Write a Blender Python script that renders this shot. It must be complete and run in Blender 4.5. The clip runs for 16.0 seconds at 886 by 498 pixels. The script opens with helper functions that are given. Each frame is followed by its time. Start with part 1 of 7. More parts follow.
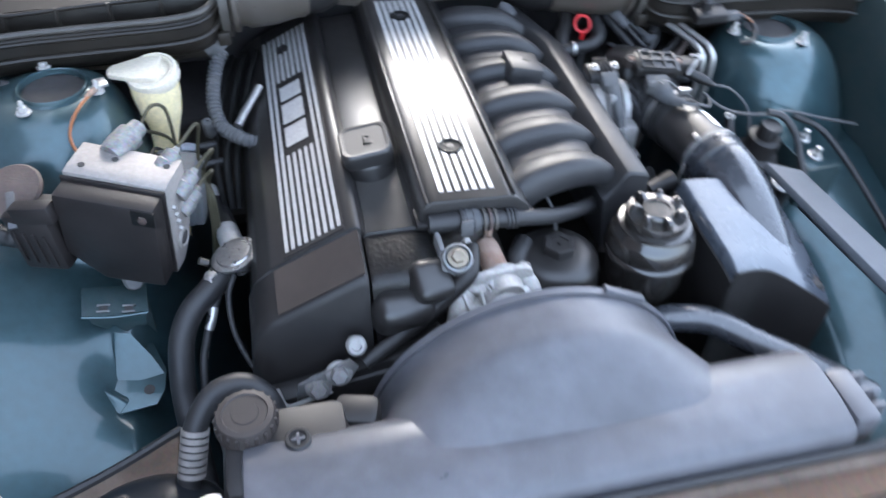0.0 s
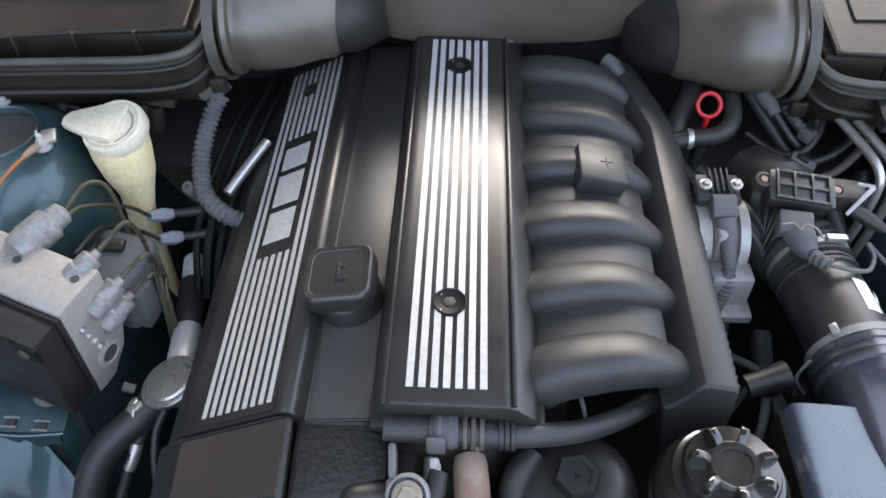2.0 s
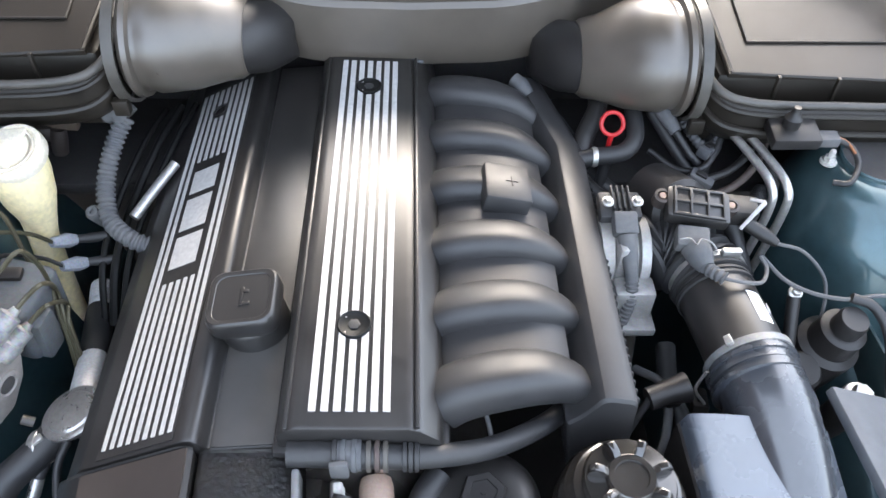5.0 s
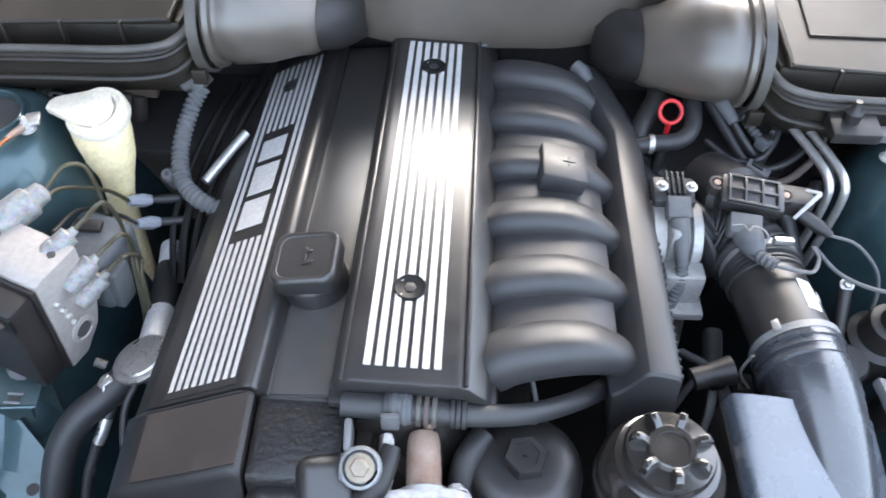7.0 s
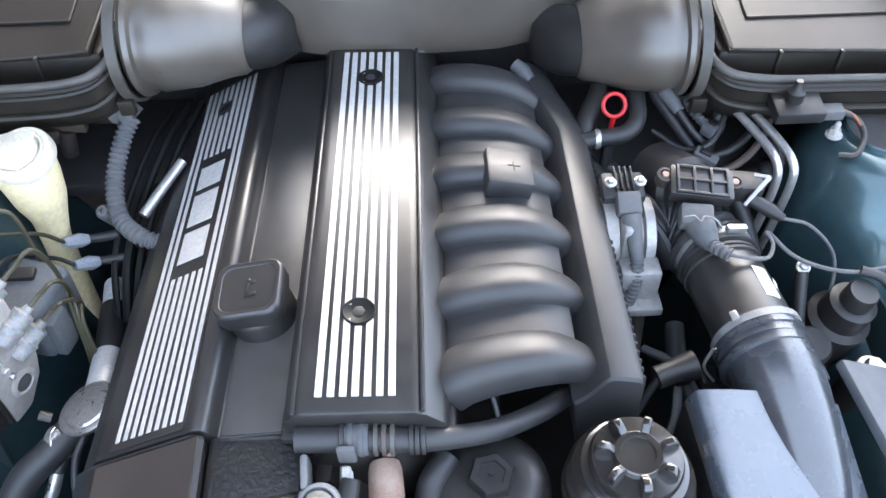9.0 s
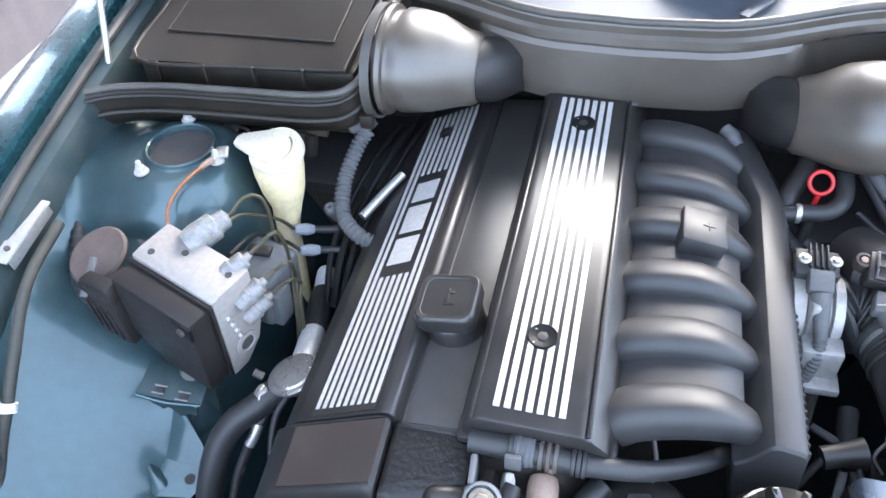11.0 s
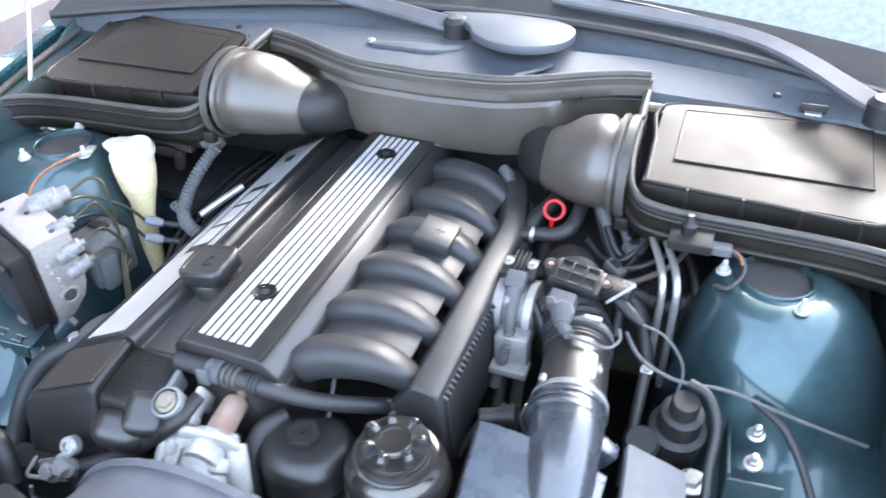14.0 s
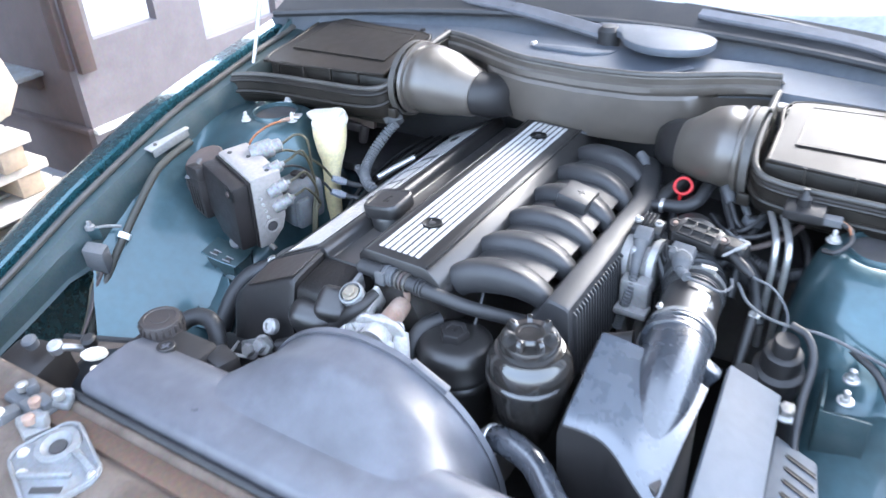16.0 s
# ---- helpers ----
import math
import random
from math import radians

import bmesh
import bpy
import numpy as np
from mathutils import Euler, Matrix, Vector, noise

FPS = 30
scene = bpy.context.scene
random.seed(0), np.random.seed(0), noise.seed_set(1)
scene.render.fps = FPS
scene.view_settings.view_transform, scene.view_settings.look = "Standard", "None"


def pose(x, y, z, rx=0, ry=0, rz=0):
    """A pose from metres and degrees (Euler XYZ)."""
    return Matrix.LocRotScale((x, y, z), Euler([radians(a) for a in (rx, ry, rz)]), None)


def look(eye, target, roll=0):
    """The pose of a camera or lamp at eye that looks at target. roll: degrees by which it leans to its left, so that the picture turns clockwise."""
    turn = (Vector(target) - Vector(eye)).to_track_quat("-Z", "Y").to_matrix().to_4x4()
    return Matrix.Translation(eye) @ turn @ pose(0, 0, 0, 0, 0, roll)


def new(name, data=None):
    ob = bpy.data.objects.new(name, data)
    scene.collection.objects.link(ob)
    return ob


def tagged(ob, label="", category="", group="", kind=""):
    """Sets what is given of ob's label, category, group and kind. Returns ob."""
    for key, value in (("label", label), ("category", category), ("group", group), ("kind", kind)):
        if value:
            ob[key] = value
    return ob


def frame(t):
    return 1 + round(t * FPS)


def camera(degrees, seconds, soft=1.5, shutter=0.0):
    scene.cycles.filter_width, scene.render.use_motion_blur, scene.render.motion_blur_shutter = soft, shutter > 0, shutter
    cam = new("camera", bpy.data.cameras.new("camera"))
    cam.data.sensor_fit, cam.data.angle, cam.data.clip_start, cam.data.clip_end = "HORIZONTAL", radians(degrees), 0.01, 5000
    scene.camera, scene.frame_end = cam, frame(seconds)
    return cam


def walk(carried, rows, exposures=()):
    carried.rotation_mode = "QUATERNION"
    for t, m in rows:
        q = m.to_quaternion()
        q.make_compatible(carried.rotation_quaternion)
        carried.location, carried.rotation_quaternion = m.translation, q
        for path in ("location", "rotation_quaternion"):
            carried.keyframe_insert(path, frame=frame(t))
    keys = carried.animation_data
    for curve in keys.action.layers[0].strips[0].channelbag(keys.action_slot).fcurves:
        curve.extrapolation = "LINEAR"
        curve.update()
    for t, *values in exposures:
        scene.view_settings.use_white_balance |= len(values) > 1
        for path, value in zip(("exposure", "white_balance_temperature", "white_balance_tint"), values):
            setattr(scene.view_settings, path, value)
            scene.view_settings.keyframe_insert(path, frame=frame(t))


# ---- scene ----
cam = camera(59.0, 16.0, shutter=0.5)
PATH = [
    (0, (-0.257, -0.997, 1.44), (0.089, 0.418, 0.07), 1.8),
    (0.5, (-0.15, -0.871, 1.446), (-0.039, 0.529, 0.022), 2.2),
    (1, (-0.128, -0.748, 1.45), (0.099, 0.554, -0.051), 4.2),
    (1.5, (-0.071, -0.653, 1.444), (-0.034, 0.675, -0.051), 3.6),
    (2, (-0.034, -0.633, 1.41), (-0.116, 0.694, -0.084), -1.8),
    (2.5, (-0.033, -0.624, 1.389), (-0.009, 0.693, -0.116), 0.6),
    (3, (-0.038, -0.617, 1.39), (0.029, 0.693, -0.12), 1.2),
    (3.5, (-0.034, -0.619, 1.399), (0.048, 0.717, -0.086), 1.3),
    (4, (-0.023, -0.616, 1.409), (0.047, 0.729, -0.069), 0.5),
    (4.2, (-0.022, -0.613, 1.42), (0.076, 0.725, -0.063), 1.4),
    (6.3, (0.046, -0.668, 1.418), (0.035, 0.712, -0.029), 2.1),
    (6.5, (0.04, -0.669, 1.421), (0.032, 0.713, -0.025), 1.8),
    (7, (-0.005, -0.671, 1.42), (-0.064, 0.68, -0.054), 0.8),
    (7.5, (-0.025, -0.668, 1.415), (-0.096, 0.668, -0.072), 1.2),
    (8, (-0.02, -0.663, 1.419), (-0.1, 0.698, -0.044), -0.3),
    (8.5, (-0.006, -0.656, 1.422), (-0.074, 0.715, -0.033), -1.6),
    (9, (0.02, -0.641, 1.415), (0.029, 0.705, -0.064), -2.0),
    (9.5, (0.017, -0.652, 1.427), (-0.102, 0.678, -0.061), -3.6),
    (9.7, (-0.004, -0.663, 1.438), (-0.232, 0.657, -0.048), -3.4),
    (11.8, (-0.005, -0.692, 1.474), (-0.538, 0.662, 0.102), -8.9),
    (12, (0.053, -0.686, 1.454), (-0.52, 0.648, 0.079), -10.8),
    (12.5, (0.098, -0.738, 1.447), (-0.307, 0.669, 0.084), -5.7),
    (13, (0.133, -0.926, 1.466), (-0.221, 0.629, 0.258), -4.9),
    (13.1, (0.121, -0.955, 1.474), (-0.157, 0.608, 0.257), -2.8),
    (13.5, (0.237, -0.927, 1.466), (-0.191, 0.6, 0.248), -3.6),
    (14, (0.44, -0.811, 1.455), (-0.178, 0.68, 0.273), -2.5),
    (14.5, (0.487, -0.783, 1.45), (-0.216, 0.671, 0.27), -5.3),
    (15, (0.496, -0.801, 1.436), (-0.293, 0.617, 0.267), -4.2),
    (15.5, (0.464, -0.87, 1.441), (-0.496, 0.465, 0.302), -4.1),
    (16, (0.527, -1.047, 1.436), (-0.416, 0.369, 0.385), -3.2),
]
EXPOSURES = [(0.0, 2.73, 5990, 10), (0.5, 2.83, 6190, 10), (1.0, 2.91, 6390, 10), (1.5, 2.67, 6540, 10), (2.0, 2.34, 6540, 10), (2.5, 2.4, 6690, 10), (3.5, 2.8, 6740, 10), (4.0, 2.95, 6790, 10), (7.0, 3.07, 6400, 10), (9.0, 3.14, 6250, 10), (12.5, 3.31, 6020, 10), (14.5, 3.43, 6120, 10), (16.0, 3.37, 5920, 10)]
walk(cam, [(t, look(eye, target, roll)) for t, eye, target, roll in PATH], EXPOSURES)

# ---- world and light ----
SUN_ELEVATION, SUN_TURN = 34.0, 14.0
world = bpy.data.worlds.new("sky")
scene.world = world
world.use_nodes = True
sky = world.node_tree.nodes.new("ShaderNodeTexSky")
sky.sky_type, sky.sun_disc = "NISHITA", False
sky.sun_elevation, sky.sun_rotation = radians(SUN_ELEVATION), radians(SUN_TURN)
sky.air_density, sky.dust_density = 1.0, 3.0
background = world.node_tree.nodes["Background"]
background.inputs["Strength"].default_value = 0.15
haze = world.node_tree.nodes.new("ShaderNodeMixRGB")  # thin bright cloud veils the blue sky evenly
haze.inputs["Fac"].default_value, haze.inputs["Color2"].default_value = 0.45, (4.4, 4.9, 5.7, 1)
world.node_tree.links.new(sky.outputs["Color"], haze.inputs["Color1"])
world.node_tree.links.new(haze.outputs["Color"], background.inputs["Color"])
sun = new("sun", bpy.data.lights.new("sun", "SUN"))
sun.data.energy, sun.data.angle, sun.data.color = 0.55, radians(30), (1.0, 0.96, 0.91)
sun_way = Vector((math.sin(radians(SUN_TURN)) * math.cos(radians(SUN_ELEVATION)), math.cos(radians(SUN_TURN)) * math.cos(radians(SUN_ELEVATION)), math.sin(radians(SUN_ELEVATION))))
sun.matrix_world = look(tuple(sun_way * 8), (0, 0, 0))


# ---- materials ----
def material(name, colour, rough=0.5, metal=0.0, grain=0.0, scale=400.0, dirt=None, dirt_amount=0.0, dirt_scale=14.0, bump=0.0, coat=0.0, spec=0.5, trans=0.0, sub=0.0, vary=0.0, wave_depth=0.12):
    """A surface with fine grain, larger blotches of dirt and wear, and a fine relief."""
    m = bpy.data.materials.new(name)
    m.use_nodes = True
    t = m.node_tree
    b = t.nodes["Principled BSDF"]
    b.inputs["Roughness"].default_value, b.inputs["Metallic"].default_value = rough, metal
    b.inputs["Coat Weight"].default_value, b.inputs["Coat Roughness"].default_value = coat, 0.08
    b.inputs["Specular IOR Level"].default_value = spec
    b.inputs["Transmission Weight"].default_value = trans
    if sub:
        b.inputs["Subsurface Weight"].default_value = sub
        b.inputs["Subsurface Radius"].default_value = (0.02, 0.02, 0.012)
    place = t.nodes.new("ShaderNodeNewGeometry")
    fine = t.nodes.new("ShaderNodeTexNoise")
    fine.inputs["Scale"].default_value, fine.inputs["Detail"].default_value = scale, 3
    large = t.nodes.new("ShaderNodeTexNoise")
    large.inputs["Scale"].default_value, large.inputs["Detail"].default_value, large.inputs["Roughness"].default_value = dirt_scale, 8, 0.6
    large.inputs["Distortion"].default_value = 0.35
    middle = t.nodes.new("ShaderNodeTexNoise")
    middle.inputs["Scale"].default_value, middle.inputs["Detail"].default_value = dirt_scale * 6.5, 5
    for n in (fine, large, middle):
        t.links.new(place.outputs["Position"], n.inputs["Vector"])
    shade = t.nodes.new("ShaderNodeMixRGB")
    shade.blend_type = "MULTIPLY"
    shade.inputs["Fac"].default_value = grain
    shade.inputs["Color1"].default_value = (*colour, 1)
    t.links.new(fine.outputs["Color"], shade.inputs["Color2"])
    spread = t.nodes.new("ShaderNodeMapRange")
    spread.inputs["From Min"].default_value, spread.inputs["From Max"].default_value = 0.3, 0.7
    spread.inputs["To Min"].default_value, spread.inputs["To Max"].default_value = 0.86, 1.12
    t.links.new(middle.outputs["Fac"], spread.inputs["Value"])
    mottle = t.nodes.new("ShaderNodeVectorMath")
    mottle.operation = "SCALE"
    t.links.new(shade.outputs["Color"], mottle.inputs[0])
    t.links.new(spread.outputs["Result"], mottle.inputs["Scale"])
    out = mottle.outputs["Vector"]
    if dirt is not None:
        ramp = t.nodes.new("ShaderNodeValToRGB")
        ramp.color_ramp.elements[0].position, ramp.color_ramp.elements[1].position = 0.36, 0.80
        ramp.color_ramp.elements[1].color = (dirt_amount,) * 3 + (1,)
        t.links.new(large.outputs["Fac"], ramp.inputs["Fac"])
        over = t.nodes.new("ShaderNodeMixRGB")
        over.inputs["Color2"].default_value = (*dirt, 1)
        t.links.new(ramp.outputs["Color"], over.inputs["Fac"])
        t.links.new(out, over.inputs["Color1"])
        out = over.outputs["Color"]
        wear = t.nodes.new("ShaderNodeMath")
        wear.operation = "MULTIPLY_ADD"
        wear.inputs[1].default_value, wear.inputs[2].default_value = 0.35, rough
        wear.use_clamp = True
        t.links.new(ramp.outputs["Color"], wear.inputs[0])
        smear = t.nodes.new("ShaderNodeMath")
        smear.operation = "MULTIPLY_ADD"
        smear.inputs[1].default_value, smear.inputs[2].default_value = 0.22, -0.11
        t.links.new(middle.outputs["Fac"], smear.inputs[0])
        both = t.nodes.new("ShaderNodeMath")
        both.use_clamp = True
        t.links.new(wear.outputs[0], both.inputs[0])
        t.links.new(smear.outputs[0], both.inputs[1])
        t.links.new(both.outputs[0], b.inputs["Roughness"])
    if vary:
        info = t.nodes.new("ShaderNodeObjectInfo")
        hsv = t.nodes.new("ShaderNodeHueSaturation")
        lift = t.nodes.new("ShaderNodeMath")
        lift.operation = "MULTIPLY_ADD"
        lift.inputs[1].default_value, lift.inputs[2].default_value = vary, 1 - vary / 2
        t.links.new(info.outputs["Random"], lift.inputs[0])
        t.links.new(lift.outputs[0], hsv.inputs["Value"])
        t.links.new(out, hsv.inputs["Color"])
        out = hsv.outputs["Color"]
    t.links.new(out, b.inputs["Base Color"])
    wave = t.nodes.new("ShaderNodeBump")
    wave.inputs["Strength"].default_value, wave.inputs["Distance"].default_value = wave_depth, 0.002
    t.links.new(middle.outputs["Fac"], wave.inputs["Height"])
    t.links.new(wave.outputs["Normal"], b.inputs["Normal"])
    if bump:
        relief = t.nodes.new("ShaderNodeBump")
        relief.inputs["Strength"].default_value, relief.inputs["Distance"].default_value = bump, 0.001
        t.links.new(fine.outputs["Fac"], relief.inputs["Height"])
        t.links.new(wave.outputs["Normal"], relief.inputs["Normal"])
        t.links.new(relief.outputs["Normal"], b.inputs["Normal"])
    return m


PAINT = material("teal metallic paint", (0.046, 0.092, 0.105), 0.34, 0.5, 0.25, 900, (0.078, 0.100, 0.104), 0.45, 9, 0.03, coat=0.6, wave_depth=0.03)
# darker than PAINT: speckled dirt, plus the gutter wall's shade put into the colour
PAINT_DIRTY_SHADED = material("dirty teal paint with shade in its colour", (0.030, 0.056, 0.060), 0.45, 0.1, 0.5, 220, (0.075, 0.080, 0.075), 0.55, 30, 0.25)
FILTH = material("dried brown road dirt on steel", (0.098, 0.068, 0.050), 0.8, 0, 0.5, 200, (0.20, 0.158, 0.125), 0.7, 20, 0.6)
GLOSSY = material("glossy dusty bottle plastic", (0.022, 0.020, 0.0185), 0.13, 0, 0.3, 600, (0.055, 0.048, 0.042), 0.4, 25, 0.04, spec=1.0, wave_depth=0.02)
PAINT_GLOSS = material("polished teal metallic paint", (0.018, 0.075, 0.090), 0.25, 0.5, 0.2, 900, (0.05, 0.09, 0.10), 0.2, 12, 0.02, coat=0.9, wave_depth=0.01)
COVER = material("satin black engine cover plastic", (0.0185, 0.017, 0.0165), 0.345, 0, 0.2, 900, (0.034, 0.030, 0.027), 0.3, 11, 0.03, spec=0.72, wave_depth=0.012)
COVER_MATT = material("grained black plastic", (0.018, 0.0165, 0.0165), 0.42, 0, 0.4, 1100, (0.036, 0.032, 0.030), 0.45, 14, 0.12, spec=0.45, wave_depth=0.03)
FLAKED = material("blistered black paint", (0.010, 0.009, 0.0085), 0.34, 0, 0.7, 150, (0.026, 0.022, 0.020), 0.4, 30, 0.5, spec=0.45, wave_depth=0.45)
MANIFOLD = material("dusty grey black moulded plastic", (0.030, 0.0295, 0.031), 0.43, 0, 0.25, 1400, (0.060, 0.056, 0.054), 0.4, 9, 0.05, spec=0.5, wave_depth=0.015)
RUBBER = material("black rubber", (0.022, 0.022, 0.024), 0.45, 0, 0.3, 600, (0.052, 0.048, 0.044), 0.5, 22, 0.12, wave_depth=0.05)
GREY_RUBBER = material("dusty grey rubber", (0.085, 0.088, 0.095), 0.7, 0, 0.3, 600, (0.16, 0.15, 0.14), 0.6, 30, 0.2)
STRIPE = material("bright aluminium trim", (0.54, 0.53, 0.52), 0.50, 0.25, 0.15, 900, (0.50, 0.48, 0.45), 0.4, 30, 0.05, spec=0.35)
ALUMINIUM = material("cast aluminium", (0.44, 0.43, 0.42), 0.46, 0.5, 0.4, 500, (0.28, 0.25, 0.22), 0.6, 24, 0.4)
STEEL = material("zinc plated steel", (0.66, 0.65, 0.63), 0.34, 0.8, 0.3, 500, (0.35, 0.30, 0.24), 0.4, 40, 0.1)
GALVANISED = material("dirty galvanised sheet", (0.27, 0.285, 0.30), 0.48, 0.35, 0.4, 400, (0.20, 0.16, 0.12), 0.7, 28, 0.3)
CASTING = material("pale dusty cast alloy", (0.56, 0.545, 0.52), 0.55, 0.1, 0.4, 400, (0.24, 0.21, 0.18), 0.7, 45, 0.5)
BRACKET = material("dark green primed bracket sheet", (0.030, 0.058, 0.062), 0.45, 0.1, 0.4, 400, (0.07, 0.085, 0.085), 0.6, 30, 0.2)
CAP_BROWN = material("brown dusted cap plastic", (0.030, 0.0245, 0.0228), 0.46, 0, 0.4, 700, (0.068, 0.050, 0.042), 0.45, 20, 0.15, wave_depth=0.05)
LAMP_BLACK = material("smooth blue black lamp plastic", (0.012, 0.015, 0.020), 0.3, 0, 0.3, 700, (0.03, 0.032, 0.036), 0.4, 12, 0.05)
OLIVE = material("dull olive coated pipe", (0.085, 0.076, 0.045), 0.42, 0.3, 0.3, 500, (0.06, 0.05, 0.04), 0.5, 40, 0.1)
OLIVE_LOOM = material("dusty olive grey cable sleeve", (0.045, 0.043, 0.034), 0.6, 0, 0.4, 500, (0.085, 0.08, 0.066), 0.5, 30, 0.2)
# darker copy of WALL: the return wall's shade is put into this colour
WALL_SHADED = material("rendered wall with shade in its colour", (0.100, 0.074, 0.068), 0.85, 0, 0.3, 80, (0.070, 0.050, 0.045), 0.7, 2.2, 0.4)
# near black that puts shade into shallow recesses; thin wires share it
RECESS = material("near black for recess shade and wires", (0.008, 0.008, 0.008), 0.5, 0, 0.3, 900, spec=0.25, wave_depth=0.02)
PANEL_BROWN = material("dusty brown black plastic", (0.040, 0.031, 0.027), 0.46, 0, 0.4, 900, (0.075, 0.058, 0.048), 0.5, 16, 0.12, wave_depth=0.03)
BRASS_DULL = material("dull bronze plated steel", (0.36, 0.31, 0.24), 0.45, 0.6, 0.4, 500, (0.20, 0.17, 0.13), 0.6, 40, 0.2)
BROWN = material("dull brown oxidised metal", (0.085, 0.062, 0.055), 0.6, 0.1, 0.5, 300, (0.15, 0.115, 0.10), 0.6, 30, 0.3)
RUST = material("rusty brown metal", (0.34, 0.21, 0.15), 0.75, 0.1, 0.5, 400, (0.45, 0.36, 0.30), 0.7, 40, 0.5)
HOUSING = material("dusty black filter housing plastic", (0.018, 0.015, 0.012), 0.38, 0, 0.4, 800, (0.056, 0.044, 0.033), 0.4, 7, 0.05, spec=0.33, wave_depth=0.03)
DUCT = material("dusty grey ribbed duct plastic", (0.078, 0.066, 0.054), 0.31, 0, 0.2, 900, (0.125, 0.102, 0.083), 0.45, 6, 0.04, spec=0.9, wave_depth=0.03)
SHROUD = material("weathered grey plastic", (0.136, 0.137, 0.152), 0.31, 0, 0.4, 900, (0.060, 0.057, 0.060), 0.8, 7, 0.10, wave_depth=0.05)
AIRBOX = material("satin blue grey airbox plastic", (0.060, 0.071, 0.089), 0.27, 0, 0.2, 900, (0.066, 0.076, 0.092), 0.10, 6, 0.03, coat=0.5, spec=1.0, wave_depth=0.006)
MATT_GREY = material("matt blue grey plastic", (0.092, 0.104, 0.122), 0.60, 0, 0.3, 900, (0.115, 0.122, 0.132), 0.4, 10, 0.06, spec=0.3, wave_depth=0.03)
HORN = material("satin dark horn plastic", (0.038, 0.042, 0.050), 0.26, 0, 0.2, 900, (0.048, 0.048, 0.050), 0.08, 6, 0.02, coat=0.3, spec=1.0, wave_depth=0.004)
BLACK = material("dull black underbody", (0.060, 0.056, 0.055), 0.7, 0, 0.5, 300, (0.03, 0.026, 0.022), 0.6, 12, 0.3)
BLOCK = material("oily dark engine metal", (0.085, 0.076, 0.070), 0.55, 0.3, 0.5, 300, (0.09, 0.075, 0.06), 0.6, 18, 0.4)
BOTTLE = material("yellowed white plastic bottle", (0.84, 0.71, 0.42), 0.42, 0, 0.1, 500, (0.66, 0.60, 0.42), 0.3, 25, 0.05, sub=0.35)
BOTTLE_CAP = material("ivory plastic cap", (0.74, 0.67, 0.54), 0.5, 0, 0.15, 500, (0.60, 0.52, 0.40), 0.5, 40, 0.08, sub=0.2)
ABS_METAL = material("machined aluminium block", (0.345, 0.320, 0.300), 0.54, 0.25, 0.3, 700, (0.34, 0.285, 0.26), 0.5, 25, 0.15)
MOTOR = material("dull blue grey cast motor case", (0.115, 0.127, 0.140), 0.55, 0.15, 0.5, 300, (0.09, 0.08, 0.07), 0.6, 30, 0.4)
UNION = material("oxidised rough alloy fitting", (0.30, 0.295, 0.29), 0.55, 0.35, 0.8, 260, (0.52, 0.50, 0.47), 0.5, 90, 0.5)
JOINT = material("chalky grey plated fitting", (0.40, 0.42, 0.46), 0.6, 0.1, 0.5, 400, (0.25, 0.24, 0.23), 0.5, 60, 0.3)
FILLER_PANEL = material("dusty grained filler panel plastic", (0.040, 0.037, 0.035), 0.33, 0, 0.3, 900, (0.062, 0.055, 0.049), 0.4, 9, 0.04, spec=0.9, wave_depth=0.015)
PRESSED = material("pressed bare steel", (0.52, 0.51, 0.50), 0.27, 0.85, 0.3, 500, (0.30, 0.27, 0.24), 0.4, 30, 0.08)
RUST_DIRT = material("rust brown packed dirt", (0.155, 0.092, 0.058), 0.85, 0, 0.6, 160, (0.085, 0.060, 0.045), 0.6, 18, 0.6)
PAPER = material("dusty cream paper", (0.27, 0.235, 0.19), 0.8, 0, 0.2, 60, (0.26, 0.21, 0.16), 0.6, 9, 0.2)
PALLET = material("weathered white painted pallet wood", (0.46, 0.43, 0.385), 0.7, 0, 0.3, 90, (0.30, 0.24, 0.18), 0.6, 7, 0.2)
UNDER = material("oily black undertray plastic", (0.014, 0.013, 0.012), 0.8, 0, 0.4, 200, (0.026, 0.022, 0.018), 0.5, 6, 0.2, spec=0.2)
COLLAR = material("bright crimped alloy", (0.72, 0.72, 0.73), 0.36, 0.35, 0.3, 500, (0.45, 0.42, 0.38), 0.4, 50, 0.1)
ABS_BLACK = material("matt brown black control unit plastic", (0.015, 0.0125, 0.0125), 0.46, 0, 0.4, 900, (0.034, 0.027, 0.025), 0.45, 20, 0.2, spec=0.4, wave_depth=0.05)
RED = material("red plastic", (0.52, 0.018, 0.022), 0.35, 0, 0.2, 500, (0.30, 0.02, 0.02), 0.4, 40, 0.05)
ORANGE = material("faded orange wire insulation", (0.34, 0.12, 0.04), 0.55, 0, 0.3, 500, (0.20, 0.09, 0.05), 0.6, 40)
LABEL = material("white paper label", (0.85, 0.85, 0.84), 0.6, 0, 0.1, 500, (0.7, 0.68, 0.65), 0.3, 60)
LETTER = material("pale print", (0.5, 0.5, 0.5), 0.6)
SCUTTLE = material("grey black scuttle plastic", (0.085, 0.098, 0.118), 0.45, 0, 0.3, 900, (0.12, 0.12, 0.125), 0.5, 10, 0.2)
SEAL = material("dull rubber seal", (0.055, 0.050, 0.044), 0.40, 0, 0.3, 700, (0.14, 0.125, 0.108), 0.5, 14, 0.12, wave_depth=0.05)
# pale base colour paints in the bright sky reflection on the windscreen
GLASS = material("windscreen glass with sky glare in its colour", (0.30, 0.32, 0.34), 0.03, 0, 0, 10, spec=1.0, coat=1.0, wave_depth=0.0)
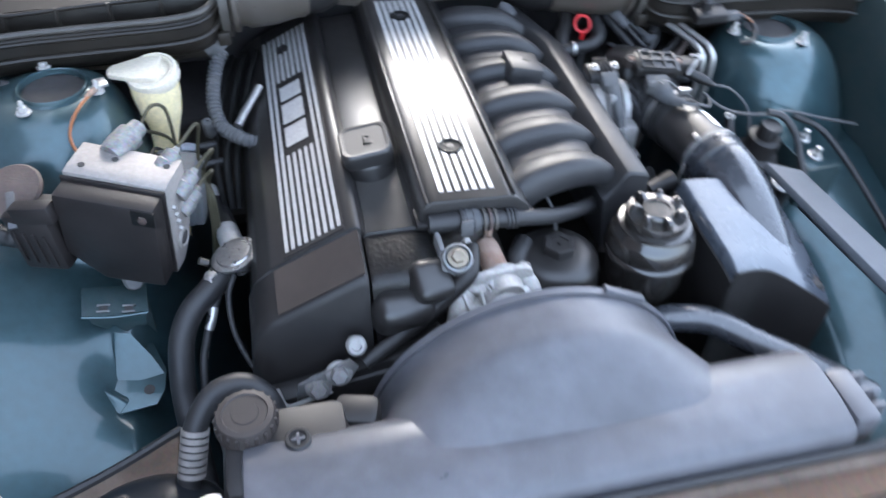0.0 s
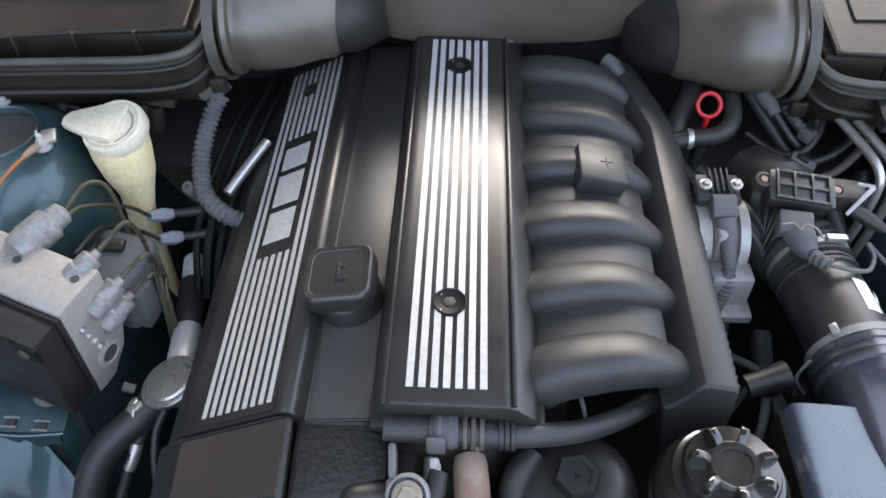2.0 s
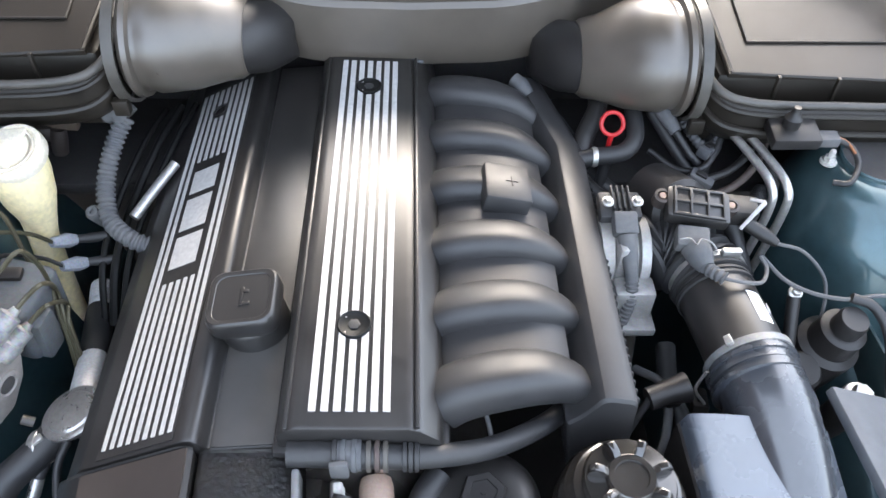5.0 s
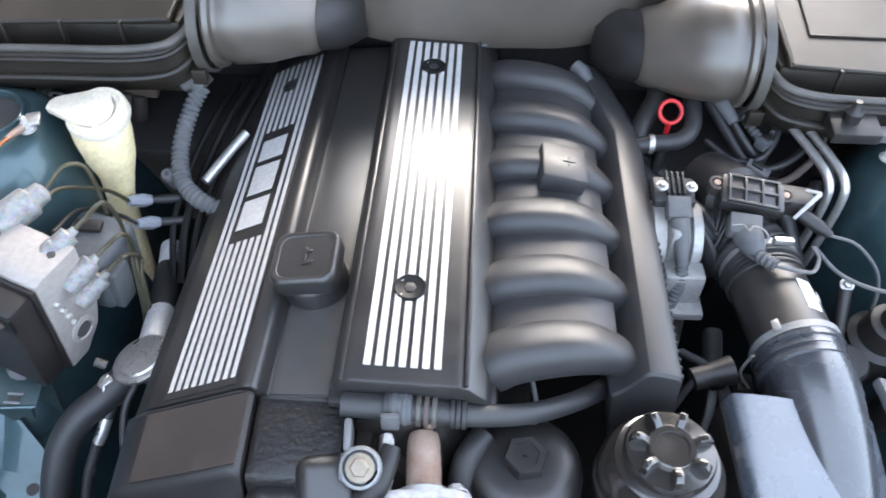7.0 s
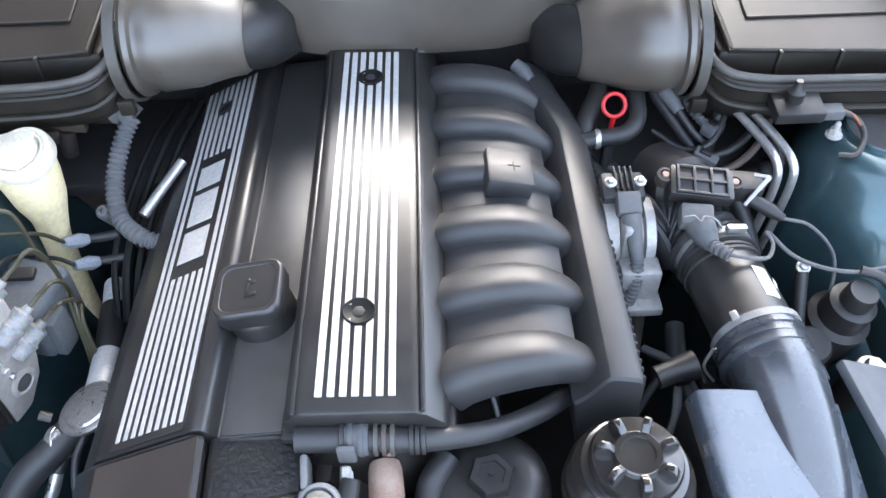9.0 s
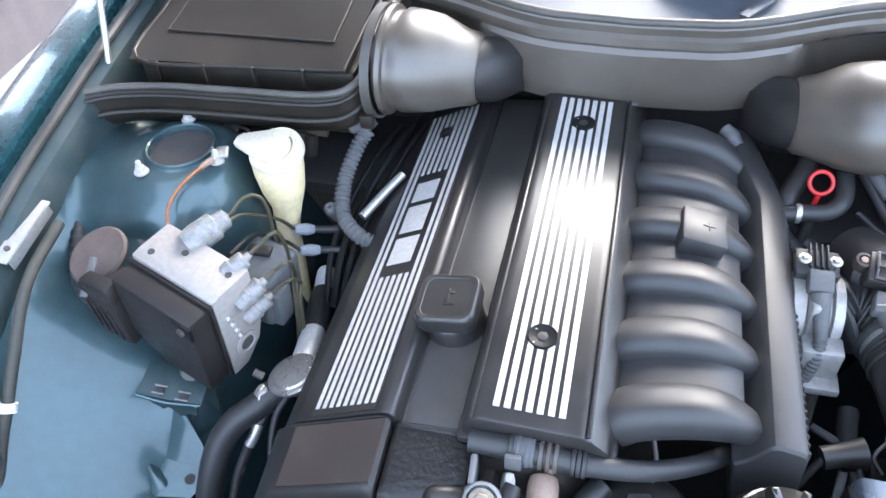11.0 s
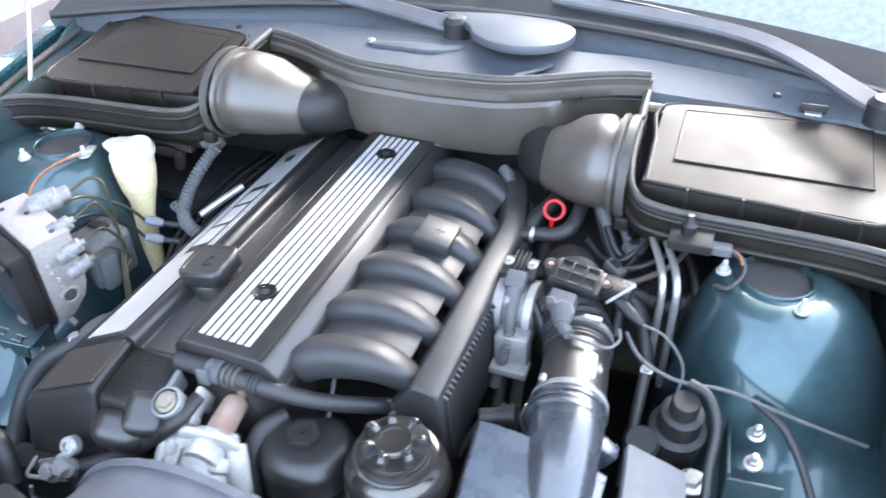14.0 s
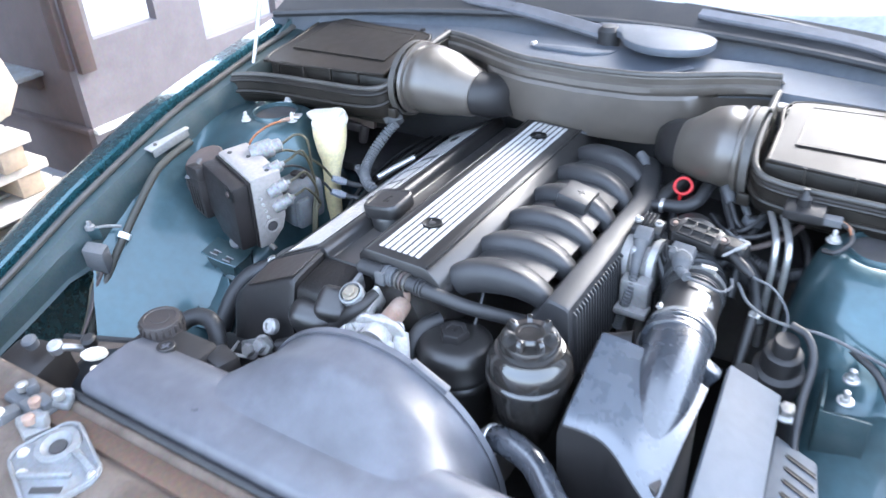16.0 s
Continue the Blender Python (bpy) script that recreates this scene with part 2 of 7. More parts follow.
CONCRETE = material("grey concrete ground", (0.30, 0.30, 0.31), 0.85, 0, 0.4, 60, (0.20, 0.19, 0.18), 0.6, 1.5, 0.4)
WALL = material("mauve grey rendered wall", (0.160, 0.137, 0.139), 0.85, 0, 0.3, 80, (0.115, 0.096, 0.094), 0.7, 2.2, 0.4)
WOOD = material("dark stained timber", (0.085, 0.055, 0.047), 0.6, 0, 0.5, 60, (0.055, 0.034, 0.028), 0.7, 5, 0.4, vary=0.3)
WHITE = material("white painted board", (0.78, 0.77, 0.74), 0.55, 0, 0.1, 100, (0.55, 0.5, 0.42), 0.5, 6, 0.1)
CARD = material("brown cardboard", (0.36, 0.27, 0.19), 0.8, 0, 0.2, 120, (0.3, 0.2, 0.11), 0.5, 8, 0.1)


# ---- helpers for shapes ----
def finish(bm, name, mat, smooth=True, sharp=38):
    bmesh.ops.recalc_face_normals(bm, faces=bm.faces)
    me = bpy.data.meshes.new(name)
    bm.to_mesh(me)
    bm.free()
    if smooth:
        for p in me.polygons:
            p.use_smooth = True
        me.set_sharp_from_angle(angle=radians(sharp))
    me.materials.append(mat)
    return me


def part(name, bm, mat, parent=None, label="", m=None, sharp=38):
    ob = new(name, finish(bm, name, mat, True, sharp))
    if parent is not None:
        ob.parent = parent
    if m is not None:
        ob.matrix_basis = m
    return tagged(ob, label)


def thing(name, label, category, at=(0, 0, 0), group="", kind=""):
    ob = new(name)
    ob.empty_display_size = 0.02
    ob.location = at
    ob["base"] = 1
    return tagged(ob, label, category, group, kind)


def child(name, bm, mat, base, label="", sharp=38):
    """A part whose mesh is given in world places, under a thing or part."""
    ob = new(name, finish(bm, name, mat, True, sharp))
    ob.parent = base
    ob.matrix_parent_inverse = world_of(base).inverted()
    return tagged(ob, label)


def world_of(ob):
    m = ob.matrix_parent_inverse @ ob.matrix_basis if ob.parent else ob.matrix_basis.copy()
    if not ob.parent:
        m = Matrix.LocRotScale(ob.location, ob.rotation_euler, ob.scale)
        return m
    return world_of(ob.parent) @ ob.matrix_parent_inverse @ Matrix.LocRotScale(ob.location, ob.rotation_euler, ob.scale)


def box(size, at=(0, 0, 0), bevel=0.003, turn=(0, 0, 0), bm=None, seg=2):
    bm2 = bmesh.new()
    bmesh.ops.create_cube(bm2, size=1)
    bmesh.ops.scale(bm2, vec=size, verts=bm2.verts)
    if bevel:
        bmesh.ops.bevel(bm2, geom=bm2.edges[:], offset=min(bevel, 0.45 * min(size)), segments=seg, profile=0.5, affect="EDGES")
    bm2.transform(pose(*at, *turn))
    return join(bm, bm2)


def join(bm, bm2):
    if bm is None:
        return bm2
    me = bpy.data.meshes.new("tmp")
    bm2.to_mesh(me)
    bm2.free()
    bm.from_mesh(me)
    bpy.data.meshes.remove(me)
    return bm


def smooth_path(points, steps=6):
    """A Catmull-Rom curve through the points."""
    p = [Vector(q) for q in points]
    p = [2 * p[0] - p[1], *p, 2 * p[-1] - p[-2]]
    out = []
    for a, b, c, d in zip(p, p[1:], p[2:], p[3:]):
        for k in range(steps):
            t = k / steps
            out.append(0.5 * (2 * b + (c - a) * t + (2 * a - 5 * b + 4 * c - d) * t * t + (3 * b - a - 3 * c + d) * t ** 3))
    out.append(p[-2])
    return out


def rings_to_mesh(rings, closed=True, caps=True, bm=None):
    bm = bm or bmesh.new()
    vs = [[bm.verts.new(v) for v in r] for r in rings]
    n = len(rings[0])
    for a, b in zip(vs, vs[1:]):
        for k in range(n if closed else n - 1):
            bm.faces.new((a[k], a[(k + 1) % n], b[(k + 1) % n], b[k]))
    if caps and closed:
        bm.faces.new(vs[0][::-1])
        bm.faces.new(vs[-1])
    return bm


def tube(points, radius, sides=14, steps=6, rib=0.0, pitch=0.006, bm=None, flat=1.0, caps=True):
    """A hose along a smooth path; radius a number or one for each point; rib: depth of its corrugations."""
    path = smooth_path(points, steps)
    if rib:
        length = [0.0]
        for a, b in zip(path, path[1:]):
            length.append(length[-1] + (b - a).length)
        count = int(length[-1] / pitch * 4)
        where = np.linspace(0, length[-1], count)
        arr = np.array(path)
        path = [Vector([np.interp(w, length, arr[:, k]) for k in range(3)]) for w in where]
    rs = np.interp(np.linspace(0, 1, len(path)), np.linspace(0, 1, len(radius)), radius) if hasattr(radius, "__len__") else [radius] * len(path)
    side = None
    rings = []
    for k, q in enumerate(path):
        way = (path[min(k + 1, len(path) - 1)] - path[max(k - 1, 0)]).normalized()
        if side is None:
            side = way.cross(Vector((0.3, 0.2, 1))).normalized()
        side = (side - way * side.dot(way)).normalized()
        up = way.cross(side)
        r = rs[k] + (rib if k % 4 in (1, 2) else 0)
        rings.append([q + (side * math.cos(a) + up * math.sin(a) * flat) * r for a in np.linspace(0, 2 * math.pi, sides, endpoint=False)])
    return rings_to_mesh(rings, bm=bm, caps=caps)


def lathe(profile, sides=32, at=(0, 0, 0), turn=(0, 0, 0), bm=None, sx=1.0, sy=1.0):
    """Turns (radius, height) pairs about z."""
    rings = [[Vector((max(r, 1e-4) * math.cos(a) * sx, max(r, 1e-4) * math.sin(a) * sy, z)) for a in np.linspace(0, 2 * math.pi, sides, endpoint=False)] for r, z in profile]
    bm2 = rings_to_mesh(rings)
    bm2.transform(pose(*at, *turn))
    return join(bm, bm2)


def prism(outline, y0, y1, bevel=0.002, bm=None, axis="y"):
    """An outline of (x, z) pairs, run from y0 to y1 (axis x: (y, z) pairs; axis z: (x, y) pairs)."""
    bm2 = bmesh.new()
    put = {"y": lambda a, b, c: (a, c, b), "x": lambda a, b, c: (c, a, b), "z": lambda a, b, c: (a, b, c)}[axis]
    low, high = ([bm2.verts.new(put(a, b, c)) for a, b in outline] for c in (y0, y1))
    n = len(outline)
    for k in range(n):
        bm2.faces.new((low[k], low[(k + 1) % n], high[(k + 1) % n], high[k]))
    bm2.faces.new(low[::-1])
    bm2.faces.new(high)
    bmesh.ops.recalc_face_normals(bm2, faces=bm2.faces)
    if bevel:
        bmesh.ops.bevel(bm2, geom=bm2.edges[:], offset=bevel, segments=2, profile=0.5, affect="EDGES")
    return join(bm, bm2)


def sheet(rows, thick=0.0, bm=None):
    """A surface through rows of points; with thickness downwards where given."""
    bm2 = bmesh.new()
    vs = [[bm2.verts.new(v) for v in r] for r in rows]
    for a, b in zip(vs, vs[1:]):
        for k in range(len(a) - 1):
            bm2.faces.new((a[k], a[k + 1], b[k + 1], b[k]))
    if thick:
        bmesh.ops.recalc_face_normals(bm2, faces=bm2.faces)
        bmesh.ops.solidify(bm2, geom=bm2.faces[:], thickness=thick)
    return join(bm, bm2)


def rounded(w, h, r, n=5):
    """A rounded rectangle outline, centred."""
    out = []
    for cx, cy, a0 in ((w / 2 - r, h / 2 - r, 0), (-w / 2 + r, h / 2 - r, 90), (-w / 2 + r, -h / 2 + r, 180), (w / 2 - r, -h / 2 + r, 270)):
        for k in range(n):
            a = radians(a0 + 90 * k / (n - 1))
            out.append((cx + r * math.cos(a), cy + r * math.sin(a)))
    return out


def hexbolt(r, h, at, turn=(0, 0, 0), bm=None, flange=True):
    bm = lathe([(r, 0), (r, h * 0.85), (r * 0.85, h), (0.0, h)], 6, at, turn, bm)
    if flange:
        bm = lathe([(r * 1.45, -0.001), (r * 1.45, h * 0.18), (r * 1.0, h * 0.3)], 18, at, turn, bm)
    return bm


# ---- ground, wall and surroundings ----
ground = new("ground", finish(box((80, 80, 0.1), (0, 0, -0.05), 0), "ground", CONCRETE))
tagged(ground, "grey concrete yard ground", "ground", kind="structure")

kerb = new("pavement", finish(box((3.0, 30, 0.13), (-2.75, 2.0, 0.065), 0.01), "pavement", CONCRETE))
tagged(kerb, "raised grey concrete pavement beside the wall", "pavement", kind="structure")
WX = -2.0
bm = None
# the unseen upper wall is carried to 5.2 m to block sky light
for y0, y1, z0, z1 in ((0.50, 9.0, 0.13, 0.53), (0.50, 0.60, 0.53, 5.2), (0.60, 1.10, 0.53, 0.67), (0.885, 1.10, 0.67, 5.2), (1.52, 2.0, 0.53, 5.2), (2.4, 9, 0.53, 5.2), (0.60, 0.885, 1.5, 5.2), (1.10, 1.52, 1.5, 5.2), (2.0, 2.4, 1.5, 5.2)):
    bm = box((0.04, y1 - y0, z1 - z0), (WX - 0.02, (y0 + y1) / 2, (z0 + z1) / 2), 0, bm=bm)
wall = new("wall_west", finish(bm, "wall_west", WALL))
tagged(wall, "mauve grey rendered wall with bright openings", "wall", kind="structure")
ledge = new("trim", finish(box((0.03, 8.5, 0.02), (WX + 0.012, 4.75, 0.36), 0.003), "trim", WHITE))
tagged(ledge, "pale worn ledge along the rendered wall", "ledge", kind="structure")

# shaded side of the same wall, its shade painted as a browner render
south = new("wall_south", finish(box((3.0, 0.04, 5.07), (-3.5015, 0.5265, 2.665), 0), "wall_south", WALL_SHADED))
tagged(south, "mauve rendered return wall with its shade painted brown", "wall", kind="structure")
ledge_south = new("trim", finish(box((2.9, 0.03, 0.02), (-3.45, 0.4935, 0.36), 0.003), "trim", WALL_SHADED))
tagged(ledge_south, "worn ledge of the return wall with shade in its colour", "ledge", kind="structure")
post = thing("corner_board", "weathered brown timber boards fixed to the wall corner", "board", (-1.985, 0.53, 0.575))
child("plank", box((0.028, 0.062, 2.0), (-1.985, 0.536, 1.575), 0.004), WOOD, post)
child("plank", box((0.060, 0.024, 2.0), (-2.030, 0.492, 1.590), 0.004), WOOD, post)
shelf = thing("wall_shelf", "pale grey board fixed to the shaded wall", "shelf", (-2.36, 0.44, 0.54))
child("board", box((0.30, 0.13, 0.018), (-2.36, 0.440, 0.549), 0.003), GALVANISED, shelf)
child("batten", box((0.26, 0.03, 0.05), (-2.36, 0.489, 0.515), 0.003), WOOD, shelf)
# added wall, never in view: holds back sky light from the left
sky_block = new("wall_shed", finish(box((0.15, 3.0, 3.6), (-2.35, -1.2, 1.93), 0.01), "wall_shed", WOOD))
tagged(sky_block, "unseen dark boarded wall added to block sky light", "wall", kind="structure")

crates = thing("pallet_stack", "white painted pallets stacked on the pavement", "pallet", (-1.9, -0.2, 0.13))
for k in range(4):
    z = 0.13 + 0.105 * k
    dx, dy = (0.0, 0.02, -0.01, 0.015)[k], (0.0, 0.03, -0.02, -0.06)[k]
    for y in (-0.30, 0.0, 0.30):
        child("block", box((0.5, 0.08, 0.07), (-2.02 + dx, y - 0.17 + dy, z + 0.035), 0.004), CARD, crates)
    for x in (-0.2, -0.07, 0.07, 0.2):
        child("board", box((0.115, 0.74, 0.032), (-2.02 + x + dx, -0.17 + dy, z + 0.0862), 0.006), PALLET, crates)
sack = thing("paper_sack", "crumpled cream paper sack lying on the pallets", "sack", (-1.95, -0.12, 0.55))
rings = []
for z, r in ((0.0, 0.16), (0.015, 0.22), (0.08, 0.25), (0.16, 0.24), (0.22, 0.18), (0.245, 0.07)):
    rings.append([Vector((-2.01 + (r + 0.02 * noise.noise(Vector((4 * math.cos(a), 4 * math.sin(a), 30 * z)))) * math.cos(a) * 0.8, 0.01 + (r + 0.02 * noise.noise(Vector((3 * math.cos(a), 5 * math.sin(a), 20 * z)))) * math.sin(a), 0.548 + 1.05 * z + 0.008 * noise.noise(Vector((7 * math.cos(a), 7 * math.sin(a), z))))) for a in np.linspace(0, 2 * math.pi, 28, endpoint=False)])
child("sack_body", rings_to_mesh(rings), PAPER, sack)
child("fold", tube([(-2.11, -0.13, 0.772), (-2.01, 0.01, 0.806), (-1.91, 0.13, 0.776)], 0.016, 8, 4), PAPER, sack, "rolled paper mouth")
box_ob = thing("cardboard_box", "small brown cardboard box on the pallets", "box", (-1.8, -0.25, 0.55))
child("carton", box((0.16, 0.12, 0.09), (-1.88, -0.36, 0.594), 0.004, (0, 0, 12)), CARD, box_ob)


# ---- body: wings, towers, bulkhead, scuttle ----
def lip_z(y):
    """Height of the wing's edge, which falls away to the front."""
    return float(np.interp(y, [-0.75, -0.51, -0.34, -0.12, 0.11, 0.35, 0.7], [0.66, 0.745, 0.812, 0.887, 0.933, 0.972, 1.01]))


YS = np.linspace(-0.82, 0.75, 34)


def wing(s, label):
    """Half of the front body: s is the side, -1 or 1."""
    w = thing("front_wing", label, "car wing", (s * 0.75, 0, 0), "front wings", )
    # outer skin, rolled over the edge into the gutter
    rows = []
    for y in YS:
        z, k = lip_z(y), s
        x0 = 0.75 - 0.05 * max(0, -y - 0.35) ** 1.2
        rows.append([Vector((k * (x0 + dx), y, z + dz)) for dx, dz in ((0.17, -0.45), (0.165, -0.2), (0.14, -0.09), (0.09, -0.03), (0.045, -0.006), (0.0, 0.0), (-0.006, -0.004), (-0.008, -0.018))])
    child("skin", sheet(rows, 0.0012), PAINT_GLOSS, w)
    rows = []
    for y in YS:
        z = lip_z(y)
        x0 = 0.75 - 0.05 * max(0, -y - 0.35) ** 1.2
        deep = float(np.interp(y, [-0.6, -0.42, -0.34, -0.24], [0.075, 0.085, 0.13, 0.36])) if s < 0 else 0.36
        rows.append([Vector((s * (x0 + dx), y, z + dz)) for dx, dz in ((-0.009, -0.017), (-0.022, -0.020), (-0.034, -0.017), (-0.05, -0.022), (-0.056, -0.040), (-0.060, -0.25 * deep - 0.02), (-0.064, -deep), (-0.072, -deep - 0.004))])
    child("gutter", sheet(rows, 0.0012), PAINT_DIRTY_SHADED, w, "dirty gutter with shade in its colour")
    child("edge_seal", tube([(s * (0.75 - 0.05 * max(0, -y - 0.35) ** 1.2 - 0.028), y, lip_z(y) - 0.012) for y in np.linspace(-0.8, 0.72, 16)], 0.006, 8, 3), SEAL, w, "dull rubber edge seal")
    # inner panel with the strut tower blended into it
    px, cy, top = (0.560, 0.012, 0.860) if s < 0 else (0.532, 0.040, 0.836)
    cx = s * px
    bm = bmesh.new()
    grid = []
    for y in np.linspace(-0.80, 0.17, 98):
        row = []
        for x in np.linspace(float(np.interp(y, [-0.8, -0.50, -0.42, -0.34], [0.50, 0.58, 0.655, 0.715])) if s < 0 else 0.715, 0.36, 72):
            u = (0.70 - x) / 0.34
            arch_z = float(np.interp(y, [-0.8, -0.55, -0.4, -0.27, -0.2, -0.1, 0.2], [0.33, 0.46, 0.545, 0.605, 0.635, 0.665, 0.68]))
            base = arch_z - 0.34 * max(0.0, (u - 0.58) / 0.42) ** 1.5 + 0.02 * math.sin(u * 5.0) + (0.15 * max(0.0, (x - 0.53) / 0.16) ** 1.8 if s < 0 else 0.0)
            base -= 0.050 * math.exp(-((x - 0.485) / 0.055) ** 2 - ((y + 0.285) / 0.055) ** 2) if s < 0 else 0.0
            dx, dy = x - px, y - cy
            r, ca, sa = math.hypot(dx, dy), dx / max(1e-6, math.hypot(dx, dy)), dy / max(1e-6, math.hypot(dx, dy))
            run_out = (0.125 if ca > 0 else 0.078) * ca * ca + (0.105 if sa < 0 else 0.08) * sa * sa
            f = (r - 0.050) / run_out
            h = 1.0 if f < 0 else max(0.0, 1 - f ** 2.3) if f < 1 else 0.0
            row.append(bm.verts.new((s * x, y, base + (top - 0.002 * max(0, f) - base) * h)))
        grid.append(row)
    for a, b in zip(grid, grid[1:]):
        for k in range(len(a) - 1):
            mid = (a[k].co + b[k + 1].co) / 2
            if math.hypot(mid.x - cx, mid.y - cy) > 0.042:
                bm.faces.new((a[k], a[k + 1], b[k + 1], b[k]))
    bmesh.ops.delete(bm, geom=[v for v in bm.verts if not v.link_faces], context="VERTS")
    bmesh.ops.recalc_face_normals(bm, faces=bm.faces)
    child("inner_panel", bm, PAINT, w, sharp=60)
    rim = child("tower_rim", lathe([(0.056, -0.003), (0.050, 0.0005), (0.0470, 0.002), (0.0462, 0.0055), (0.0445, 0.0068), (0.0425, 0.0055), (0.0418, -0.004), (0.0405, -0.004)], 44, (cx, cy, top)), PAINT, w)
    # the well is lined in plain black, darker than the teal rim
    child("tower_well", lathe([(0.0415, -0.002), (0.0412, -0.040), (0.0, -0.040)], 40, (cx, cy, top)), BLACK, w, "dark strut well")
    child("top_mount", lathe([(0.0392, -0.020), (0.035, -0.026), (0.030, -0.028), (0.024, -0.026), (0.020, -0.027), (0.014, -0.028), (0.0125, -0.018), (0.009, -0.016), (0.0, -0.016)], 32, (cx, cy, top - 0.006)), COVER_MATT, w, "dusty dark strut top mount")
    for a in (66, 184, 300) if s > 0 else (108, 243, 343):
        x, y = cx + 0.062 * math.cos(radians(a)), cy + 0.062 * math.sin(radians(a))
        bm = hexbolt(0.0065, 0.009, (x, y, top + 0.001))
        bm = lathe([(0.0035, 0), (0.0035, 0.016), (0.002, 0.018)], 10, (x, y, top + 0.001), bm=bm)
        child("nut", bm, CASTING, w, "pale dusty flange nut on the strut tower")
    return w


wing_l = wing(-1, "dark teal metallic front wing with strut tower")
wing(1, "dark teal metallic front wing with strut tower and brackets")

tray = thing("undertray", "black sooty undertray below the engine", "undertray", (0, 0, 0.2))
child("pan", box((1.36, 1.7, 0.03), (0, -0.1, 0.30), 0), UNDER, tray)
for x in (-0.45, 0.0, 0.45):
    child("rib", box((0.05, 1.6, 0.03), (x, -0.1, 0.329), 0.005), UNDER, tray)

bulk = thing("bulkhead", "black insulated bulkhead behind the engine", "bulkhead", (0, 0.3, 0.3))
# plate added to stop sun from behind lighting the undertray
child("firewall", box((1.38, 0.012, 0.56), (0, 0.336, 0.592), 0.002), UNDER, bulk, "dark firewall plate added to block light")
child("panel", box((1.40, 0.03, 0.56), (0, 0.34, 0.62), 0.004), BLACK, bulk)
child("shelf", box((1.36, 0.2, 0.02), (0, 0.24, 0.70), 0.004), BLACK, bulk)


def ridge_y(x):
    """Plan of the cowl's edge: straight in the middle, swept back in an S at both ends."""
    u = min(1.0, max(0.0, (abs(x + 0.005) - 0.09) / 0.235))
    return 0.228 + 0.068 * u * u * (3 - 2 * u)


rows = []
for x in np.linspace(-0.333, 0.323, 60):
    y, u = ridge_y(x), abs(x + 0.005) / 0.33
    zt = 0.956 + 0.010 * u
    bulge = 0.022 * max(0.0, min(1.0, (0.72 - u) / 0.12))
    rows.append([Vector((x, y + dy, zt + dz)) for dy, dz in ((0.05, -0.02), (0.012, -0.006), (0.008, 0.004), (0.002, 0.005), (-0.003, 0.0), (-0.002, -0.010), (-0.007, -0.014), (-0.008, -0.024), (-0.004, -0.030), (0.012 - bulge, -0.036), (0.012 - bulge, -0.085), (0.03 - bulge, -0.125), (0.07, -0.15))])
child("cowl_panel", sheet(rows, 0.003), DUCT, bulk, "dusty curved grey cowl panel")
pts = [(x, ridge_y(x) + 0.004, 0.961 + 0.010 * abs(x + 0.005) / 0.33) for x in np.linspace(-0.333, 0.323, 19)]
child("seal", tube(pts, 0.006, 10, 4), SEAL, bulk, "dull rubber bonnet seal")


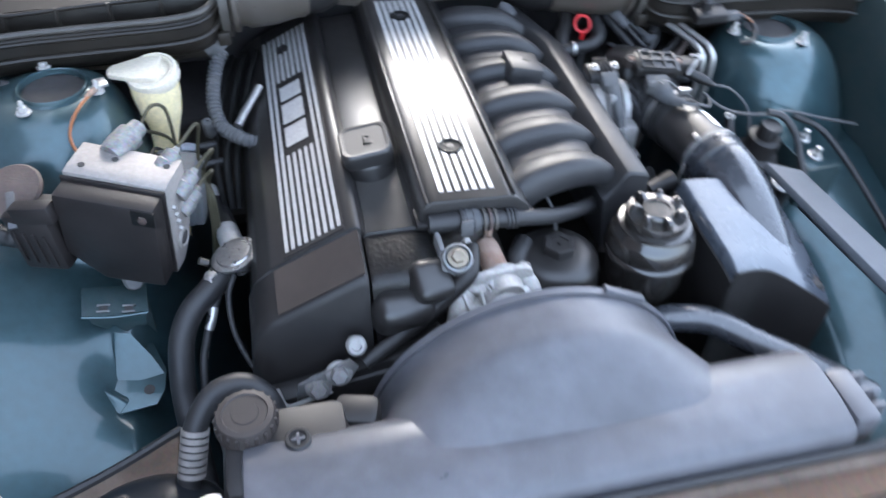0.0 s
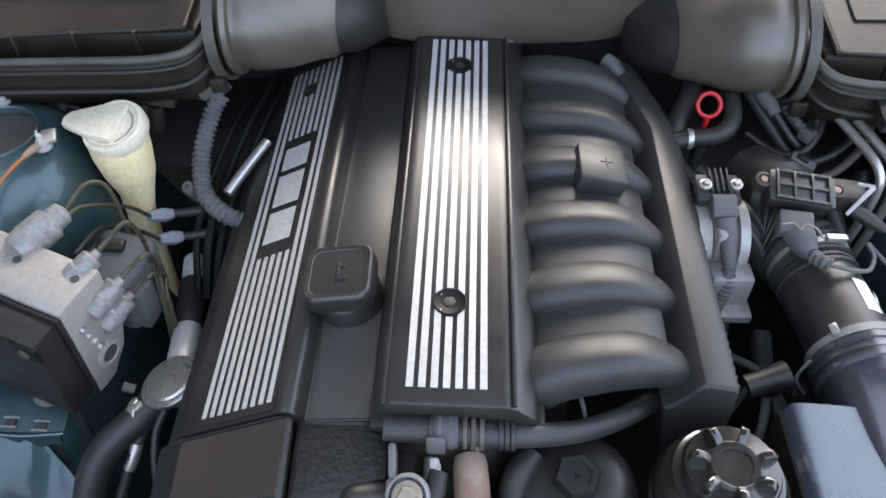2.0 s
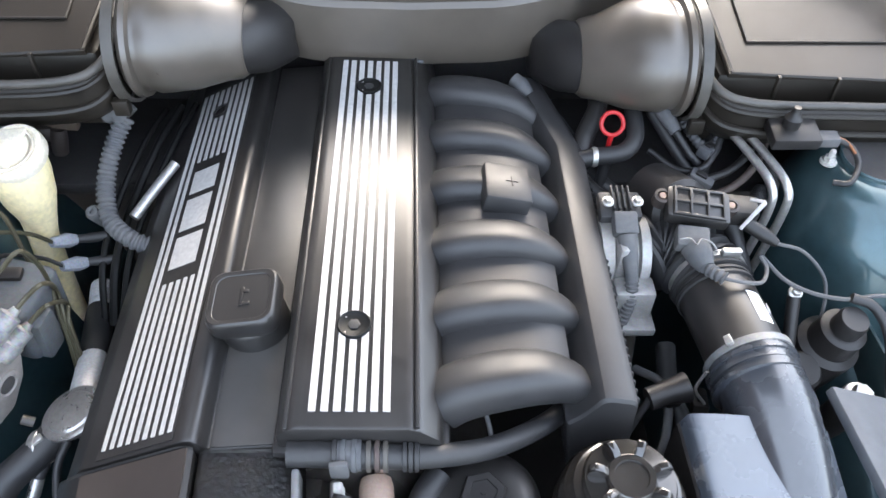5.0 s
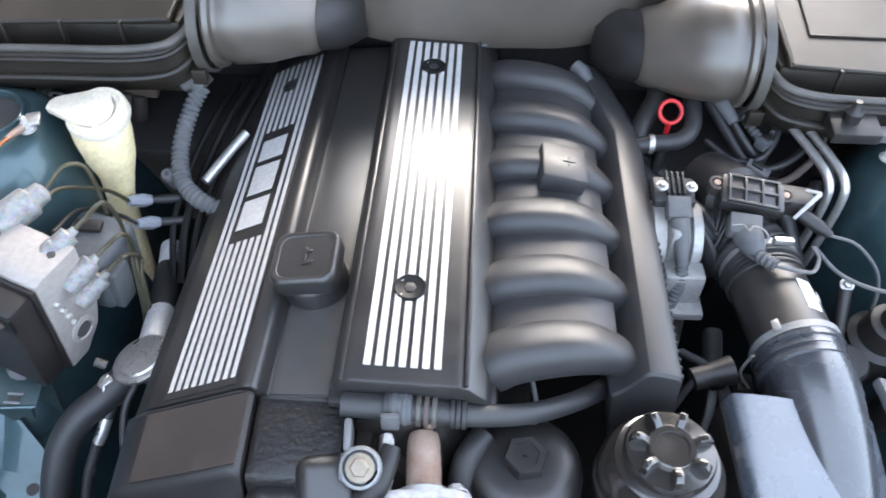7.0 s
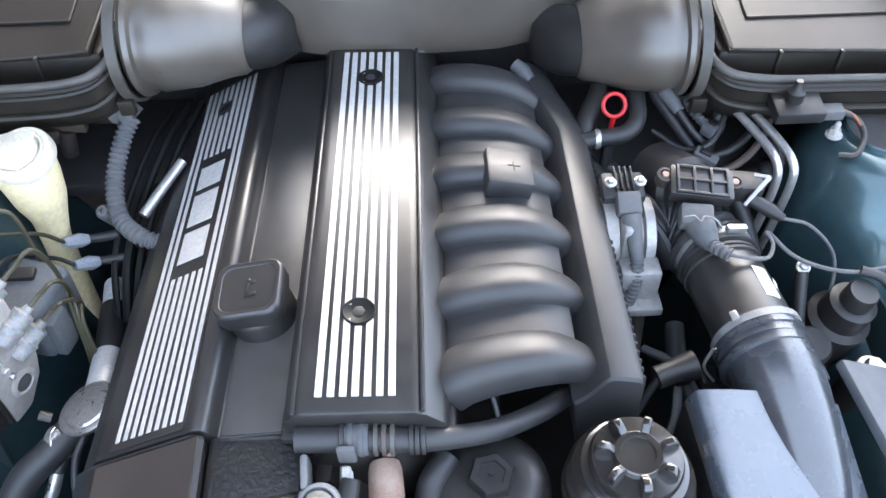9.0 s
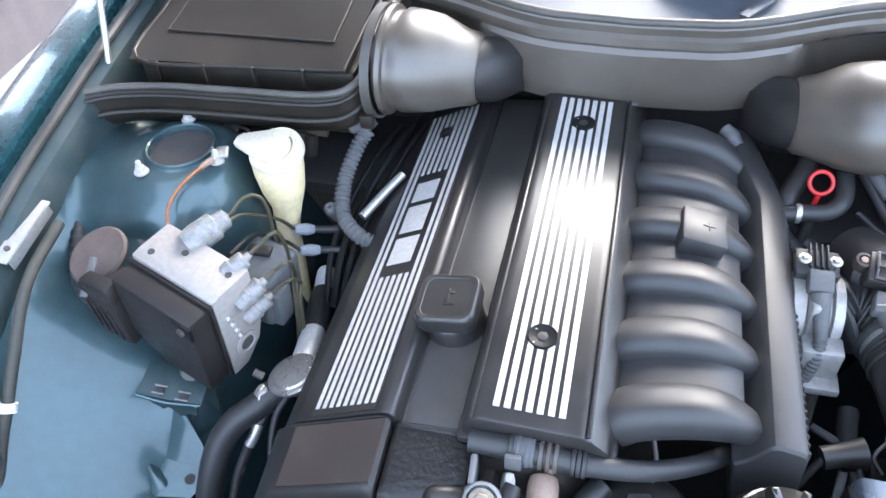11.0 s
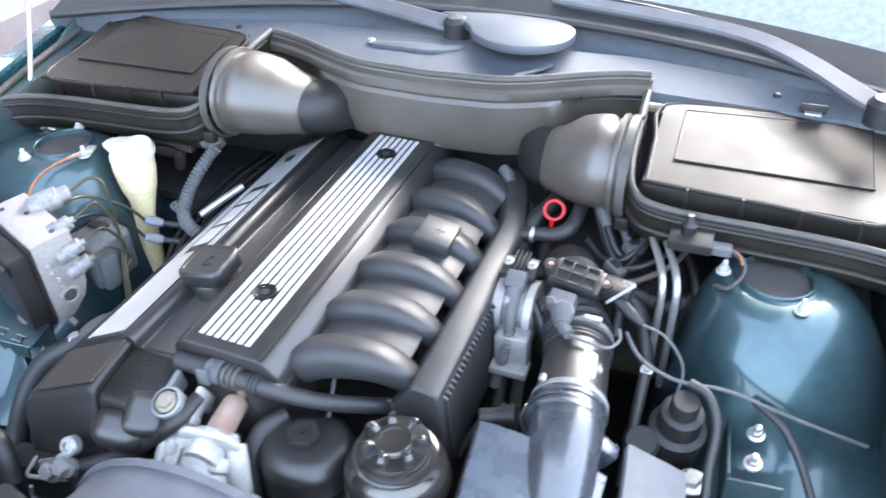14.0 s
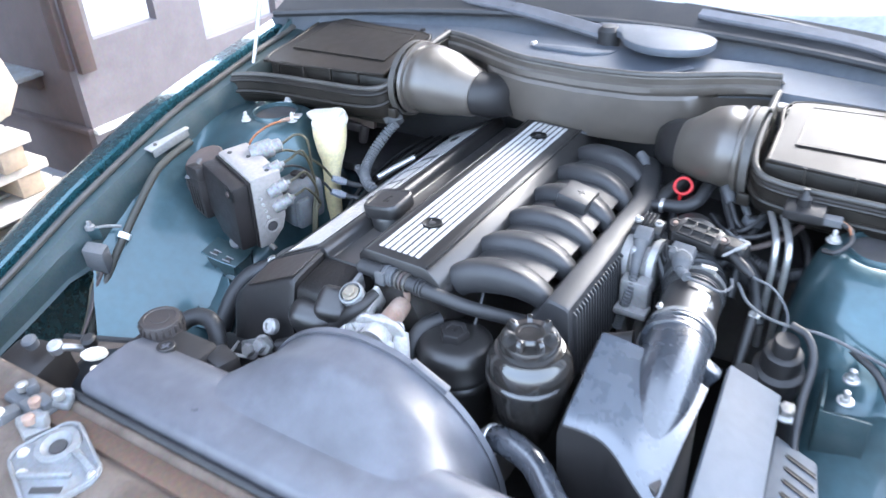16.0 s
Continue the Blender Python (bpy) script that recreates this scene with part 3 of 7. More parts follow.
def filter_housing(s, label):
    """A cabin air filter box with its lid, rubber seal and duct towards the middle."""
    f = thing("cabin_filter_box", label, "filter box", (s * 0.5, 0.2, 0.7), "cabin filter boxes")
    zs = 0.013 if s < 0 else -0.015
    m = lambda pts: [(s * x, y, z + zs) for x, y, z in pts]
    # lid: a flat box with raised panel
    def lid_at(u, v):
        x = 0.345 + 0.315 * u
        y = 0.098 + (0.175 + 0.05 * u) * v
        return Vector((s * x, y, 0.928 + zs + 0.030 * v - 0.010 * u))
    rows = [[lid_at(u, v) for u in np.linspace(0.02, 1, 12)] for v in np.linspace(0, 1, 9)]
    lid = child("lid", sheet(rows, 0.006), HOUSING, f, "dusty black filter lid")
    rim = [lid_at(*p) for p in ((0.03, 0.02), (0.5, 0.0), (0.97, 0.02), (1.0, 0.5), (0.98, 0.98), (0.5, 1.0), (0.03, 0.98), (0.02, 0.5), (0.03, 0.02))]
    child("lid_rim", tube([p + Vector((0, 0, -0.002)) for p in rim], 0.0034, 8, 5), HOUSING, lid)
    rows = [[lid_at(u, v) + Vector((0, 0, 0.0022)) for u in np.linspace(0.12, 0.9, 10)] for v in np.linspace(0.28, 0.9, 7)]
    panel = child("raised_panel", sheet(rows, 0.003), HOUSING, lid)
    for v in (0.28, 0.9):
        child("panel_edge", tube([lid_at(u, v) + Vector((0, 0, 0.0016)) for u in np.linspace(0.12, 0.9, 5)], 0.0014, 6, 3), HOUSING, lid)
    for u in (0.12, 0.9):
        child("panel_edge", tube([lid_at(u, v) + Vector((0, 0, 0.0016)) for v in np.linspace(0.28, 0.9, 4)], 0.0014, 6, 3), HOUSING, lid)
    # box under the lid with grille bars in front
    child("body", box((0.31, 0.20, 0.10), (s * 0.50, 0.21, 0.868 + zs), 0.008), HOUSING, f)
    for u in (0.2, 0.42, 0.64, 0.86):
        p = lid_at(u, 0)
        child("clip", box((0.004, 0.006, 0.03), (p.x, p.y - 0.004, p.z - 0.014), 0.001), HOUSING, lid)
    # seal tray round the front
    path = m([(0.322, 0.295, 0.960), (0.325, 0.22, 0.950), (0.328, 0.145, 0.928), (0.342, 0.096, 0.910), (0.385, 0.077, 0.903), (0.5, 0.075, 0.900), (0.6, 0.073, 0.898), (0.67, 0.062, 0.896), (0.705, 0.045, 0.895)])
    child("seal", tube(path, [0.006, 0.006, 0.0058, 0.0055, 0.0052, 0.005, 0.005, 0.005, 0.004], 10, 5), SEAL, f, "dull rubber seal round the filter box")
    path2 = [(x, y - 0.006, z - 0.011) for x, y, z in path]
    child("tray_groove", tube(path2, 0.0038, 8, 5), HOUSING, f)
    path2 = [(x, y - 0.008, z - 0.034) for x, y, z in path]
    child("tray_edge", tube(path2, 0.0045, 8, 5), HOUSING, f)
    rows = []
    for a in smooth_path(path, 5):
        rows.append([a + Vector((0, dy, dz)) for dy, dz in ((0.0, -0.003), (-0.005, -0.008), (-0.004, -0.016), (-0.006, -0.034), (-0.003, -0.046), (0.006, -0.060), (0.03, -0.070))])
    child("tray_wall", sheet(rows, 0.003), HOUSING, f)
    # duct horn towards the bulkhead
    rings = []
    for k, (x, y, z, ry, rz) in enumerate(((0.318, 0.165, 0.908, 0.072, 0.062), (0.312, 0.165, 0.908, 0.079, 0.069), (0.306, 0.165, 0.908, 0.078, 0.068), (0.304, 0.165, 0.908, 0.071, 0.061), (0.298, 0.165, 0.908, 0.070, 0.060), (0.290, 0.166, 0.908, 0.0745, 0.0645), (0.275, 0.168, 0.907, 0.0735, 0.0635), (0.25, 0.174, 0.902, 0.070, 0.060), (0.22, 0.19, 0.888, 0.058, 0.048))):
        ring = []
        for a in np.linspace(0, 2 * math.pi, 28, endpoint=False):
            ring.append(Vector((s * x, y + ry * math.cos(a), z + zs + rz * math.sin(a))))
        rings.append(ring)
    def oval(x, y, z, ry, rz):
        return [Vector((s * x, y + ry * math.cos(t), z + zs + rz * math.sin(t))) for t in np.linspace(0, 2 * math.pi, 28, endpoint=False)]

    duct = child("duct", rings_to_mesh(rings + [oval(0.206, 0.198, 0.882, 0.0555, 0.0455), oval(0.199, 0.202, 0.880, 0.051, 0.041)]), DUCT, f, "dusty grey brown air duct")
    bulb = [oval(0.212, 0.196, 0.883, 0.048, 0.039), oval(0.203, 0.201, 0.880, 0.0495, 0.0405), oval(0.192, 0.209, 0.876, 0.050, 0.041), oval(0.178, 0.220, 0.871, 0.050, 0.0415), oval(0.163, 0.233, 0.866, 0.045, 0.037), oval(0.148, 0.252, 0.860, 0.039, 0.033)]
    child("rubber_end", rings_to_mesh(bulb), COVER_MATT, duct, "black rubber end of the duct")
    rows = [[Vector((s * x, 0.165 + 0.083 * math.cos(a), 0.905 + zs + 0.071 * math.sin(a))) for a in np.linspace(0, 2 * math.pi, 33)] for x in (0.318, 0.330)]
    child("collar", sheet(rows, 0.004), SEAL, duct)
    child("catch", box((0.018, 0.012, 0.02), (s * 0.33, 0.094, 0.858 + zs), 0.002), HOUSING, duct)
    return f


filter_housing(-1, "dusty black cabin filter box with lid and duct")
filter_housing(1, "dusty black cabin filter box with bright glossy lid")

# scuttle and windscreen
scuttle = thing("scuttle", "grey plastic scuttle panel below the windscreen", "scuttle panel", (0, 0.4, 0.9))
def glass_y(x):
    return 0.455 - 0.22 * (x / 0.74) ** 2


rows = []
for x in np.linspace(-0.76, 0.76, 60):
    front_y = ridge_y(x) + 0.012 if abs(x) < 0.33 else 0.306 - 0.05 * (abs(x) - 0.33)
    back_y = glass_y(x) + 0.02
    rows.append([Vector((x, front_y + (back_y - front_y) * v, z)) for v, z in ((0.0, 0.925), (0.03, 0.938), (0.35, 0.948), (0.6, 0.955), (0.63, 0.950), (0.75, 0.945), (0.85, 0.955), (1.0, 0.972))])
child("panel", sheet(rows, 0.003), SCUTTLE, scuttle)
rows = []
for x in np.linspace(-0.74, 0.74, 30):
    rows.append([Vector((x * (1 - 0.12 * v), glass_y(x) + 0.75 * v + 0.1 * v * (x / 0.74) ** 2, 0.985 + 0.42 * v)) for v in np.linspace(0, 1, 8)])
screen = thing("windscreen", "sloping windscreen glass reflecting the sky", "windscreen", (0, 0.45, 0.985))
child("pane", sheet(rows, 0.005), GLASS, screen)
child("black_border", sheet([[p + Vector((0, -0.001, 0.0035)) for p in r[:1]] + [r[0].lerp(r[1], 0.5) + Vector((0, -0.001, 0.0035))] for r in rows], 0.0006), RUBBER, screen)
pts = [(x, glass_y(x) - 0.005, 0.984) for x in np.linspace(-0.74, 0.74, 13)]
child("screen_seal", tube(pts, 0.008, 8, 3), RUBBER, scuttle)


# ---- raised bonnet over the bay, carried on its two hinges ----
MAT_FELT = material("dark felt sound mat", (0.030, 0.030, 0.032), 0.9, 0, 0.5, 300, (0.06, 0.055, 0.05), 0.5, 12, 0.4)
bonnet = thing("open_bonnet", "raised teal bonnet with dark felt sound mat underneath", "bonnet", (0.0, 0.6, 1.0))


def bonnet_at(u, v, h=0.0):
    """A place on the raised bonnet: u across, v up from its rear edge, h out of its outer face."""
    bow = 0.05 * (1 - u * u) + 0.06 * math.sin(math.pi * v)
    lean = (-0.77, 0.638)
    y, z = 0.60 + lean[0] * 1.26 * v, 1.44 + lean[1] * 1.26 * v
    return Vector((u * (0.77 - 0.06 * v * v), y + 0.638 * (bow + h), z + 0.77 * (bow + h)))


child("skin", sheet([[bonnet_at(u, v, 0.03) for u in np.linspace(-1, 1, 25)] for v in np.linspace(0, 1, 19)], 0.002), PAINT_GLOSS, bonnet, "polished teal outer skin", sharp=60)
child("inner_frame", sheet([[bonnet_at(u, v, 0.012) for u in np.linspace(-0.985, 0.985, 25)] for v in np.linspace(0.01, 0.99, 19)], 0.002), PAINT, bonnet, "teal inner frame", sharp=60)
child("sound_mat", sheet([[bonnet_at(u, v, 0.0) for u in np.linspace(-0.84, 0.84, 21)] for v in np.linspace(0.08, 0.90, 15)], 0.006), MAT_FELT, bonnet, "dark felt sound mat", sharp=60)
for s in (-1, 1):
    child("hinge", tube([(s * 0.715, 0.62, 0.97), (s * 0.712, 0.66, 1.10), (s * 0.705, 0.66, 1.30), (s * 0.70, 0.58, 1.56)], 0.010, 8, 4, flat=0.5), PAINT, bonnet, "teal hinge arm")


# ---- engine ----
engine = thing("engine", "black and silver six cylinder engine under plastic covers", "engine", (0, 0, 0.32))
child("block", box((0.30, 0.62, 0.40), (-0.12, -0.02, 0.53), 0.02, (0, -28, 0)), BLOCK, engine)
child("head", box((0.26, 0.58, 0.12), (-0.13, -0.02, 0.70), 0.02, (0, -26, 0)), BLOCK, engine)

TILT = math.degrees(math.atan2(0.035, 0.071))
Y0, Y1 = -0.297, 0.275
# rear cover with its sloping badge side, the recess for the filler and a wall up to the coil cover
outline = [(-0.330, 0.700), (-0.318, 0.748), (-0.300, 0.768), (-0.201, 0.8165), (-0.192, 0.818), (-0.186, 0.812), (-0.181, 0.7985), (-0.122, 0.8035), (-0.112, 0.830), (-0.06, 0.82), (-0.06, 0.70)]
child("cam_cover", prism(outline, Y0, Y1, 0.0035), COVER, engine, "satin black cam cover with recessed filler panel")
child("recess_panel", prism([(-0.1795, 0.7970), (-0.1795, 0.8000), (-0.1235, 0.8047), (-0.1235, 0.8017)], Y0 + 0.004, Y1 - 0.004, 0.0008), FILLER_PANEL, engine, "dusty filler panel")


def slope(u, y, h=0.0):
    """A place on the sloping badge side: u metres up the slope from its lower edge, h above it."""
    c, s = math.cos(radians(TILT)), math.sin(radians(TILT))
    return Vector((-0.2805 + u * c - h * s, y, 0.7785 + u * s + h * c))


def bar(place, u0, u1, y0, y1, h0, h1):
    bm = bmesh.new()
    vs = [bm.verts.new(place(u, y, h)) for h in (h0, h1) for y in (y0, y1) for u in (u0, u1)]
    for f in ((0, 1, 3, 2), (4, 5, 7, 6), (0, 1, 5, 4), (2, 3, 7, 6), (0, 2, 6, 4), (1, 3, 7, 5)):
        bm.faces.new([vs[k] for k in f])
    return bm


BAND = 0.0791
child("badge_panel", bar(slope, -0.003, BAND + 0.002, Y0 + 0.004, Y1 - 0.006, -0.002, 0.0006), COVER_MATT, engine, "grained black stripe panel")
for k in range(9):
    u = 0.0009 + k * (BAND - 0.0058) / 8
    spans = [(-0.285, 0.232)] if k in (0, 7, 8) else [(-0.285, -0.100), (0.092, 0.232)]
    if k == 1:
        spans = [(-0.285, -0.092), (-0.092, 0.232)]
    if k in (3, 4):
        spans = [(-0.285, -0.100), (0.092, 0.172), (0.198, 0.232)]
    for a, b in spans:
        child("stripe", bar(slope, u, u + 0.0047, a, b, -0.001, 0.0012), STRIPE, engine, "bright aluminium stripe")
for a, b in ((0.036, 0.074), (-0.024, 0.026), (-0.080, -0.034)):
    child("badge", bar(slope, 0.021, 0.056, a, b, -0.001, 0.0012), STRIPE, engine, "plain silver badge block")
child("cover_nut", lathe([(0.011, -0.002), (0.011, 0.002), (0.008, 0.003), (0.0075, -0.001), (0, -0.001)], 20, tuple(slope(0.035, 0.185, 0)), (0, -TILT, 0)), COVER_MATT, engine)

# coil cover with the middle stripes
outline = [(-0.118, 0.80), (-0.118, 0.833), (-0.110, 0.842), (-0.101, 0.846), (-0.006, 0.8425), (0.004, 0.838), (0.020, 0.823), (0.026, 0.805), (0.026, 0.79)]
coil = child("coil_cover", prism(outline, Y0 - 0.006, 0.268, 0.004), COVER, engine, "satin black coil cover")
child("coil_cover_lip", prism([(-0.122, 0.808), (-0.122, 0.818), (0.028, 0.812), (0.030, 0.800)], Y0 - 0.012, Y0 + 0.02, 0.003), COVER_MATT, engine)
for x in (-0.1085, 0.001):
    child("coil_cover_bead", box((0.004, 0.566, 0.004), (x, -0.0185, 0.8425), 0.0015), COVER, engine)


def flat_top(u, y, h=0.0):
    return Vector((-0.0905 + u, y, 0.8455 - 0.0362 * u + h))


for k in range(7):
    u = k * (0.0685 - 0.0062) / 6
    gaps = {2: 0.008, 3: 0.0165, 4: 0.008}.get(k, 0)
    if gaps:
        spans = [(-0.286, -0.196 - gaps), (-0.196 + gaps, 0.168 - gaps), (0.168 + gaps, 0.222)]
    else:
        spans = [(-0.286, 0.222)]
    for a, b in spans:
        child("stripe", bar(flat_top, u, u + 0.0062, a, b, -0.001, 0.0013), STRIPE, engine, "bright aluminium stripe")
for y in (-0.196, 0.168):
    p = flat_top(0.034, y)
    # shallow dish on the solid cover; its black paints a deep well's shade
    child("cover_nut", lathe([(0.0156, -0.001), (0.0156, 0.0026), (0.0146, 0.0032), (0.0136, 0.0026), (0.0118, 0.0014), (0.0, 0.0014)], 24, (p.x, p.y, p.z)), RECESS, engine, "recessed cover nut")
    child("cover_nut", hexbolt(0.0060, 0.0012, (p.x, p.y, p.z + 0.0012), flange=False), MANIFOLD, engine, "recessed cover nut")

# front cover, in two panels


def front_panel(outline, mat):
    """A timing cover panel that runs forward from the cam cover, falls a little and rolls over at the front."""
    rings = []
    for y, fall, k in ((Y0 - 0.0030, -0.003, 0.995), (Y0 - 0.0045, 0.0, 1.0), (-0.330, 0.004, 1.0), (-0.358, 0.009, 1.0), (-0.3665, 0.0115, 1.0), (-0.3700, 0.0150, 1.0), (-0.3725, 0.0230, 0.998), (-0.379, 0.050, 0.995), (-0.388, 0.080, 0.99)):
        mx = sum(x for x, z in outline) / len(outline)
        rings.append([Vector((mx + (x - mx) * k, y, 0.58 + (z - fall - 0.58) if z > 0.65 else z)) for x, z in outline])
    child("front_cover", rings_to_mesh(rings), mat, engine, "grained black front timing cover", sharp=34)


front_panel([(-0.345, 0.60), (-0.332, 0.725), (-0.322, 0.748), (-0.303, 0.764), (-0.202, 0.8125), (-0.194, 0.814), (-0.1895, 0.810), (-0.1885, 0.60)], COVER_MATT)
front_panel([(-0.1865, 0.60), (-0.1860, 0.803), (-0.180, 0.806), (-0.120, 0.806), (-0.106, 0.802), (-0.099, 0.790), (-0.09, 0.60)], FLAKED)
child("front_guard", box((0.24, 0.04, 0.2), (-0.23, -0.385, 0.575), 0.012, (6, -10, 0)), COVER_MATT, engine)

cap = thing("oil_filler_cap", "square black oil filler cap on a round neck", "filler cap", (-0.158, -0.160, 0.80))
turn = pose(-0.1575, -0.1620, 0.813, 3, -9, 0)
bm = lathe([(0.034, -0.026), (0.034, 0.009), (0.032, 0.013), (0.030, 0.016), (0.0, 0.016)], 36)
bm.transform(turn)
child("neck", bm, COVER, cap)
bm = bmesh.new()
rings = [[Vector((x * k, y * k, z)) for x, y in rounded(0.067, 0.065, 0.014, 6)] for k, z in ((0.96, 0.013), (1.0, 0.017), (1.0, 0.030), (0.97, 0.0345), (0.92, 0.036), (0.80, 0.0355), (0.78, 0.0347), (0.4, 0.0345))]
rings_to_mesh(rings, bm=bm)
bm.transform(turn)
grip = child("grip", bm, COVER, cap, "rounded square grip")
bm = box((0.004, 0.022, 0.0012), (0.0, 0, 0.0352), 0.0005)
box((0.010, 0.004, 0.0012), (0.004, -0.008, 0.0352), 0.0005, bm=bm)
box((0.008, 0.004, 0.0012), (0.003, 0.006, 0.0352), 0.0005, bm=bm)
bm.transform(turn)
child("mark", bm, COVER_MATT, grip)

# ---- intake manifold ----
intake = thing("intake_manifold", "dusty black six runner intake manifold", "intake manifold", (0.1, 0, 0.6))
RUN_Y = [-0.252 + 0.0905 * k for k in range(6)]
PORT_Y = [-0.232 + 0.077 * k for k in range(6)]


def arch(u):
    """The runner's middle line across the engine: (x, z) for u from the head to the plenum rail."""
    a = radians(152 - 112 * u)
    return 0.092 + 0.078 * math.cos(a), 0.752 + 0.070 * math.sin(a) ** (0.40 if a > math.pi / 2 else 1.05)


RUNNER_FORM = ((0.0301, -0.014), (0.0297, 0.004), (0.0274, 0.0098), (0.0221, 0.0145), (0.0116, 0.019), (0.0, 0.0218), (-0.0082, 0.023), (-0.0148, 0.0218), (-0.0201, 0.0172), (-0.0235, 0.0098), (-0.025, 0.0), (-0.0242, -0.012), (-0.0164, -0.022), (0.0145, -0.022))


def band(points, scales):
    """A runner of lopsided section along its arch: a gentle rear slope and a rounded front."""
    path = smooth_path(points, 4)
    ks = np.interp(np.linspace(0, 1, len(path)), np.linspace(0, 1, len(scales)), scales)
    rings = []
    for n, q in enumerate(path):
        way = (path[min(n + 1, len(path) - 1)] - path[max(n - 1, 0)]).normalized()
        side = (Vector((0, 1, 0)) - way * way.y).normalized()
        up = way.cross(side)
        rings.append([q + side * (a * ks[n]) + up * (b * ks[n]) for a, b in RUNNER_FORM])
    return rings_to_mesh(rings)


for k, y in enumerate(RUN_Y):
    pts = [(arch(u)[0], y + (PORT_Y[k] - y) * u, arch(u)[1]) for u in np.linspace(0, 1.14, 9)]
    child("runner", band(pts, [1.0, 1.0, 1.0, 0.99, 0.96, 0.90, 0.79, 0.66, 0.56]), MANIFOLD, intake, "dusty black intake runner", sharp=50)
rows = []
for y in np.linspace(-0.250, 0.202, 34):
    rows.append([Vector((arch(u)[0] + 0.005 * math.cos(radians(152 - 112 * u)), y - (0.149 * y + 0.0116) * u, arch(u)[1] + 0.005 * math.sin(radians(152 - 112 * u)))) for u in np.linspace(0, 0.90, 20)])
child("shell", sheet(rows, 0.004), MANIFOLD, intake, "curved shell between the runners")
outline = [(0.138, 0.780), (0.147, 0.789), (0.155, 0.8005), (0.161, 0.8115), (0.1645, 0.8175), (0.168, 0.8205), (0.173, 0.8212), (0.190, 0.8175), (0.1955, 0.8155), (0.1985, 0.8125), (0.1995, 0.808), (0.206, 0.70), (0.196, 0.66), (0.150, 0.69)]


def bend(y):
    return 0.26 * max(0.0, y - 0.085)


rings = []
for y, k in ((-0.264, 0.80), (-0.2635, 0.93), (-0.261, 0.985), (-0.257, 1.0), (-0.1, 1.0), (0.06, 1.0), (0.085, 1.0), (0.10, 1.0), (0.13, 1.0), (0.18, 1.0), (0.222, 1.0), (0.228, 0.95), (0.230, 0.8)):
    rings.append([Vector((0.183 + (x - 0.183) * k - bend(y), y, 0.76 + (z - 0.76) * k)) for x, z in outline])
child("plenum_rail", rings_to_mesh(rings), MANIFOLD, intake, "long black plenum rail bent inwards at the rear", sharp=30)
for y in np.linspace(-0.25, 0.10, 38):
    child("rib", prism([(0.198, 0.804), (0.2055, 0.798), (0.2115, 0.70), (0.203, 0.69)], y, y + 0.003, 0.0007), MANIFOLD, intake)
jack = thing("terminal_cover", "grey black terminal cover marked with a plus", "terminal cover", (0.10, -0.01, 0.83))
jm = pose(0.099, -0.006, 0.842, 0, 12, 0)
bm = box((0.052, 0.056, 0.026), (0, 0, -0.007), 0.004)
bm.transform(jm)
hood = child("hood", bm, MANIFOLD, jack)
bm = box((0.0016, 0.014, 0.0012), (0.004, 0, 0.0062), 0.0003)
box((0.014, 0.0016, 0.0012), (0.004, 0, 0.0062), 0.0003, bm=bm)
bm.transform(jm)
child("plus_mark", bm, COVER_MATT, hood, "plus sign")

# ---- oil filter, power steering bottle ----
oil = thing("oil_filter_housing", "black oil filter housing with hexagon cap", "oil filter", (0.058, -0.325, 0.62))
child("canister", lathe([(0.052, -0.15), (0.054, -0.085), (0.057, -0.080), (0.057, -0.072), (0.054, -0.068), (0.057, -0.064), (0.057, -0.056), (0.0545, -0.052), (0.0555, -0.036), (0.0535, -0.026), (0.046, -0.0185), (0.034, -0.0155), (0.024, -0.0145), (0, -0.014)], 40, (0.058, -0.325, 0.776)), COVER, oil)
child("hexagon", lathe([(0.0215, -0.016), (0.0215, -0.005), (0.0195, -0.0025), (0.013, -0.0025), (0.0125, -0.004), (0.003, -0.004), (0.0028, -0.002), (0, -0.002)], 6, (0.058, -0.325, 0.776), (0, 0, 12)), COVER_MATT, oil, "black hexagon nut")

ps = thing("power_steering_bottle", "black power steering fluid bottle with ribbed cap", "fluid bottle", (0.178, -0.335, 0.60))
PS = (0.178, -0.335, 0.827)
child("bottle", lathe([(0.030, -0.18), (0.036, -0.160), (0.0455, -0.138), (0.0515, -0.115), (0.0532, -0.090), (0.0535, -0.079), (0.0575, -0.077), (0.0585, -0.073), (0.0575, -0.069), (0.0545, -0.0665), (0.0545, -0.0645), (0.0568, -0.062), (0.0570, -0.057), (0.0550, -0.048), (0.0510, -0.039), (0.0465, -0.034), (0.0455, -0.030), (0.040, -0.028), (0, -0.028)], 48, PS), GLOSSY, ps)
ps_cap = child("cap", lathe([(0.039, -0.029), (0.040, -0.020), (0.038, -0.015), (0.033, -0.0145), (0.022, -0.013), (0.0205, -0.008), (0.0195, -0.007), (0.0145, -0.007), (0.014, -0.0085), (0, -0.0085)], 40, PS), GLOSSY, ps, "black screw cap")
for k in range(7):
    a = k * 360 / 7 + 14
    bm = prism([(0.017, -0.016), (0.0185, -0.008), (0.024, -0.003), (0.0315, -0.0015), (0.0355, -0.006), (0.0375, -0.024), (0.029, -0.024)], -0.0036, 0.0036, 0.0014)
    bm.transform(pose(*PS, 0, 0, a))
    child("grip_rib", bm, GLOSSY, ps_cap)

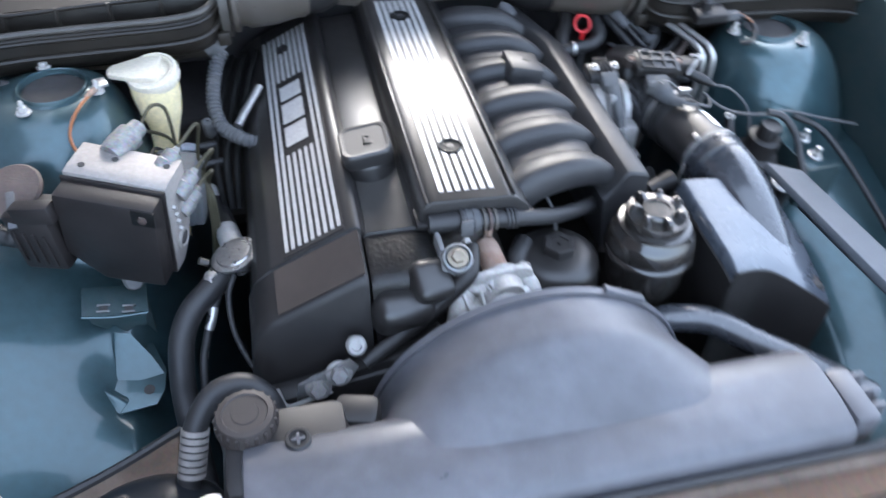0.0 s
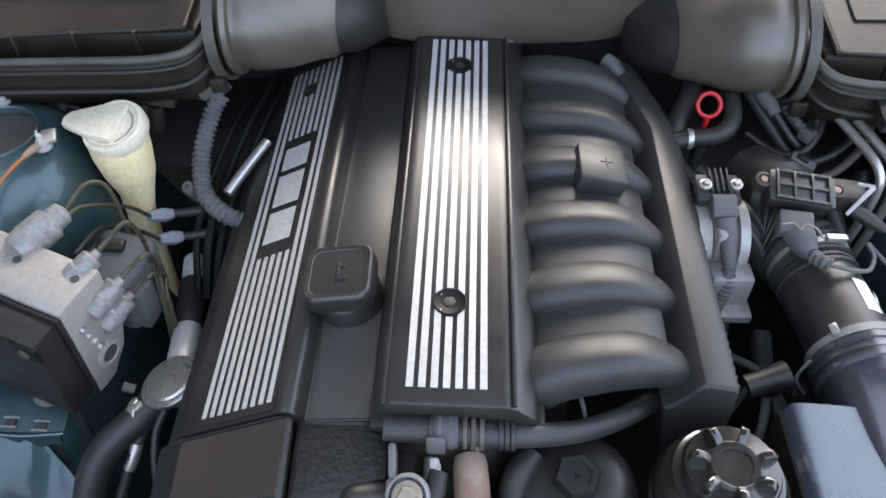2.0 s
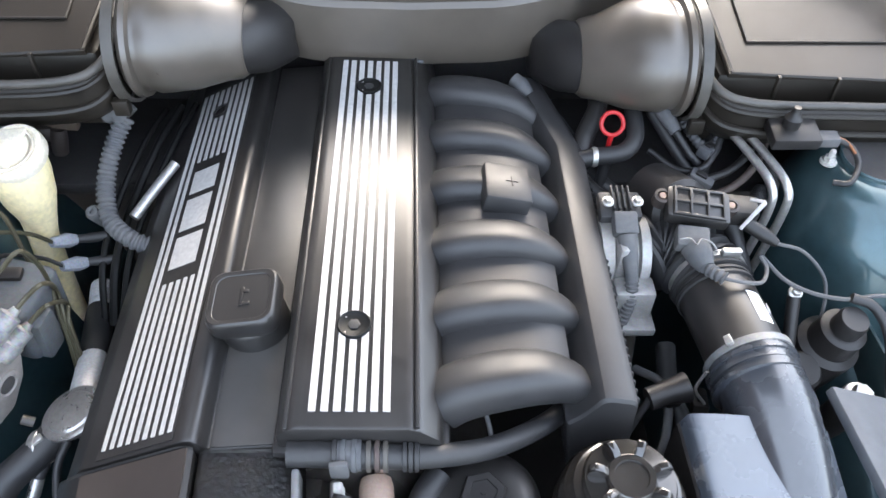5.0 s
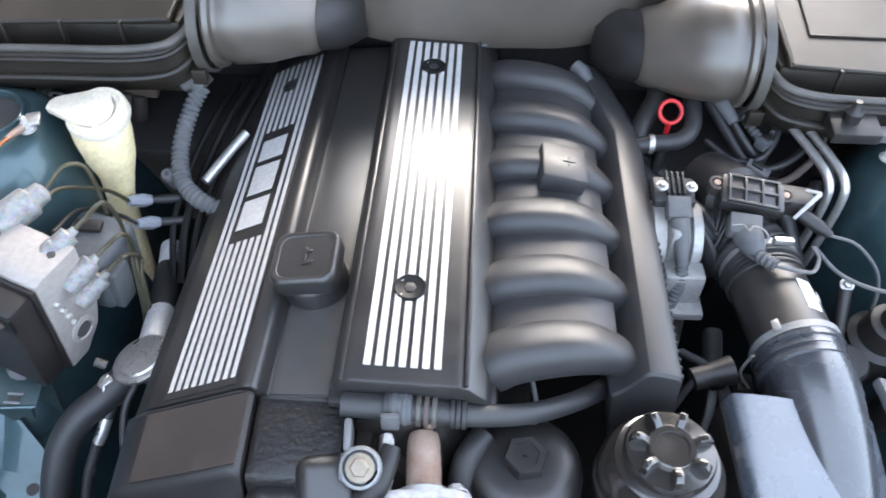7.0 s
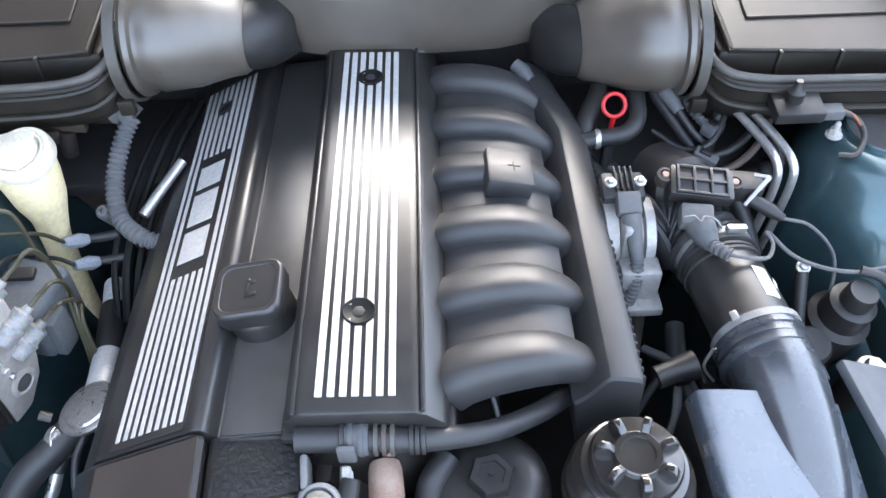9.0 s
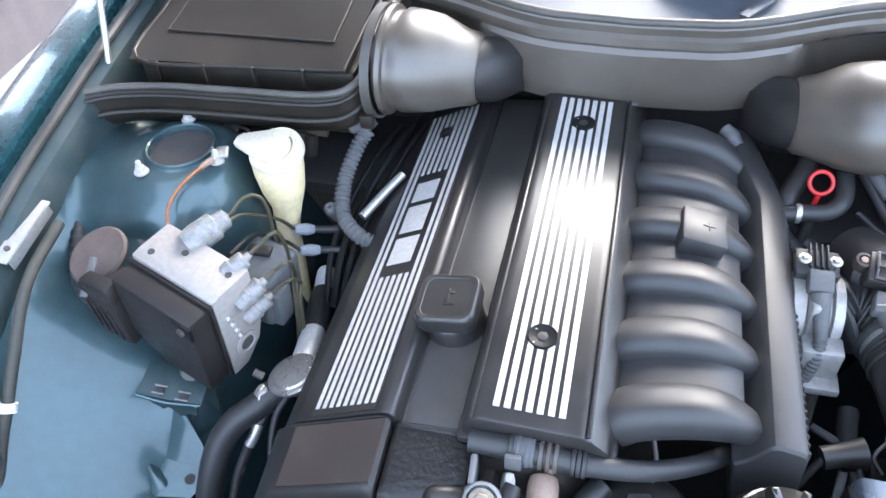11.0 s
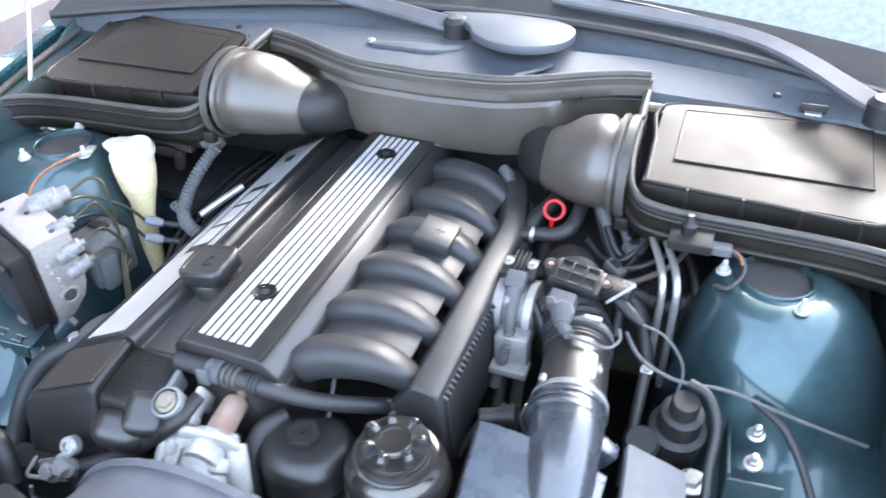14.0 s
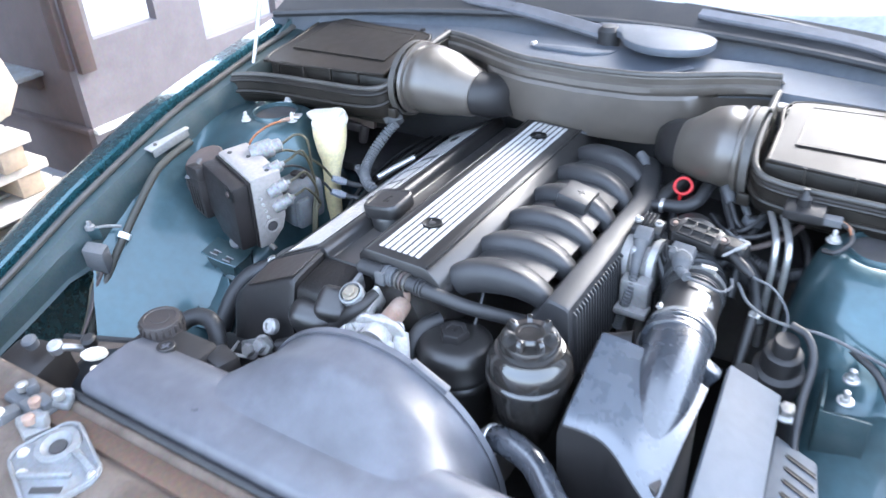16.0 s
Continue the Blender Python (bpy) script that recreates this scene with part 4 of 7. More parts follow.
# ---- air box, meter and intake tube ----
air = thing("air_box", "satin dark plastic air filter box with intake horn", "air box", (0.36, -0.38, 0.5))
rows = []
for u in [-0.05, -0.044, -0.034, -0.02, -0.008] + list(np.linspace(0.01, 1, 16)):
    x0, x1 = 0.250 + 0.140 * u, 0.262 + 0.125 * u
    far = -0.413 + 0.007 * math.sin(math.pi * min(1.0, max(0.0, u) / 0.7)) - 0.034 * max(0.0, (u - 0.35) / 0.65) ** 1.4
    row = []
    for v in np.linspace(0, 1, 12):
        z = 0.797 - 0.036 * u * u - 0.026 * v - 0.03 * max(0, v - 0.5) * u
        z -= 0.016 * max(0.0, -u / 0.05) ** 2.2 + (0.004 if v > 0.95 else 0.0)
        row.append(Vector((x0 + (x1 - x0) * v, -0.264 + (far + 0.264) * v, z)))
    rows.append(row)
edge = [r[-1] for r in rows]
child("lid", sheet(rows, 0.003), AIRBOX, air, "smooth sloping lid", sharp=50)
skirt = [[p + Vector((0, d, dz)) for d, dz in ((0.002, 0.001), (-0.002, -0.002), (-0.002, -0.03), (0.0, -0.12), (0.0, -0.30))] for p in edge]
child("case_front", sheet(skirt, 0.003), COVER_MATT, air)
left = [[p + Vector((d, 0, dz)) for d, dz in ((0.001, 0.001), (-0.002, -0.002), (-0.002, -0.03), (0.002, -0.12), (0.004, -0.30))] for p in rows[0]]
child("case_wall", sheet(left, 0.003), COVER_MATT, air)
outline = [(0.258, -0.268), (0.266, -0.404), (0.30, -0.398), (0.34, -0.408), (0.384, -0.432), (0.384, -0.268)]
child("case", prism(outline, 0.42, 0.735, 0.004, axis="z"), BLACK, air)
horn = [(0.330, -0.195, 0.775), (0.336, -0.235, 0.772), (0.3405, -0.28, 0.760), (0.3440, -0.32, 0.745), (0.3475, -0.36, 0.728), (0.350, -0.40, 0.708)]
child("horn", tube(horn, [0.043, 0.0428, 0.0412, 0.0375, 0.0320, 0.025], 36, 6), HORN, air, "satin dark intake horn")
bm = prism([(0.398, -0.222), (0.468, -0.222), (0.50, -0.53), (0.425, -0.55)], 0.0, 0.012, 0.003, axis="z")
slab = child("side_cover", bm, MATT_GREY, air, "grey matt side cover")
slab.matrix_basis = pose(0.433, -0.222, 0.752, -1.5, 20, 0) @ pose(-0.433, 0.222, 0)
vent = thing("louvre_panel", "blue grey plastic louvre panel beside the air box", "vent panel", (0.51, -0.3, 0.66))
child("plate", prism([(0.474, -0.234), (0.527, -0.259), (0.540, -0.320), (0.548, -0.47), (0.500, -0.47), (0.484, -0.34)], 0.690, 0.697, 0.002, axis="z"), MATT_GREY, vent)
for k in range(7):
    # strips laid on the plate, with the shade of open slits as their colour
    child("slit", box((0.040, 0.0045, 0.0014), (0.511 + 0.002 * k, -0.272 - 0.021 * k, 0.6975), 0.0004, (0, 0, -27)), RECESS, vent, "dark slit")
    child("lip", box((0.042, 0.0022, 0.0030), (0.512 + 0.002 * k, -0.2760 - 0.021 * k, 0.6978), 0.0008, (0, 0, -27)), BLOCK, vent)

meter = thing("air_mass_meter", "black air mass meter tube with white label", "air mass meter", (0.33, -0.14, 0.74))
pipe = child("tube", tube([(0.318, -0.085, 0.772), (0.322, -0.12, 0.773), (0.328, -0.165, 0.774), (0.330, -0.19, 0.774)], 0.040, 36, 5), COVER, meter)
mid = Vector((0.325, -0.14, 0.7735))
rows = []
for y in (-0.170, -0.132):
    c = Vector((0.318 + 0.12 * (-0.085 - y), y, 0.7735))
    rows.append([c + Vector((0.0408 * math.sin(a), 0, 0.0408 * math.cos(a))) for a in np.linspace(0.24, 0.66, 6)])
child("label", sheet(rows, 0.0004), LABEL, pipe, "white paper label")
bars = None
for k in range(3):
    a, y = 0.74 + 0.07 * k, -0.15
    bars = box((0.0006, 0.016 - 0.004 * k, 0.0012), (0.326 + 0.0409 * math.sin(a), y, 0.7735 + 0.0409 * math.cos(a)), 0.0002, (0, math.degrees(a) - 90, -7), bm=bars)
child("print", bars, LETTER, pipe)
for y, r, mt in ((-0.083, 0.0425, STEEL), (-0.193, 0.0450, GALVANISED)):
    c = (0.318 + 0.12 * (-0.085 - y), y, 0.7735)
    child("hose_clamp", lathe([(r - 0.004, -0.005), (r, -0.004), (r, 0.004), (r - 0.004, 0.005)], 36, c, (90, 0, 7)), mt, meter, "steel hose clamp")
for r, y in ((0.046, -0.203), (0.0445, -0.212), (0.0455, -0.222)):
    c = (0.3315, y, 0.7735)
    child("collar", lathe([(r - 0.006, -0.004), (r, -0.002), (r, 0.002), (r - 0.006, 0.004)], 36, c, (90, 0, 5)), HORN, meter)
child("clip_ring", tube([(0.285, -0.205, 0.775), (0.279, -0.21, 0.752), (0.292, -0.215, 0.732)], 0.0016, 6, 6), STEEL, meter, "bent wire clip")
child("bracket", box((0.03, 0.02, 0.03), (0.376, -0.225, 0.752), 0.003, (0, 30, 0)), AIRBOX, meter)

for k, (r, y) in enumerate(((0.0435, -0.093), (0.0415, -0.100), (0.0425, -0.107))):
    child("collar", lathe([(r - 0.005, -0.003), (r, -0.0015), (r, 0.0015), (r - 0.005, 0.003)], 36, (0.319 + 0.0008 * k, y, 0.773), (90, 0, 7)), RUBBER, meter)
child("clamp_screw", box((0.022, 0.007, 0.008), (0.331, -0.084, 0.8165), 0.001, (0, 8, 7)), STEEL, meter, "worm screw of the clamp")
child("clamp_screw", box((0.007, 0.010, 0.006), (0.299, -0.194, 0.8125), 0.001, (0, -35, 5)), STEEL, meter)
boot = thing("intake_boot", "ribbed black rubber intake boot", "intake hose", (0.29, -0.03, 0.75))
child("bellows", tube([(0.250, -0.045, 0.765), (0.275, -0.035, 0.772), (0.300, -0.050, 0.774), (0.316, -0.078, 0.773)], 0.039, 30, 6, rib=0.006, pitch=0.013), RUBBER, boot)

throttle = thing("throttle_body", "cast aluminium throttle body beside the manifold", "throttle body", (0.235, -0.04, 0.7))
child("housing", lathe([(0.034, -0.03), (0.040, -0.028), (0.040, -0.015), (0.035, -0.013), (0.035, 0.012), (0.041, 0.014), (0.041, 0.024), (0.036, 0.026)], 30, (0.228, -0.045, 0.775), (0, 90, 0)), ALUMINIUM, throttle)
child("flange", box((0.014, 0.075, 0.085), (0.222, -0.045, 0.775), 0.006), ALUMINIUM, throttle)
child("shaft_box", box((0.045, 0.028, 0.05), (0.235, -0.095, 0.752), 0.005), ALUMINIUM, throttle)
child("foot", box((0.05, 0.03, 0.012), (0.236, -0.11, 0.73), 0.003), ALUMINIUM, throttle)
child("sensor", box((0.046, 0.034, 0.014), (0.222, -0.022, 0.822), 0.003, (12, 0, 0)), MANIFOLD, throttle, "black throttle sensor")
for x in (0.2135, 0.2195, 0.2255, 0.2315):
    child("sensor_rib", box((0.0022, 0.030, 0.007), (x, -0.018, 0.8325), 0.0006, (12, 0, 0)), MANIFOLD, throttle)
for x in (0.207, 0.239):
    child("screw", hexbolt(0.0045, 0.006, (x, -0.026, 0.835), (12, 0, 0)), STEEL, throttle)
plug = thing("sensor_plug", "grey ribbed plug lead on the throttle sensor", "plug", (0.225, -0.05, 0.8), "sensor plugs")
child("plug_body", box((0.026, 0.026, 0.018), (0.224, -0.048, 0.822), 0.003, (25, 0, 0)), GREY_RUBBER, plug)
child("boot", tube([(0.225, -0.06, 0.818), (0.227, -0.078, 0.805), (0.230, -0.095, 0.785)], [0.011, 0.009, 0.007], 14, 5), GREY_RUBBER, plug)
child("lead", tube([(0.230, -0.094, 0.786), (0.230, -0.105, 0.765), (0.224, -0.112, 0.735), (0.215, -0.11, 0.69)], 0.006, 12, 5, rib=0.0015, pitch=0.005), GREY_RUBBER, plug)

idle = thing("idle_valve", "black sensor block with latticed cover and wire clip", "sensor", (0.3, -0.03, 0.8))
im = pose(0.300, -0.040, 0.836, 14, 4, -8)
bm = box((0.068, 0.038, 0.018), (0, 0.002, 0), 0.004)
bm.transform(im)
child("body", bm, COVER, idle)
for x in (-0.026, -0.009, 0.009, 0.026):
    bm = box((0.003, 0.034, 0.004), (x, 0.002, 0.010), 0.0006)
    bm.transform(im)
    child("lattice", bm, COVER, idle)
for y in (-0.014, 0.002, 0.018):
    bm = box((0.056, 0.003, 0.004), (0, y, 0.0098), 0.0006)
    bm.transform(im)
    child("lattice", bm, COVER, idle)
for x in (-0.038, 0.036):
    bm = lathe([(0.009, -0.008), (0.009, 0.006), (0.006, 0.0065), (0.005, 0.003), (0, 0.003)], 16, (x, 0.008, 0))
    bm.transform(im)
    child("lug", bm, CAP_BROWN, idle, "brown screw lug")
    bm = hexbolt(0.0042, 0.003, (x, 0.008, 0.004), flange=False)
    bm.transform(im)
    child("lug_screw", bm, RUST, idle)
child("drum", lathe([(0.036, -0.03), (0.036, 0.024), (0.030, 0.03), (0, 0.03)], 30, (0.285, 0.005, 0.805), (70, 0, 20)), COVER_MATT, idle)
child("arm", box((0.05, 0.03, 0.022), (0.345, -0.030, 0.826), 0.004, (0, 0, -10)), COVER_MATT, idle)
child("bracket", prism([(-0.012, 0.018), (0.004, 0.019), (0.006, 0.015), (-0.014, -0.020), (-0.017, -0.018), (0.0, 0.015), (-0.012, 0.0145)], -0.001, 0.001, 0.0003), ALUMINIUM, idle, "bent bright steel bracket").matrix_basis = pose(0.363, -0.052, 0.838, -62, 0, -20)
plug2 = thing("sensor_plug", "grey tapered plug lead with wire spring clip", "plug", (0.29, -0.09, 0.8), "sensor plugs")
child("plug_body", box((0.034, 0.024, 0.020), (0.290, -0.072, 0.824), 0.003, (20, 0, -8)), GREY_RUBBER, plug2)
child("boot", tube([(0.293, -0.080, 0.820), (0.296, -0.094, 0.818), (0.299, -0.106, 0.817)], [0.0155, 0.0135, 0.0085], 16, 5), GREY_RUBBER, plug2)
child("lead", tube([(0.299, -0.104, 0.817), (0.302, -0.112, 0.819), (0.307, -0.119, 0.821), (0.312, -0.124, 0.821)], 0.006, 12, 5, rib=0.0016, pitch=0.005), GREY_RUBBER, plug2)
child("spring", tube([(0.272, -0.083, 0.836), (0.282, -0.085, 0.839), (0.287, -0.092, 0.838), (0.293, -0.086, 0.839), (0.305, -0.088, 0.835), (0.31, -0.096, 0.83)], 0.0010, 6, 4), GALVANISED, plug2, "thin wire spring")


# ---- front end: radiator, fan shroud, crossmember ----
shroud = thing("fan_shroud", "weathered grey plastic fan shroud with domed hood", "fan shroud", (0.0, -0.5, 0.4))
CXS, RS, ZC, RIM_Y = -0.005, 0.200, 0.612, -0.441
SWEEP = np.linspace(radians(-6), radians(178), 56)
rows = []
for y, f in [(0.0, 0.0), (-0.004, -0.02), (-0.014, -0.01), (-0.024, 0.02)] + [(-0.024 - 0.128 * f, f) for f in np.linspace(0.08, 1.04, 16)]:
    fall = max(0.0, (f - 0.28) / 0.76)
    crown = 0.812 - 0.010 * max(0.0, f) - 0.047 * fall ** 1.25 - 0.02 * min(0.0, f)
    row = []
    for a in SWEEP:
        across = RS * math.cos(a)
        drop = RS - RS * math.sin(a) if a > 0 else RS + 0.02
        row.append(Vector((CXS + across * (1 + 0.25 * max(0.0, f)), RIM_Y + y, crown - drop * max(0.0, 1 - max(0.0, f) ** 1.6) ** 1.1)))
    rows.append(row)
child("hood", sheet(rows, 0.004), SHROUD, shroud, "domed grey fan hood", sharp=60)
rows = [[Vector((CXS + r * math.cos(a), RIM_Y + y, ZC + r * math.sin(a))) for a in SWEEP] for r, y in ((RS + 0.004, -0.006), (RS + 0.005, 0.003), (RS - 0.004, 0.004), (RS - 0.012, -0.002))]
child("hood_rim", sheet(rows, 0.003), SHROUD, shroud)
child("rim_tab", box((0.058, 0.010, 0.007), (0.094, -0.441, 0.792), 0.0015, (0, 27, 0)), SHROUD, shroud)
rad = thing("radiator", "radiator with grey plastic top tank", "radiator", (0.0, -0.6, 0.3))
outline = [(-0.515, 0.68), (-0.515, 0.735), (-0.535, 0.756), (-0.560, 0.7625), (-0.60, 0.762), (-0.634, 0.757), (-0.645, 0.748), (-0.646, 0.70)]
bm = prism(outline, -0.345, 0.285, 0.007, axis="x")
child("top_tank", bm, SHROUD, rad, "weathered grey top tank")
child("core", box((0.60, 0.05, 0.42), (-0.03, -0.585, 0.49), 0.004), BLACK, rad)
child("end_cap", box((0.03, 0.07, 0.05), (0.300, -0.60, 0.735), 0.006), SHROUD, rad)
for k in range(3):
    child("end_rib", box((0.035, 0.006, 0.03), (0.315, -0.575 - 0.02 * k, 0.74), 0.002), SHROUD, rad)
neck = thing("coolant_tank", "grey coolant tank end with ribbed dull black cap", "coolant tank", (-0.315, -0.515, 0.74))
CC = (-0.338, -0.503, 0.748)
prof = [(0.0325, 0), (0.0325, 0.006), (0.031, 0.008), (0.031, 0.017), (0.029, 0.0215), (0.0235, 0.0225), (0.0225, 0.021), (0.014, 0.021), (0.0135, 0.022), (0.0, 0.022)]
child("cap", lathe(prof, 40, CC), CAP_BROWN, neck)
for k in range(20):
    a = radians(18 * k)
    child("knurl", box((0.004, 0.004, 0.012), (CC[0] + 0.0310 * math.cos(a), CC[1] + 0.0310 * math.sin(a), CC[2] + 0.012), 0.001, (0, 0, 18 * k)), CAP_BROWN, neck)
child("neck", lathe([(0.031, -0.05), (0.031, 0.0)], 30, CC), COVER_MATT, neck)
child("tank", box((0.13, 0.10, 0.07), (-0.30, -0.535, 0.7165), 0.014), COVER_MATT, neck)
child("outlet", box((0.05, 0.04, 0.05), (-0.225, -0.50, 0.72), 0.010, (0, 0, -15)), COVER_MATT, neck)
bleed = thing("bleed_screw", "round slotted bleed screw in the tank", "screw", (-0.288, -0.538, 0.755))
bm = lathe([(0.0135, 0), (0.0135, 0.006), (0.012, 0.0075), (0.009, 0.0075), (0.0085, 0.005), (0, 0.005)], 24, (-0.288, -0.538, 0.755))
child("head", bm, COVER_MATT, bleed)
child("cross", box((0.014, 0.003, 0.002), (-0.288, -0.538, 0.761), 0.0005), SHROUD, bleed)
child("cross", box((0.003, 0.014, 0.002), (-0.288, -0.538, 0.761), 0.0005), SHROUD, bleed)

front = thing("front_crossmember", "weathered painted steel front crossmember with bonnet lock", "crossmember", (0, -0.7, 0.5))
outline = [(-0.648, 0.70), (-0.650, 0.728), (-0.66, 0.732), (-0.672, 0.722), (-0.70, 0.720), (-0.712, 0.728), (-0.73, 0.728), (-0.78, 0.712), (-0.80, 0.66), (-0.80, 0.5), (-0.66, 0.5)]
child("beam", prism(outline, -0.66, 0.66, 0.004, axis="x"), FILTH, front)
child("rail_seal", tube([(x, -0.652, 0.735) for x in np.linspace(-0.36, 0.6, 6)], 0.005, 8, 3), RUBBER, front)
child("channel", box((1.0, 0.030, 0.012), (0.13, -0.684, 0.7215), 0.003), RUST_DIRT, front, "channel filled with rust brown dirt")
lock = thing("bonnet_lock", "galvanised bonnet lock plate with round hole", "lock plate", (-0.275, -0.735, 0.70))
LM = pose(-0.268, -0.742, 0.725, 6, 2, -22)
for name, bm, mat in (("plate", prism(rounded(0.125, 0.095, 0.022), -0.003, 0.003, 0.001, axis="z"), GALVANISED), ("dish", lathe([(0.030, 0.002), (0.028, 0.008), (0.020, 0.009), (0.015, 0.004), (0.012, 0.003)], 28, (-0.025, 0.012, 0)), GALVANISED), ("hole", lathe([(0.012, 0.003), (0.011, 0.0045), (0, 0.0045)], 20, (-0.025, 0.012, 0)), BLACK), ("slot", box((0.040, 0.009, 0.002), (0.035, -0.018, 0.0035), 0.0005, (0, 0, 50)), BLACK), ("ridge", box((0.055, 0.010, 0.008), (0.025, 0.032, 0.004), 0.003, (0, 0, 10)), GALVANISED)):
    bm.transform(LM)
    child(name, bm, mat, lock)
border = [(x * 0.94, y * 0.92, 0.0035) for x, y in rounded(0.125, 0.095, 0.022)]
for name, bm, mat in (("border", tube(border + border[:1], 0.0026, 8, 2), GALVANISED), ("ridge", box((0.070, 0.008, 0.009), (0.012, -0.014, 0.005), 0.003, (0, 0, 50)), GALVANISED), ("bolt", hexbolt(0.0055, 0.005, (-0.046, -0.026, 0.003)), CASTING), ("bolt", hexbolt(0.0055, 0.005, (-0.012, -0.036, 0.003)), CASTING), ("bolt", hexbolt(0.0050, 0.005, (0.050, 0.034, 0.003)), STEEL)):
    bm.transform(LM)
    child(name, bm, mat, lock)
for k, (x, y, z, sx, sy) in enumerate(((-0.375, -0.690, 0.728, 0.050, 0.030), (-0.352, -0.668, 0.734, 0.030, 0.024), (-0.405, -0.725, 0.722, 0.055, 0.036), (-0.350, -0.715, 0.730, 0.034, 0.040), (-0.43, -0.675, 0.72, 0.05, 0.03))):
    fix = thing("adjuster_bracket", "weathered grey lamp adjuster bracket", "bracket", (x, y, z), "lamp brackets")
    bm = box((sx, sy, 0.016), (x, y, z), 0.005, (8 * k - 10, 6, 24 * k))
    box((sx * 0.5, sy * 0.6, 0.02), (x + 0.008, y + 0.006, z + 0.008), 0.004, (0, 9, 40 * k), bm=bm)
    child("body", bm, GALVANISED if k % 2 else GREY_RUBBER, fix)
    child("knob", lathe([(0.008, 0), (0.008, 0.010), (0.005, 0.012), (0, 0.012)], 16, (x + 0.006, y - 0.004, z + 0.012)), (RUST, STEEL, BOTTLE_CAP, RUST, STEEL)[k], fix)
lamp = thing("headlamp_housing", "black headlamp housing with dusty grey cover panel", "lamp housing", (-0.5, -0.55, 0.58))
child("shell", lathe([(0.098, -0.09), (0.096, -0.02), (0.088, 0.008), (0.070, 0.030), (0.040, 0.042), (0.0, 0.045)], 40, (-0.485, -0.530, 0.592), (10, -8, 15), sx=1.15, sy=0.85), LAMP_BLACK, lamp, "smooth dark lamp housing")
child("back_box", box((0.10, 0.09, 0.09), (-0.56, -0.60, 0.640), 0.018, (6, 0, 12)), COVER_MATT, lamp)
child("cover_panel", prism([(-0.435, -0.405), (-0.430, -0.53), (-0.50, -0.60), (-0.64, -0.62), (-0.64, -0.50)], 0.600, 0.618, 0.003, axis="z"), FILTH, lamp, "dusty grey cover panel")
child("panel_edge", tube([(-0.432, -0.400, 0.618), (-0.52, -0.448, 0.618), (-0.64, -0.498, 0.618)], 0.006, 8, 4), RUBBER, lamp)
for x, y, z, mt in ((-0.545, -0.597, 0.712, GREY_RUBBER), (-0.498, -0.585, 0.712, ALUMINIUM), (-0.47, -0.547, 0.708, COVER_MATT)):
    child("screw", lathe([(0.011, -0.01), (0.012, 0.004), (0.008, 0.008), (0, 0.008)], 18, (x, y, z), (14, 6, 0)), mt, lamp)
child("stem", tube([(-0.498, -0.585, 0.71), (-0.485, -0.57, 0.705), (-0.475, -0.55, 0.69)], 0.006, 12, 5), STEEL, lamp)
oval = thing("radiator_clip", "white plastic clip at the end of the radiator", "clip", (-0.375, -0.60, 0.74))
child("clip", lathe([(0.022, 0), (0.022, 0.006), (0.016, 0.009), (0, 0.009)], 24, (-0.385, -0.588, 0.742), (10, -10, 20), sx=1.0, sy=0.5), BOTTLE_CAP, oval)
child("stud", lathe([(0.006, -0.02), (0.006, 0.002), (0, 0.003)], 12, (-0.352, -0.612, 0.748)), BOTTLE_CAP, oval)

# ---- front of the engine: thermostat, pipes ----
thermo = thing("thermostat_housing", "pale cast alloy coolant housing with bolts", "thermostat housing", (-0.05, -0.38, 0.65))
AX = pose(-0.034, -0.340, 0.774, -84, 0, 4)
bm = lathe([(0.021, -0.060), (0.023, -0.046), (0.021, -0.040), (0.019, -0.036)], 24)
bm.transform(AX)
neck_bm = prism(rounded(0.078, 0.050, 0.018), -0.040, -0.031, 0.003, axis="z")
neck_bm.transform(AX)
bm = join(bm, neck_bm) or bm
bm = box((0.092, 0.050, 0.060), (-0.048, -0.396, 0.730), 0.014, (12, 0, 8), seg=3, bm=bm)
bm = tube([(-0.040, -0.372, 0.766), (-0.036, -0.392, 0.758), (-0.030, -0.410, 0.730), (-0.026, -0.415, 0.68)], [0.022, 0.022, 0.022, 0.024], 22, 5, bm=bm)
bm = tube([(-0.004, -0.366, 0.770), (0.004, -0.380, 0.758), (0.008, -0.392, 0.72)], [0.011, 0.013, 0.014], 18, 5, bm=bm)
bm = tube([(-0.070, -0.350, 0.778), (-0.074, -0.368, 0.768), (-0.082, -0.388, 0.752), (-0.086, -0.398, 0.71)], [0.010, 0.013, 0.016, 0.018], 18, 5, bm=bm)
bm = box((0.030, 0.022, 0.016), (-0.064, -0.378, 0.772), 0.005, (20, 0, -25), bm=bm)
bm = box((0.024, 0.018, 0.018), (-0.012, -0.392, 0.762), 0.006, (30, 12, 20), bm=bm)
for k in range(3):
    bm = box((0.0035, 0.034, 0.026), (-0.080 + 0.020 * k, -0.398, 0.756), 0.001, (34, 0, 16 - 12 * k), bm=bm)
child("casting", bm, CASTING, thermo)
for x, y in ((-0.030, 0.004), (0.031, 0.010), (0.028, -0.014)):
    bm = hexbolt(0.0065, 0.006, (x, y, -0.031))
    bm.transform(AX)
    child("bolt", bm, ALUMINIUM, thermo, "dull hexagon bolt")
for x, y, z in ((-0.046, -0.388, 0.780), (-0.088, -0.384, 0.766)):
    child("bolt", hexbolt(0.0060, 0.006, (x, y, z), (24, 0, 0)), ALUMINIUM, thermo, "dull hexagon bolt")
